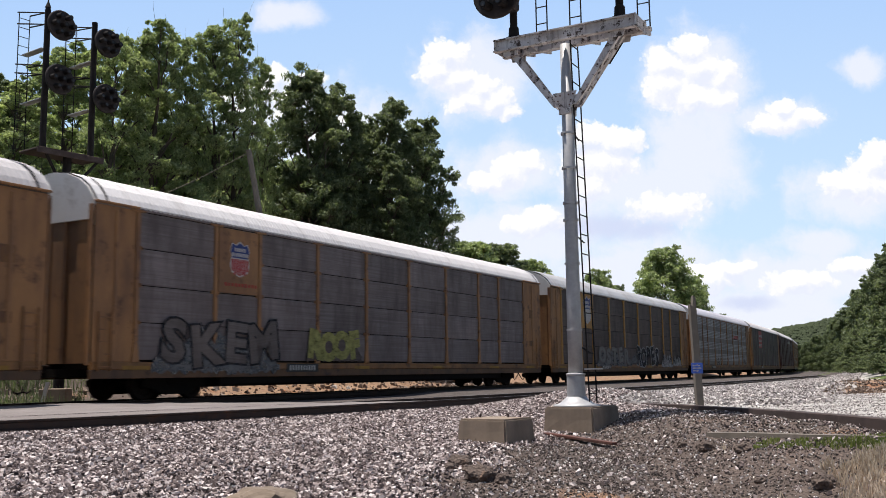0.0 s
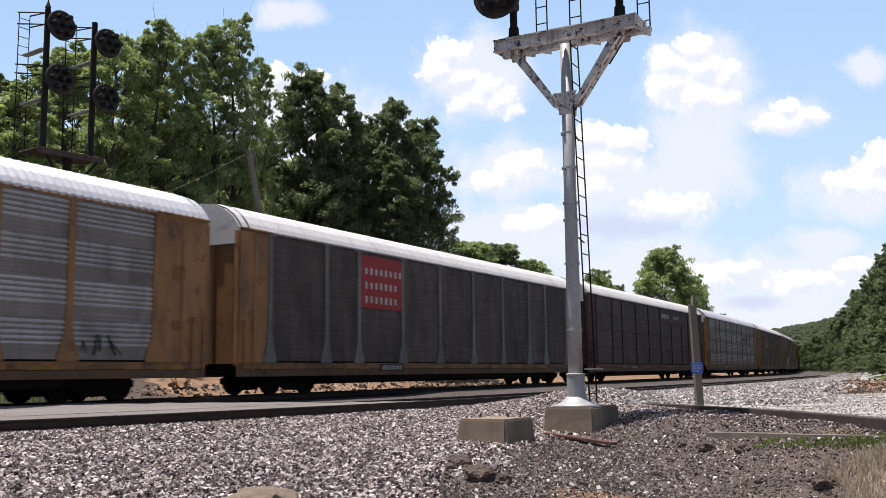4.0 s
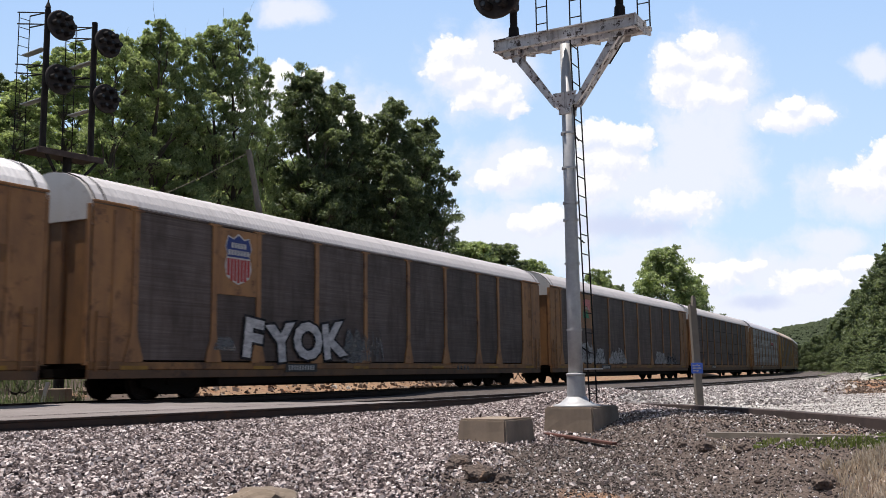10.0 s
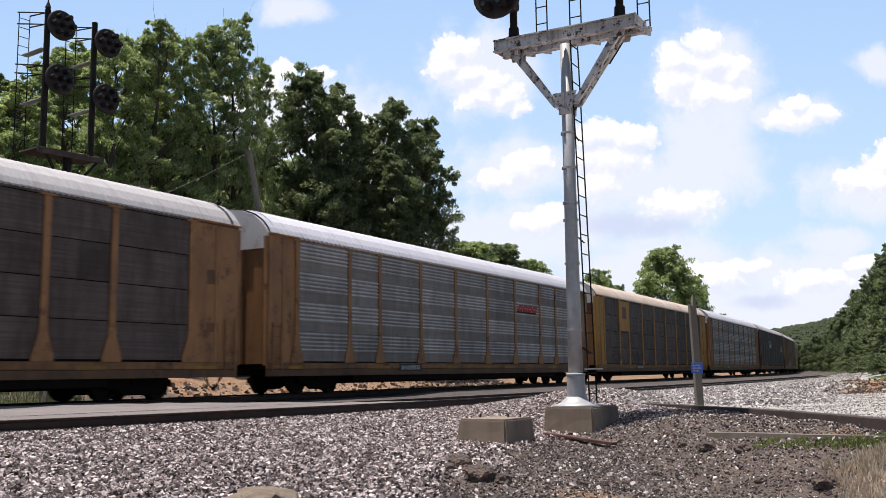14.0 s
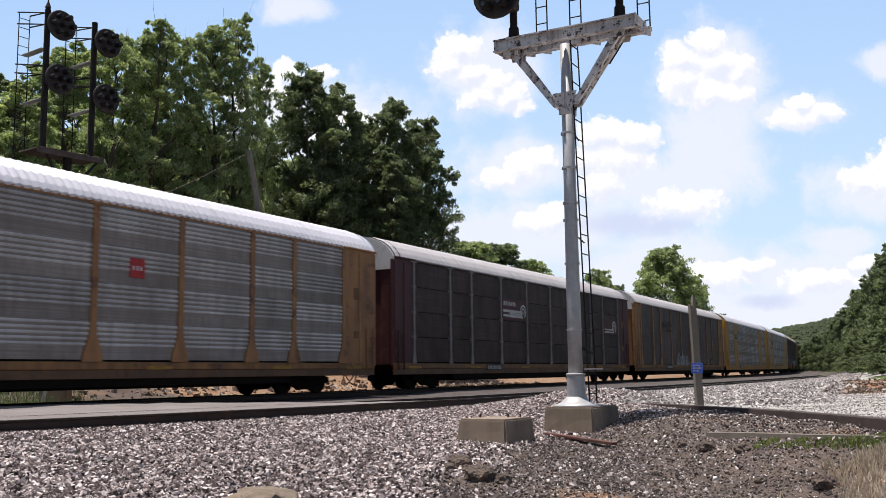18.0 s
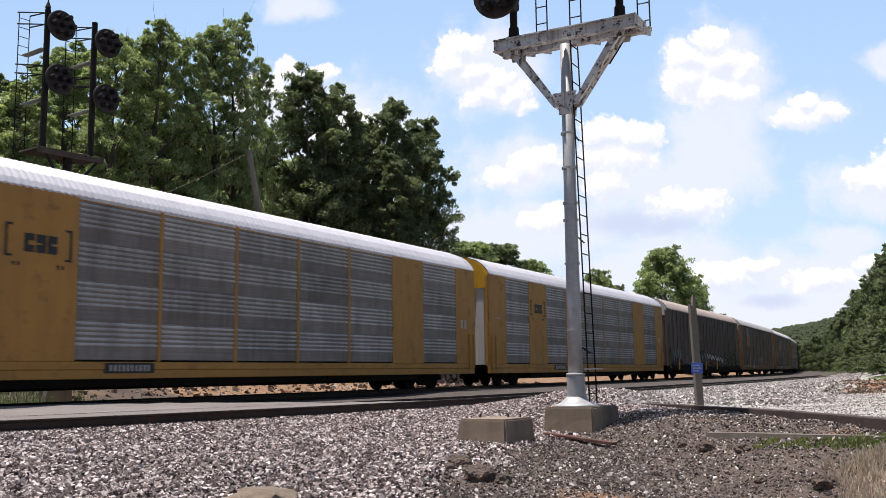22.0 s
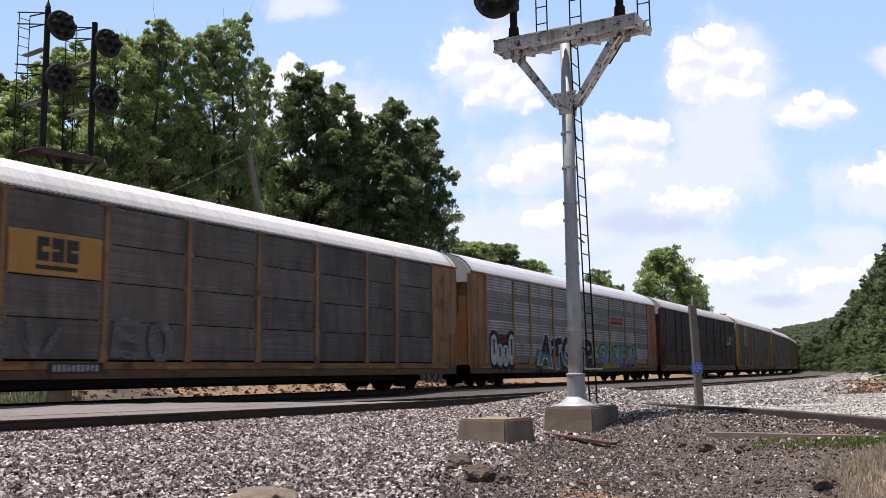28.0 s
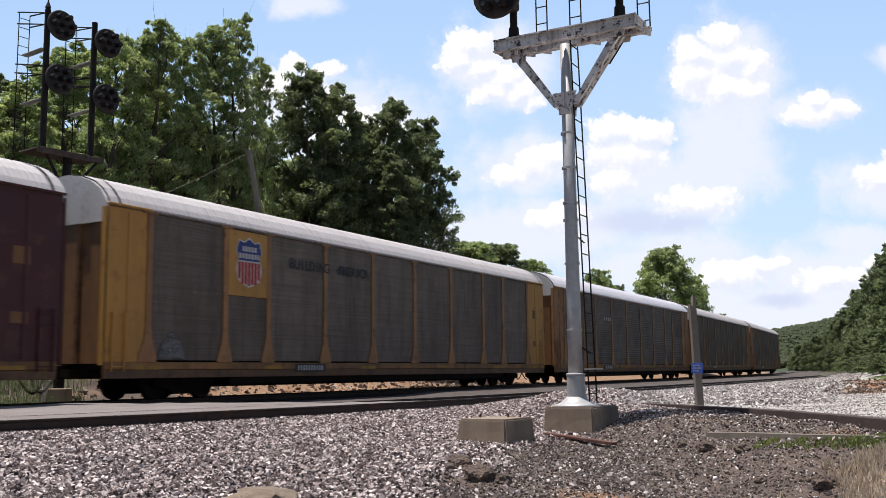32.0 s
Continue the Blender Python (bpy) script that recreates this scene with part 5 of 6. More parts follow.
    for x in (-0.98, 1.03):
        part("head_post", tube((x, -0.05, H + 0.2), (x, -0.05, H + 2.3), 0.07, 0.06, 14), DARK_STEEL, root)
        part("post_foot", lathe([(0.16, 0), (0.16, 0.03), (0.10, 0.05), (0.09, 0.22), (0.07, 0.25)], 14, "z"), DARK_STEEL, root).location = (x, -0.05, H + 0.2)
        signal_head(root, x - 0.2, -0.3, H + 1.06, 0.48)
        part("head_arm", tube((x, -0.05, H + 1.1), (x - 0.15, -0.28, H + 1.1), 0.05), DARK_STEEL, root)
        part("lamp_box", box(x - 0.06, x + 0.16, -0.35, -0.12, H + 0.68, H + 0.95, 0.03), HEAD_GREY, root)
    for x in (-0.78, -0.1, 1.2):
        bm = bmesh.new()
        for dx in (-0.11, 0.11):
            add_tube(bm, (x + dx, 0.80, H + 0.2), (x + dx, 0.80, H + 2.0), 0.014, 0.014, 6)
        for i in range(6):
            add_tube(bm, (x - 0.11, 0.80, H + 0.42 + i * 0.33), (x + 0.11, 0.80, H + 0.42 + i * 0.33), 0.011, 0.011, 6)
        part("guard_ladder", bm, DARK_STEEL, root)
    part("ladder", add_ladder(bmesh.new(), (0.25, 0.14, 0.05), (0.10, 0.14, H + 0.1), 0.36, 19, 0.013), DARK_STEEL, root, "narrow steel ladder")
    for z in (1.0, 2.9, 4.72):
        part("ladder_stay", tube((0.1, 0.05, z), (0.25 - 0.15 * z / 6.3, 0.14, z - 0.1), 0.013, 0.013, 6), DARK_STEEL, root)
    part("ladder_step", box(0.18, 0.36, -0.06, 0.36, 0.62, 0.64), STEEL, root)
    part("conduit", tube((1.0, 0.25, H - 0.05), (0.72, 0.22, 5.95), 0.022, 0.022, 8), DARK_STEEL, root)


near_mast()


def foundation(label, x, y, w, d, top, turn, h=0.62):
    k = 0.93
    bm = bmesh.new()
    lo = [bm.verts.new((a * w / 2, b * d / 2, top - h)) for a, b in ((-1, -1), (1, -1), (1, 1), (-1, 1))]
    hi = [bm.verts.new((a * w / 2 * k, b * d / 2 * k, top)) for a, b in ((-1, -1), (1, -1), (1, 1), (-1, 1))]
    for i in range(4):
        bm.faces.new((lo[i], lo[(i + 1) % 4], hi[(i + 1) % 4], hi[i]))
    bm.faces.new(hi)
    bm.faces.new(lo[::-1])
    bmesh.ops.bevel(bm, geom=list(bm.edges), offset=0.025, segments=2, affect="EDGES")
    bmesh.ops.subdivide_edges(bm, edges=list(bm.edges), cuts=2, use_grid_fill=True)
    for v in bm.verts:
        v.co += Vector(noise.noise_vector(v.co * 6)) * 0.008
    ob = new("concrete_foundation", mesh_of(bm, "concrete_foundation", CONCRETE))
    ob.matrix_basis = frame_at(x, y, 0, turn)
    return tagged(ob, label, "foundation", "mast foundations")


foundation("stained concrete block under the signal mast", 2.33, 16.5, 0.93, 1.2, 0.02, -3, 0.6)
f2 = foundation("empty concrete block with rusty anchor bolts", 0.77, 14.65, 0.84, 0.96, -0.075, -3, 0.5)
for bx, by in ((-0.30, 0.05), (0.12, 0.16), (0.28, 0.25)):
    part("anchor_bolt", tube((bx, by, -0.12), (bx, by, -0.02), 0.014, 0.014, 8), RAIL, f2)


# ---- the far signal behind the train ----
def far_signal():
    root = thing("far_signal_mast", "dark bracket signal with four round targets behind the train", "railway signal", Matrix.Translation((-12.9, 30.2, 0.0)) @ pose(0, 0, 0, 0, 0, 54))
    H = 7.86
    part("main_pole", tube((0.9, 0.0, -0.6), (0.9, 0.0, H), 0.17, 0.14, 16), DARK_STEEL, root)
    part("platform", box(-0.35, 2.0, -0.35, 0.8, H, H + 0.07, 0.02), TIMBER, root, "weathered dark platform")
    part("platform_beam", box(-0.38, 2.02, -0.38, -0.32, H - 0.12, H + 0.08, 0.01), TIMBER, root)
    for s in (-1, 1):
        part("brace", tube((0.9, 0.0, H - 1.3), (0.9 + s * 1.0, -0.3, H), 0.05), DARK_STEEL, root)
    for i, x in enumerate((0.0, 1.75)):
        top = H + 4.75 + 0.1 * i
        part("head_post", tube((x, 0, H + 0.1), (x, 0, top), 0.105, 0.095, 14), DARK_STEEL, root)
        part("finial", lathe([(0.10, top), (0.08, top + 0.05), (0.03, top + 0.18), (0.005, top + 0.4)], 12, "z"), DARK_STEEL, root)
        for z in (H + 4.22 - 0.12 * i, H + 2.4 - 0.25 * i):
            d = signal_head(root, x + 0.26, -0.4, z, 0.5)
            part("head_arm", tube((x, 0, z), (x + 0.22, -0.36, z), 0.05), DARK_STEEL, root)
        for z in (H + 3.45, H + 1.75):
            part("step_board", box(x - 0.13, x + 0.13, 0.1, 1.25, z, z + 0.04, 0.01), STEEL, root, "grey steel step grating")
        for z in (H + 4.8, H + 4.4, H + 3.0, H + 2.7):
            part("guard_rail", tube((x, 0.1, z - 0.1), (x - 0.25, 1.4, z + 0.15), 0.02, 0.025, 6), DARK_STEEL, root)
            part("guard_rail", tube((x, 0.1, z - 0.1), (x + 0.2, 1.4, z + 0.15), 0.02, 0.025, 6), DARK_STEEL, root)
        bm = bmesh.new()
        for dx in (-0.19, 0.19):
            add_tube(bm, (x + dx, 1.4, H + 0.1), (x + dx, 1.4, top + 0.2), 0.018, 0.018, 6)
        for k in range(15):
            add_tube(bm, (x - 0.19, 1.4, H + 0.3 + k * 0.32), (x + 0.19, 1.4, H + 0.3 + k * 0.32), 0.012, 0.012, 6)
        part("ladder", bm, DARK_STEEL, root)


far_signal()


def at_px(x, y_depth):
    return (x - 784.0) / 1693.0 * y_depth


# ---- posts and lineside bits ----
def utility_pole():
    y = 38.0
    x0, x1 = -6.15, -7.84
    z0, z1 = 0.3, 9.69
    root = thing("utility_pole", "leaning grey wooden pole carrying one wire", "pole", Matrix())
    part("shaft", tube((x0, y, z0), (x1, y, z1), 0.16, 0.11, 12), POST_WOOD, root)
    bm = bmesh.new()
    a, b = Vector((x1, y, z1 - 0.1)), Vector((-16.0, 38.5, 6.9))
    prev = a
    for i in range(1, 13):
        k = i / 12
        p = a.lerp(b, k) - Vector((0, 0, 0.5 * math.sin(math.pi * k)))
        add_tube(bm, prev, p, 0.014, 0.014, 5, False)
        prev = p
    part("wire", bm, POST_WOOD, root, "slack grey wire")


utility_pole()


def sign_post():
    root = thing("sign_post", "greyed wooden post with a small blue sign", "post", Matrix.Translation((4.63, 17.6, -0.10)))
    bm = bmesh.new()
    add_prism(bm, [(-0.06, -0.1), (0.06, -0.1), (-0.01, 2.02), (-0.05, 2.06), (-0.07, 1.86), (-0.115, 1.9)], "y", -0.08, 0.08)
    part("shaft", bm, POST_WOOD, root)
    s = part("sign", box(-0.15, 0.06, -0.1, -0.085, 0.64, 0.83, 0.006), SIGN_BLUE, root, "small blue sign with white lettering")
    bm = bmesh.new()
    for r, k in ((0.78, 6), (0.735, 7), (0.69, 5)):
        for i in range(k):
            add_box(bm, -0.125 + i * 0.023, -0.109 + i * 0.023, -0.104, -0.099, r - 0.012, r + 0.012)
    part("sign_lettering", bm, WHITE_MARK, s)
    for z in (0.67, 0.80):
        part("bolt", tube((-0.045, -0.11, z), (-0.045, -0.09, z), 0.01, 0.01, 6), STEEL, s)


sign_post()


def timber(label, a, b, w, h, mat, za, zb, deep):
    """A long squared timber, its top edge running straight from za to zb."""
    a, b = Vector((*a, za)), Vector((*b, zb))
    d = b - a
    n = int(d.length / 0.35) + 1
    bm = bmesh.new()
    rings = []
    side = Vector((-d.y, d.x, 0)).normalized()
    for i in range(n + 1):
        p = a.lerp(b, i / n)
        p += Vector(noise.noise_vector(p * 0.9)) * 0.012
        rings.append([bm.verts.new(p + side * (u * w / 2) + Vector((0, 0, v))) for u, v in ((-1, -deep), (-0.95, -h * 0.08), (-0.8, 0), (0.8, 0), (0.95, -h * 0.08), (1, -deep))])
    for r0, r1 in zip(rings, rings[1:]):
        for i in range(6):
            bm.faces.new((r0[i], r0[(i + 1) % 6], r1[(i + 1) % 6], r1[i]))
    bm.faces.new(rings[0])
    bm.faces.new(rings[-1])
    bmesh.ops.recalc_face_normals(bm, faces=bm.faces)
    return tagged(new("edging_timber", mesh_of(bm, "edging_timber", mat)), label, "timber", "road edging timbers")


timber("long dark timber edging the pale gravel road", (at_px(1620, 10.3), 10.3), (at_px(1310, 15.4), 15.4), 0.17, 0.13, TIMBER, 0.035, -0.005, 0.30)
timber("long dark timber edging the pale gravel road", (at_px(1308, 15.45), 15.45), (at_px(1066, 21.0), 21.0), 0.17, 0.12, TIMBER, -0.005, -0.04, 0.30)
timber("long thin weathered plank half buried beside the grass", (4.92, 9.95), (3.66, 13.4), 0.17, 0.05, POST_WOOD, float(ground_z(np.array([4.92]), np.array([9.95]))[0]) + 0.025, float(ground_z(np.array([3.66]), np.array([13.4]))[0]) + 0.035, 0.12)


def plank():
    root = new("rusty_plank", mesh_of(add_box(box(-0.75, 0.75, -0.05, 0.05, 0.0, 0.045, 0.008), -0.5, 0.4, 0.05, 0.09, 0.0, 0.02, 0.004), "rusty_plank", RUSTBAR))
    root.matrix_basis = Matrix.Translation((2.03, 14.8, float(ground_z(np.array([2.03]), np.array([14.8]))[0]) + 0.035)) @ pose(0, 0, 0, 0, 3, -54)
    tagged(root, "rust-red plank lying beside the concrete blocks", "plank")


plank()


def crumbled(name, label, cat, x, y, r, mat, seed, flat=0.7):
    bm = bmesh.new()
    bmesh.ops.create_icosphere(bm, subdivisions=3, radius=r)
    for v in bm.verts:
        k = 1 + 0.35 * noise.noise(v.co / r * 1.6 + Vector((seed * 7, 0, 0))) + 0.12 * noise.noise(v.co / r * 5 + Vector((seed, 3, 0)))
        v.co = Vector((v.co.x * k, v.co.y * k, v.co.z * k * flat))
    ob = new(name, mesh_of(bm, name, mat))
    ob.location = (x, y, float(ground_z(np.array([x]), np.array([y]))[0]) + r * flat * 0.4)
    return tagged(ob, label, cat, "clods on the slope")


for i, (x, y, r) in enumerate(((3.41, 12.7, 0.12), (3.64, 11.95, 0.10), (3.79, 9.8, 0.13), (3.4, 10.6, 0.06), (0.18, 11.9, 0.16), (0.38, 10.85, 0.17), (0.28, 11.3, 0.11), (0.62, 10.7, 0.10), (0.05, 11.5, 0.08), (3.2, 13.2, 0.07), (2.9, 12.6, 0.05))):
    crumbled("dirt_clod", "dark clod of earth on the cinder slope", "clod", x, y, r, G_DIRT_SHADE, i + 1)
crumbled("flat_stone", "flat pale stone sunk in the ballast", "stone", -1.74, 9.3, 0.3, CONCRETE, 22, 0.3)
bm = prism([(-0.05, 0.0), (0.05, 0.0), (0.24, 0.85), (0.14, 0.85)], "y", -0.03, 0.03)
lean = new("leaning_stake", mesh_of(bm, "leaning_stake", WHITE_PAINT))
lean.matrix_basis = Matrix.Translation((at_px(76, 27.0), 27.0, -0.35)) @ pose(0, 0, 0, 0, 0, 0)
tagged(lean, "white stake leaning beside the far weeds", "stake")
cab = new("relay_case", mesh_of(box(-0.4, 0.4, -0.25, 0.25, 0.0, 0.7, 0.02), "relay_case", CONCRETE))
cab.matrix_basis = Matrix.Translation((at_px(102, 28.5), 28.5, -0.4))
tagged(cab, "low grey box beside the track", "box")


# ---- loose stones ----
def stones(name, label, count, region, size, mat, seed, near=7.6, far=26.0):
    rng = np.random.default_rng(seed)
    pts = np.empty((0, 2))
    while len(pts) < count:
        y = np.sqrt(rng.random(count * 2) * (far ** 2 - near ** 2) + near ** 2)
        x = (rng.random(count * 2) - 0.5) * 1.02 * y
        keep = region(x, y, rng.random(len(x)))
        pts = np.concatenate([pts, np.stack([x[keep], y[keep]], 1)])
    pts = pts[:count]
    base = np.array([(x, y, z) for z in (-1, 1) for y in (-1, 1) for x in (-1, 1)], float) * 0.78
    quad = np.array([(0, 2, 3, 1), (4, 5, 7, 6), (0, 1, 5, 4), (2, 6, 7, 3), (0, 4, 6, 2), (1, 3, 7, 5)])
    v = base[None] * (0.65 + 0.45 * rng.random((count, 8, 1))) + (rng.random((count, 8, 3)) - 0.5) * 0.75
    v *= (rng.random((count, 1, 3)) * 0.75 + 0.55) * np.array([1, 1, 0.8])
    ax = rng.normal(size=(count, 3))
    ax /= np.linalg.norm(ax, axis=1)[:, None]
    an = rng.random(count) * 6.28
    c, s = np.cos(an)[:, None, None], np.sin(an)[:, None, None]
    a = ax[:, None, :]
    v = v * c + np.cross(np.broadcast_to(a, v.shape), v) * s + a * (v * a).sum(2, keepdims=True) * (1 - c)
    r = size[0] + (size[1] - size[0]) * rng.random(count) ** 1.6
    v *= r[:, None, None] * 0.8
    v[:, :, 0] += pts[:, 0][:, None]
    v[:, :, 1] += pts[:, 1][:, None]
    v[:, :, 2] += (ground_z(pts[:, 0], pts[:, 1]) + r * 0.35)[:, None]
    f = quad[None] + (np.arange(count) * 8)[:, None, None]
    me = from_arrays(name, v.reshape(-1, 3), f.reshape(-1, 4), mat)
    tagged(new(name, me), label, "gravel", kind="stuff")


def where(x, y):
    s = U.x * x + U.y * y
    q = N.x * x + N.y * y
    rail = 9.65 + 2.9 * np.exp(-np.clip(s - 9.0, -12, 200) / 10.0)
    side = ((x - 3.5) * 8.6 + (y - 17.0) * 1.6) / 8.75
    dirt = np.clip((x + 0.25 * np.sin(y * 2.0) + 0.7 - np.clip(y - 11, 0, 9) * 0.38) / 1.0, 0, 1) * np.clip((17.9 - y) / 1.0, 0, 1)
    return rail - q, side, dirt


def on_ballast(x, y, k):
    d, side, dirt = where(x, y)
    return (d > 0.12) & (k > dirt * 0.97) & ((side < 0.6) | (y > 17.5) & (d < 4.0))


def on_dirt(x, y, k):
    d, side, dirt = where(x, y)
    return (d > 0.3) & (k < dirt) & (side < 0.9)


def on_road(x, y, k):
    d, side, dirt = where(x, y)
    return (d > 0.2) & (side > 0.9)


def on_shoulder(x, y, k):
    sb = np.maximum(U.x * x + U.y * y - BEND, 0)
    d = where(x, y)[0] + sb * sb / (2 * RADIUS)
    return (d > 0.15) & (d < 3.6 + 5.5 * k) & (x < 10.2 + (y - 25.0) * 0.45) & (where(x, y)[1] > 0.4)


def on_bank(x, y, k):
    return (y > 25.8) & (y < 38) & (x > 10.4 + (y - 25.6) * 0.45 - k * 0.6) & (x < 24)


def rubble():
    """Broken rock along the cut behind the main track."""
    rng = np.random.default_rng(9)
    n = 3600
    s, off = rng.random(n) * 75 - 22, 2.6 + 4.5 * rng.random(n) ** 1.4
    p = np.array([tuple(on_line(a, b)[0]) for a, b in zip(s, off)])
    r = 0.025 + 0.11 * rng.random(n) ** 3
    base = np.array([(x, y, z) for z in (-1, 1) for y in (-1, 1) for x in (-1, 1)], float)
    quad = np.array([(0, 2, 3, 1), (4, 5, 7, 6), (0, 1, 5, 4), (2, 6, 7, 3), (0, 4, 6, 2), (1, 3, 7, 5)])
    v = base[None] * (0.4 + 0.7 * rng.random((n, 8, 3))) * r[:, None, None]
    a = rng.random(n) * 6.28
    c, d = np.cos(a)[:, None], np.sin(a)[:, None]
    v = np.stack([v[:, :, 0] * c - v[:, :, 2] * d, v[:, :, 1], v[:, :, 0] * d + v[:, :, 2] * c], 2)
    v += np.stack([p[:, 0], p[:, 1], ground_z(p[:, 0], p[:, 1]) + r * 0.3], 1)[:, None]
    f = (quad[None] + (np.arange(n) * 8)[:, None, None]).reshape(-1, 4)
    tagged(new("rubble", from_arrays("rubble", v.reshape(-1, 3), f, RUBBLE)), "pale and rusty broken rock along the cut", "rocks", kind="stuff")


RUBBLE = stone_mat("broken_rock", [(0.0, (0.05, 0.035, 0.027)), (0.5, (0.16, 0.11, 0.08)), (0.8, (0.27, 0.21, 0.17)), (1.0, (0.5, 0.46, 0.42))])
rubble()
stones("bank_clods", "crumbled tan earth and stones on the bank", 2600, on_bank, (0.015, 0.07), RUBBLE, 12, 25.0, 40.0)
stones("ballast_stones", "grey crushed ballast stones in a loose slope", 108000, on_ballast, (0.018, 0.041), STONES, 1)
stones("dirty_stones", "small pale and dark stones scattered on cinder dirt", 26000, on_dirt, (0.006, 0.022), STONES_DARK, 2)
stones("road_gravel", "fine pale gravel on the access road", 16000, on_road, (0.009, 0.02), STONES_PALE, 3)
stones("shoulder_ballast", "pale ballast shoulder along the near track", 34000, on_shoulder, (0.028, 0.055), STONES_PALE, 7, 19.0, 76.0)


# ---- weeds ----
def blades(name, label, spots, mat, seed, tall, cat="grass"):
    rng = np.random.default_rng(seed)
    vs, fs = [], []
    for x, y, r, n in spots:
        a, d = rng.random(n) * 6.28, r * np.sqrt(rng.random(n))
        px, py = x + d * np.cos(a), y + d * np.sin(a)
        pz = ground_z(px, py) - 0.01
        h = tall * (0.5 + 0.7 * rng.random(n))
        w = 0.006 + 0.006 * rng.random(n)
        t = rng.random(n) * 6.28
        lean = 0.5 * h * rng.random(n)
        la = rng.random(n) * 6.28
        for i in range(n):
            k = len(vs)
            dx, dy = w[i] * math.cos(t[i]), w[i] * math.sin(t[i])
            lx, ly = lean[i] * math.cos(la[i]), lean[i] * math.sin(la[i])
            vs += [(px[i] - dx, py[i] - dy, pz[i]), (px[i] + dx, py[i] + dy, pz[i]), (px[i] + dx * 0.7 + lx * 0.4, py[i] + dy * 0.7 + ly * 0.4, pz[i] + h[i] * 0.6), (px[i] - dx * 0.7 + lx * 0.4, py[i] - dy * 0.7 + ly * 0.4, pz[i] + h[i] * 0.6)]
            fs.append((k, k + 1, k + 2, k + 3))
            vs += [(px[i] - dx * 0.7 + lx * 0.4, py[i] - dy * 0.7 + ly * 0.4, pz[i] + h[i] * 0.6), (px[i] + dx * 0.7 + lx * 0.4, py[i] + dy * 0.7 + ly * 0.4, pz[i] + h[i] * 0.6), (px[i] + lx + dx * 0.1, py[i] + ly, pz[i] + h[i]), (px[i] + lx - dx * 0.1, py[i] + ly, pz[i] + h[i])]
            fs.append((k + 4, k + 5, k + 6, k + 7))
    me = from_arrays(name, np.array(vs), np.array(fs), mat)
    tagged(new(name, me), label, cat, kind="stuff")


blades("green_grass", "short green grass along the road edge", [(3.92, 11.9, 0.16, 200), (4.08, 11.45, 0.18, 260), (4.25, 11.05, 0.2, 260), (4.42, 10.7, 0.2, 300), (4.55, 10.45, 0.22, 420), (4.6, 10.15, 0.22, 480), (4.8, 10.1, 0.25, 500)], GRASS_BLADE, 4, 0.05)
blades("dry_grass", "dry straw-coloured grass on the slope", [(4.1, 9.8, 0.28, 360), (4.36, 9.95, 0.25, 340), (4.02, 9.2, 0.32, 480), (4.35, 9.4, 0.36, 560), (4.5, 9.0, 0.4, 520), (4.0, 10.25, 0.07, 50), (4.2, 8.7, 0.45, 460), (3.55, 12.3, 0.05, 12), (3.3, 9.6, 0.1, 30)], DRY_BLADE, 5, 0.11)
blades("far_weeds", "green weeds behind the main track", [(at_px(20, 27.0), 27.0, 1.6, 500), (at_px(60, 29.0), 29.0, 2.0, 500), (at_px(-40, 26.0), 26.0, 2.0, 500), (at_px(60, 31.5), 31.5, 1.6, 500), (at_px(20, 33.0), 33.0, 1.5, 400), (at_px(150, 34.5), 34.5, 1.2, 260), (at_px(-30, 31.0), 31.0, 1.5, 400)], LEAF_DARK, 6, 0.5)


# ---- trees ----
def bough(bm, rnd, a, b, ra, rb, seg=6, steps=4, sag=0.12):
    """A crooked tapering bough from a to b."""
    p, length = Vector(a), (Vector(b) - Vector(a)).length
    for i in range(steps):
        k = (i + 1) / steps
        q = Vector(a).lerp(Vector(b), k)
        if i < steps - 1:
            q += Vector((rnd.uniform(-1, 1), rnd.uniform(-1, 1), rnd.uniform(-0.6, 0.2))) * (length * sag * 0.5)
        add_tube(bm, p, q, ra + (rb - ra) * i / steps, ra + (rb - ra) * k, seg, False)
        p = q


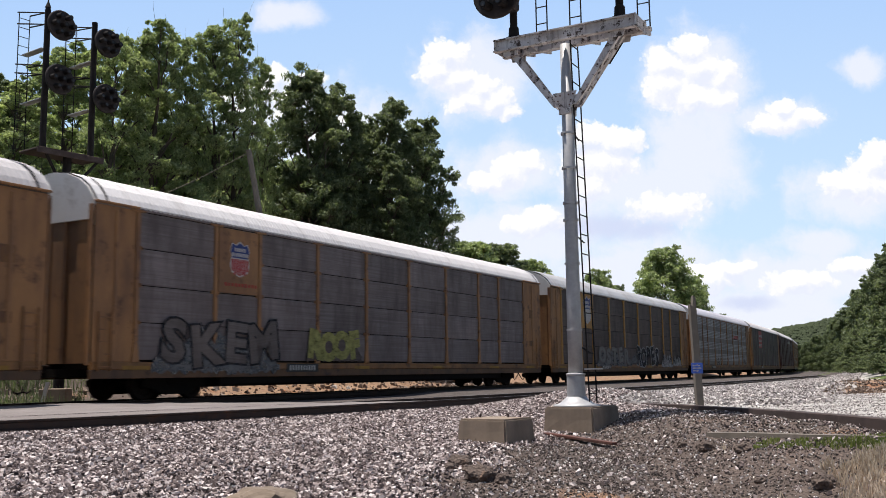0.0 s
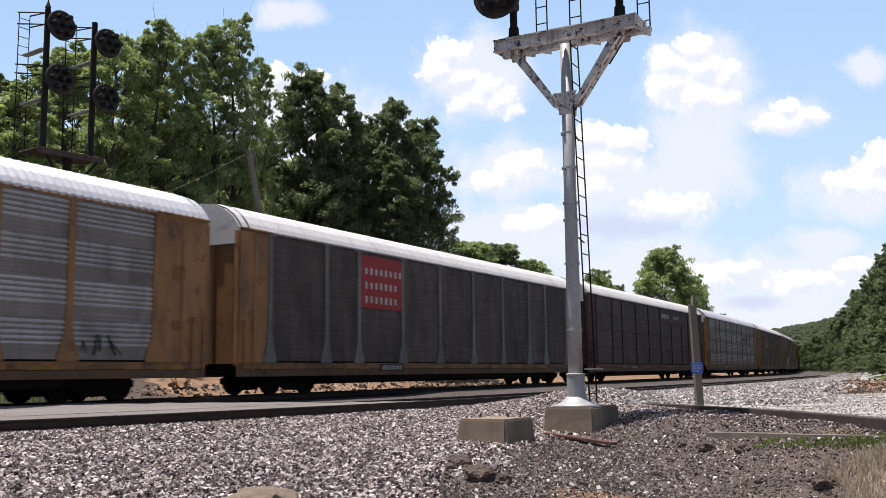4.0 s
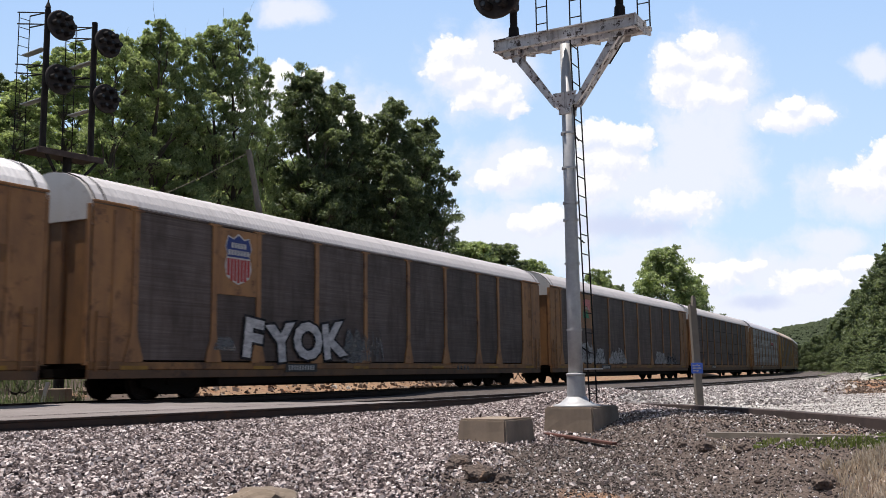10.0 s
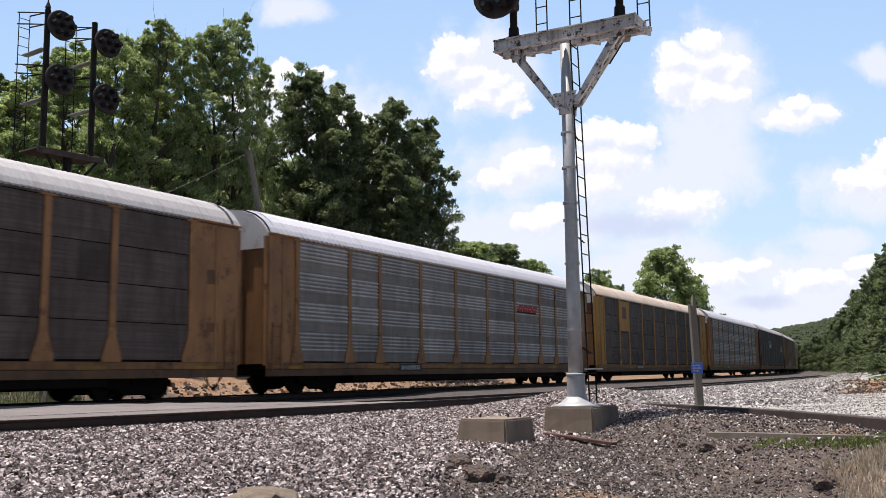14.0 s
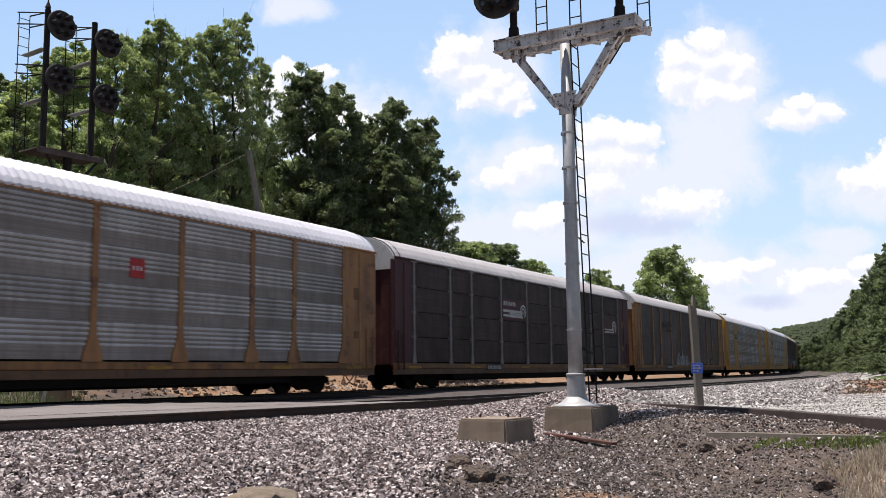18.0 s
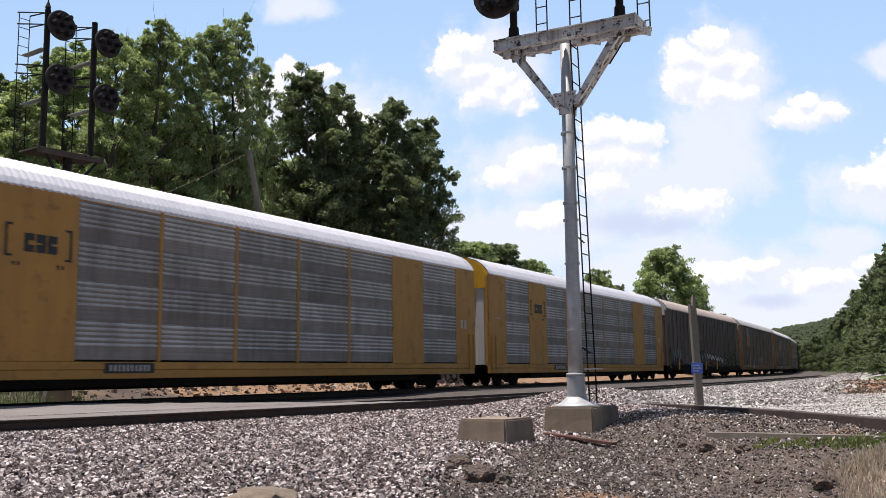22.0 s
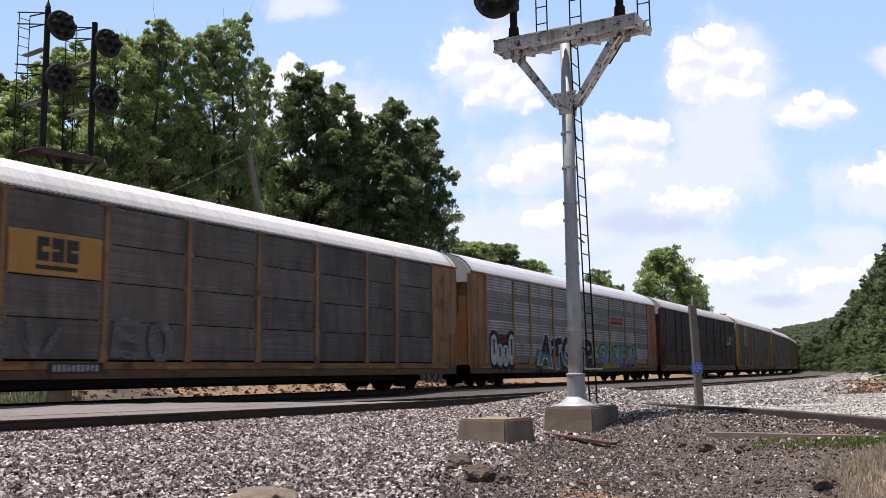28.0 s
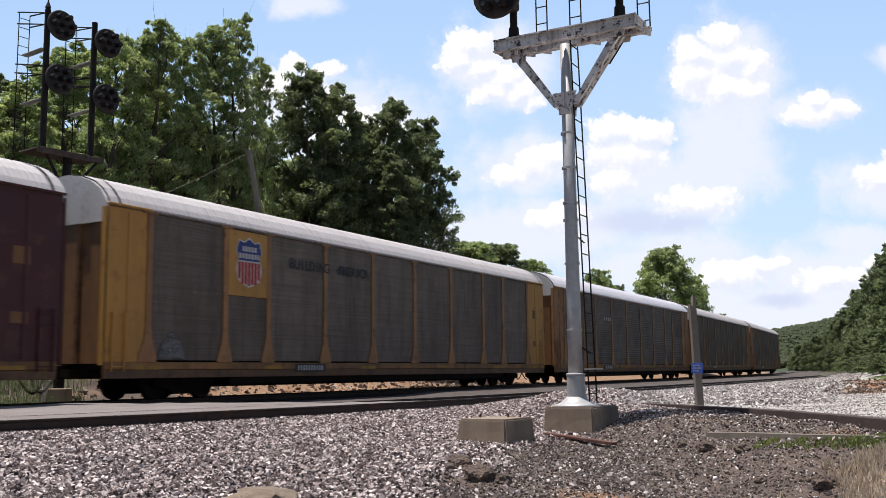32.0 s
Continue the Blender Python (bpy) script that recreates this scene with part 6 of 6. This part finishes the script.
def tree_meshes(seed, height, radius, low, lobes, sprays, per, leaf, mat, bare=0):
    """Trunk and crown: boughs reach out to lobes of the crown, each lobe a heap of flat leafy sprays with gaps between."""
    rnd = random.Random(seed)
    rng = np.random.default_rng(seed)
    bm = bmesh.new()
    r0 = height * 0.013 + 0.05
    stem = [Vector((0, 0, -0.5))]
    n = 9
    for i in range(n):
        stem.append(Vector((rnd.uniform(-1, 1) * radius * 0.10, rnd.uniform(-1, 1) * radius * 0.10, height * 0.95 * (i + 1) / n)))
    for i in range(n):
        add_tube(bm, stem[i], stem[i + 1], r0 * (1 - 0.92 * i / n), r0 * (1 - 0.92 * (i + 1) / n), 9, False)
    centres, sizes = [], []
    for i in range(lobes):
        f = (i + rnd.random()) / lobes
        z = low + (height - low) * f * 0.96
        env = radius * (0.30 + 0.70 * math.sin(math.pi * min(1.0, f * 0.80 + 0.20)) ** 0.8)
        a = i * 2.399 + rnd.uniform(-0.5, 0.5)
        d = env * math.sqrt(rnd.uniform(0.12, 1.0)) * rnd.uniform(0.8, 1.15)
        c = Vector((d * math.cos(a), d * math.sin(a), z))
        centres.append(c)
        sizes.append(radius * rnd.uniform(0.25, 0.42) * (1.1 - 0.45 * f))
        k = max(1, min(n - 1, int((z - d * 0.7) / (height * 0.95) * n)))
        rr = r0 * (1 - 0.92 * k / n)
        bough(bm, rnd, stem[k], c, rr * 0.55, rr * 0.14 + 0.012, 6, 4)
    for i in range(bare):
        c = centres[-1 - (i * 2) % max(1, lobes // 3)]
        p = c + Vector((rnd.uniform(-0.4, 0.4), rnd.uniform(-0.4, 0.4), 0.2))
        bough(bm, rnd, p, p + Vector((rnd.uniform(-0.5, 0.5), rnd.uniform(-0.5, 0.5), rnd.uniform(0.5, 1.1))), 0.012, 0.004, 4, 3, 0.3)
    cc, cr = [], []
    for c, rl in zip(centres, sizes):
        for _ in range(sprays):
            d = Vector((rnd.gauss(0, 1), rnd.gauss(0, 1), rnd.gauss(0.25, 0.8))).normalized()
            p = c + Vector((d.x * 1.15, d.y * 1.15, d.z * 0.85)) * (rl * rnd.uniform(0.45, 1.1))
            cc.append(tuple(p))
            cr.append(rl * rnd.uniform(0.34, 0.58))
            if rnd.random() < 0.4:
                add_tube(bm, c, p, 0.014, 0.006, 4, False)
    trunk = mesh_of(bm, "trunk", BARK, True)
    cc, cr = np.array(cc), np.array(cr)
    idx = np.repeat(np.arange(len(cc)), per)
    m = len(idx)
    off = rng.normal(size=(m, 3))
    off *= (rng.random(m) ** 0.45 / np.linalg.norm(off, axis=1))[:, None]
    off[:, 2] *= 0.55
    pos = cc[idx] + off * cr[idx][:, None]
    nrm = rng.normal(size=(m, 3)) * 0.62 + np.array([0, 0, 0.75]) + off * 0.5
    nrm /= np.linalg.norm(nrm, axis=1)[:, None]
    t1 = np.cross(nrm, rng.normal(size=(m, 3)))
    t1 /= np.linalg.norm(t1, axis=1)[:, None] + 1e-6
    t2 = np.cross(nrm, t1)
    sz = (leaf * (0.55 + 0.7 * rng.random(m)))[:, None]
    v = np.stack([pos - t1 * sz, pos + t2 * sz * 0.5 - t1 * sz * 0.1, pos + t1 * sz, pos - t2 * sz * 0.5 - t1 * sz * 0.1], 1)
    crown = from_arrays("crown", v.reshape(-1, 3), np.arange(m * 4).reshape(m, 4), mat)
    return trunk, crown


def tree(meshes, label, m, group):
    root = thing("tree", label, "tree", m, group)
    part("trunk", meshes[0], None, root)
    part("crown", meshes[1], None, root)
    return root


KINDS = [
    tree_meshes(11, 17.0, 2.6, 1.2, 58, 15, 60, 0.092, LEAF, 7),
    tree_meshes(12, 17.0, 2.4, 1.4, 54, 15, 60, 0.092, LEAF, 9),
    tree_meshes(13, 17.0, 3.3, 1.0, 74, 17, 62, 0.115, LEAF_DARK, 2),
    tree_meshes(14, 17.0, 3.1, 1.2, 70, 17, 62, 0.115, LEAF_DARK, 2),
    tree_meshes(15, 12.0, 4.4, 0.8, 60, 15, 48, 0.17, LEAF),
    tree_meshes(16, 12.0, 3.9, 0.6, 58, 15, 48, 0.165, LEAF_DARK),
    tree_meshes(17, 15.0, 4.8, 1.2, 64, 16, 50, 0.175, LEAF_DARK),
]
NATIVE = [16.3, 16.3, 16.5, 16.5, 12.0, 12.0, 15.0]
LIGHT_LABEL, DARK_LABEL = "tall light green broadleaf tree behind the tracks", "dense dark green broadleaf tree behind the tracks"


def plant(kind, px, depth, top_y, wide=1.0, turn=0.0, group="trees behind the tracks", label=""):
    x = at_px(px, depth)
    zg = float(ground_z(np.array([x]), np.array([depth]))[0])
    top = EYE[2] + (660.0 - 0.0128 * (px - 784) - top_y) / 1693.0 * depth
    k = max(0.2, (top - zg) / NATIVE[kind])
    m = Matrix.Translation((x, depth, zg)) @ pose(0, 0, 0, 0, 0, turn) @ Matrix.Diagonal((k * wide, k * wide, k, 1))
    return tree(KINDS[kind], label or (DARK_LABEL if kind in (2, 3, 5, 6) else LIGHT_LABEL), m, group)


for i, (kind, px, dep, ty, wide) in enumerate(((0, 15, 37, 150, 1.2), (1, 100, 42, 80, 0.95), (0, 185, 41, 45, 0.85), (1, 262, 43, 30, 0.9), (0, 318, 45, 50, 0.68), (1, 372, 46, 34, 0.75), (0, 410, 47, 14, 0.55), (1, 456, 50, 98, 0.5), (0, 240, 46, 60, 0.7), (1, 60, 46, 95, 0.9), (0, 140, 48, 70, 0.85), (3, -20, 44, 120, 0.9), (2, 540, 53, 112, 0.80), (3, 590, 55, 150, 0.8), (2, 640, 58, 205, 0.7), (3, 690, 58, 172, 0.78), (2, 748, 60, 208, 0.74), (3, 690, 56, 260, 0.9))):
    plant(kind, px, dep, ty, wide, 67 * i)
for i, (px, dep, ty) in enumerate(((-60, 44, 200), (40, 52, 235), (130, 50, 230), (230, 52, 215), (320, 54, 225), (420, 58, 262), (500, 62, 285), (590, 66, 300))):
    plant(6 if i % 2 else 4, px, dep, ty, 0.85, 47 * i)
for i, px in enumerate((20, 120, 220, 310, 400, 480, 560, 640)):
    plant(4 if px < 330 else 5, px, 44.5 + px * 0.026, 258 + px * 0.16, 0.9, 61 * i, label="low leafy tree at the edge of the woods")
plant(4, 828, 80, 428, 1.0, 15)
plant(5, 885, 86, 432, 1.0, 60)
plant(4, 940, 92, 462, 0.9, 120)
plant(4, 985, 105, 492, 0.9, 30)
plant(4, 1060, 97, 480, 0.7, 200)
plant(5, 1090, 102, 505, 0.7, 240)
plant(4, 1176, 112, 440, 0.85, 280)
plant(4, 1222, 118, 490, 0.7, 310)
plant(5, 1272, 160, 556, 0.9, 0)
HILL = "leafy tree on the wooded slope beside the road"
for i, (px, dep, ty) in enumerate(((1600, 62, 415), (1575, 70, 435), (1640, 75, 380), (1545, 84, 480), (1520, 96, 515), (1498, 112, 535), (1478, 130, 552), (1460, 150, 572), (1440, 175, 580), (1422, 200, 592), (1590, 60, 520), (1556, 72, 560), (1530, 86, 590), (1505, 100, 600), (1482, 118, 606), (1560, 100, 470), (1600, 95, 410), (1530, 120, 500), (1500, 150, 530), (1470, 180, 562), (1408, 235, 596), (1450, 160, 610), (1425, 190, 615), (1545, 68, 610))):
    plant((5, 5, 6, 5, 6)[i % 5], px, dep, ty + 14, (0.85, 0.75, 0.95)[i % 3], 53 * i, "trees on the slope", HILL)


for i, (px, dep, ty) in enumerate(((1565, 50, 612), (1535, 58, 628), (1510, 66, 634), (1490, 76, 636), (1470, 92, 638), (1452, 110, 640), (1436, 130, 641), (1420, 150, 640), (1408, 175, 640), (1590, 46, 600), (1548, 54, 640), (1500, 72, 645), (1400, 205, 636))):
    plant(5, px, dep, ty - 8, 1.25, 31 * i, "bushes on the slope", "low green bush at the foot of the wooded slope")


def far_woods():
    """Rounded tree tops over the distant ridge."""
    rng = np.random.default_rng(8)
    n = 9000
    x = 150 + rng.random(n) * 620
    y = 700 + rng.random(n) * 420
    z = ground_z(x, y)
    bm = bmesh.new()
    bmesh.ops.create_icosphere(bm, subdivisions=1, radius=1.0)
    base = np.array([tuple(v.co) for v in bm.verts])
    tri = np.array([[v.index for v in f.verts] for f in bm.faces])
    bm.free()
    k = len(base)
    v = base[None] * (0.8 + 0.35 * rng.random((n, k, 1)))
    v *= (2.0 + 2.4 * rng.random((n, 1, 1)))
    v += np.stack([x, y, z + 3.0], 1)[:, None]
    f = (tri[None] + (np.arange(n) * k)[:, None, None]).reshape(-1, 3)
    tagged(new("far_woods", from_arrays("far_woods", v.reshape(-1, 3), f, G_FOREST)), "hazy green woods on a distant ridge", "woods", kind="stuff")


far_woods()


# ---- sky backdrop with clouds ----
SKY_Y = 3000.0


def sky_place(px, py):
    """Metres on the backdrop, which stands square to the camera's heading."""
    return (px - 784.0) / 1693.0 * SKY_Y, (660.0 - py) / 1693.0 * SKY_Y


# cloud heaps with firm edges, and thin soft ones: middle and half widths, as (across, down) angles
HEAPS = [(797, 80, 40, 29), (779, 108, 32, 32), (812, 128, 34, 26), (857, 143, 32, 28), (836, 168, 40, 22), (880, 168, 32, 28), (906, 190, 20, 16),
         (866, 322, 36, 24), (905, 300, 36, 26), (940, 288, 26, 20), (958, 392, 40, 26), (920, 400, 30, 18),
         (1050, 240, 48, 26), (1102, 248, 44, 30), (1062, 285, 60, 36), (1045, 332, 40, 28),
         (1242, 76, 34, 27), (1196, 106, 36, 29), (1262, 112, 50, 30), (1196, 142, 42, 30), (1296, 126, 30, 28), (1245, 168, 58, 28), (1296, 172, 30, 24),
         (1192, 374, 62, 28), (1402, 190, 24, 16), (1392, 218, 54, 20), (1442, 208, 34, 16), (1566, 290, 40, 34), (1502, 332, 34, 20), (1550, 332, 50, 30),
         (1245, 500, 62, 24), (1300, 482, 34, 16), (1410, 508, 56, 20), (1520, 480, 40, 16),
         (482, 122, 26, 24), (545, 122, 28, 14), (440, 165, 52, 40), (510, 165, 34, 44), (590, 230, 66, 34), (680, 300, 50, 34)]
VEILS = [(845, 120, 90, 90), (500, 4, 62, 28), (1556, 112, 42, 30), (900, 300, 110, 60), (930, 420, 150, 70), (800, 430, 90, 60), (1080, 320, 110, 80), (1235, 255, 100, 90), (1200, 340, 110, 60), (1245, 130, 100, 90),
         (1140, 480, 180, 60), (1400, 210, 90, 36), (1530, 350, 110, 60), (1420, 500, 190, 60), (1300, 560, 320, 50), (560, 220, 160, 90), (1460, 440, 90, 30)]
CLOUD_FOOT = [(1080, 405, 100, 26), (1150, 412, 60, 20), (1320, 545, 60, 14)]


def sky_backdrop():
    m = Nodes("cloudy_sky")
    m.t.nodes.remove(m.b)
    tc = m.n("TexCoord")

    def vmath(op, *args):
        q = m.t.nodes.new("ShaderNodeVectorMath")
        q.operation = op
        for sock, v in zip(q.inputs, args):
            if isinstance(v, tuple):
                sock.default_value = v
            else:
                m.l(v, sock)
        return q

    def calc(op, a, b, clamp=False):
        q = m.t.nodes.new("ShaderNodeMath")
        q.operation = op
        q.use_clamp = clamp
        for sock, v in zip(q.inputs, (a, b)):
            if isinstance(v, (int, float)):
                sock.default_value = v
            else:
                m.l(v, sock)
        return q.outputs[0]

    def span(v, a, b, c, d, smooth=False):
        mr = m.n("MapRange")
        if smooth:
            mr.interpolation_type = "SMOOTHSTEP"
        for sock, k in zip(mr.inputs[1:5], (a, b, c, d)):
            sock.default_value = k
        m.l(v, mr.inputs[0])
        return mr.outputs[0]

    def fractal(vec, scale, detail, rough):
        nn = m.n("TexNoise")
        nn.inputs["Scale"].default_value = scale
        nn.inputs["Detail"].default_value = detail
        nn.inputs["Roughness"].default_value = rough
        m.l(vec, nn.inputs["Vector"])
        return nn

    def heaped(vec, puffs):
        """Highest of many rounded heaps: 1 in a middle, 0 at an edge, less outside."""
        total = None
        for px, py, rx, ry in puffs:
            x, z = sky_place(px, py)
            sx, sz = 1693.0 / SKY_Y / rx / 1.1, 1693.0 / SKY_Y / ry / 1.1
            ln = vmath("LENGTH", vmath("MULTIPLY_ADD", vec, (sx, 0, sz), (-x * sx, 0, -z * sz)).outputs[0])
            one = calc("SUBTRACT", 1.0, ln.outputs["Value"])
            total = one if total is None else calc("MAXIMUM", total, one)
        return total

    def billows(vec):
        """Cauliflower relief of two sizes."""
        out = None
        for scale, amount in ((0.017, 0.62), (0.047, 0.34), (0.12, 0.16)):
            vo = m.n("TexVoronoi")
            vo.feature = "SMOOTH_F1"
            vo.inputs["Scale"].default_value = scale
            vo.inputs["Smoothness"].default_value = 0.35
            m.l(vec, vo.inputs["Vector"])
            one = calc("MULTIPLY", calc("SUBTRACT", 0.55, vo.outputs["Distance"]), amount)
            out = one if out is None else calc("ADD", out, one)
        return out

    bent = vmath("MULTIPLY_ADD", fractal(tc.outputs["Object"], 0.012, 5, 0.6).outputs["Color"], (46.0, 0.0, 46.0), (-23.0, 0.0, -23.0))
    here = vmath("ADD", tc.outputs["Object"], bent.outputs[0]).outputs[0]
    toward_sun = vmath("ADD", here, (-10.0, 0.0, 26.0)).outputs[0]
    field = calc("ADD", heaped(here, HEAPS), billows(here))
    above = calc("ADD", heaped(toward_sun, HEAPS), billows(toward_sun))
    lit = calc("SUBTRACT", field, above)
    veil_field = calc("ADD", heaped(here, VEILS), calc("MULTIPLY", calc("SUBTRACT", fractal(here, 0.006, 8, 0.62).outputs["Fac"], 0.5), 2.2))
    veil = span(veil_field, -0.30, 0.60, 0.0, 0.85, True)
    foot = span(calc("ADD", heaped(here, CLOUD_FOOT), calc("MULTIPLY", fractal(here, 0.008, 5, 0.5).outputs["Fac"], 0.5)), 0.1, 1.1, 0.0, 0.85, True)
    # firm towards the sun, dissolving below
    body = calc("MULTIPLY", span(field, -0.14, 0.18, 0.0, 1.0, True), span(lit, -0.8, 0.1, 0.62, 1.0))
    sep = m.n("SeparateXYZ")
    m.l(tc.outputs["Object"], sep.inputs[0])
    blue = m.ramp(span(sep.outputs["Z"], 0, 1250, 0, 1), [(0.0, (0.76, 0.86, 1.0)), (0.35, (0.60, 0.79, 1.0)), (1.0, (0.43, 0.63, 0.97))])
    shade = m.ramp(span(lit, -0.5, 0.55, 0, 1), [(0.0, (0.82, 0.85, 0.98)), (0.35, (0.90, 0.915, 0.99)), (0.60, (0.98, 0.98, 1.0)), (1.0, (1.05, 1.04, 1.04))])
    c = m.mix(veil, blue, (0.88, 0.90, 0.99))
    c = m.mix(body, c, shade)
    c = m.mix(foot, c, (0.66, 0.72, 0.93))
    em = m.n("Emission")
    m.l(c, em.inputs["Color"])
    em.inputs["Strength"].default_value = 0.86
    m.l(em.outputs[0], m.out.inputs["Surface"])
    bm = bmesh.new()
    vs = [bm.verts.new(p) for p in ((-2600, 0, -300), (2600, 0, -300), (2600, 0, 2600), (-2600, 0, 2600))]
    bm.faces.new(vs)
    ob = new("sky_backdrop", mesh_of(bm, "sky_backdrop", m.mat))
    ob.matrix_basis = Matrix.Translation((0, SKY_Y, 0))
    return tagged(ob, "blue summer sky with drifting white cumulus clouds", "sky", kind="structure")


SKY = sky_backdrop()


# ---- what moves ----
def motions():
    """The train rolls past, slowing a little; the clouds drift."""
    for k, car in CARS.items():
        rows = []
        for i in range(33):
            t = float(i)
            s = FRONT + (k - 1) * PITCH + 14.8 - (SPEED * t - SLOWING * t * t / 2)
            a, _ = on_line(s - 10.35, 0)
            b, _ = on_line(s + 10.35, 0)
            c = (a + b) / 2
            rows.append((t, pose(c.x, c.y, 0, 0, 0, math.degrees(math.atan2(b.y - a.y, b.x - a.x)))))
        walk(car, rows)
    walk(SKY, [(t, Matrix.Translation((SKY_Y / 1693.0 * 39.0 * t / 32.0, SKY_Y * (1 - 0.033 * t / 32.0), 0.0))) for t in (0.0, 8.0, 16.0, 24.0, 32.0)])


motions()
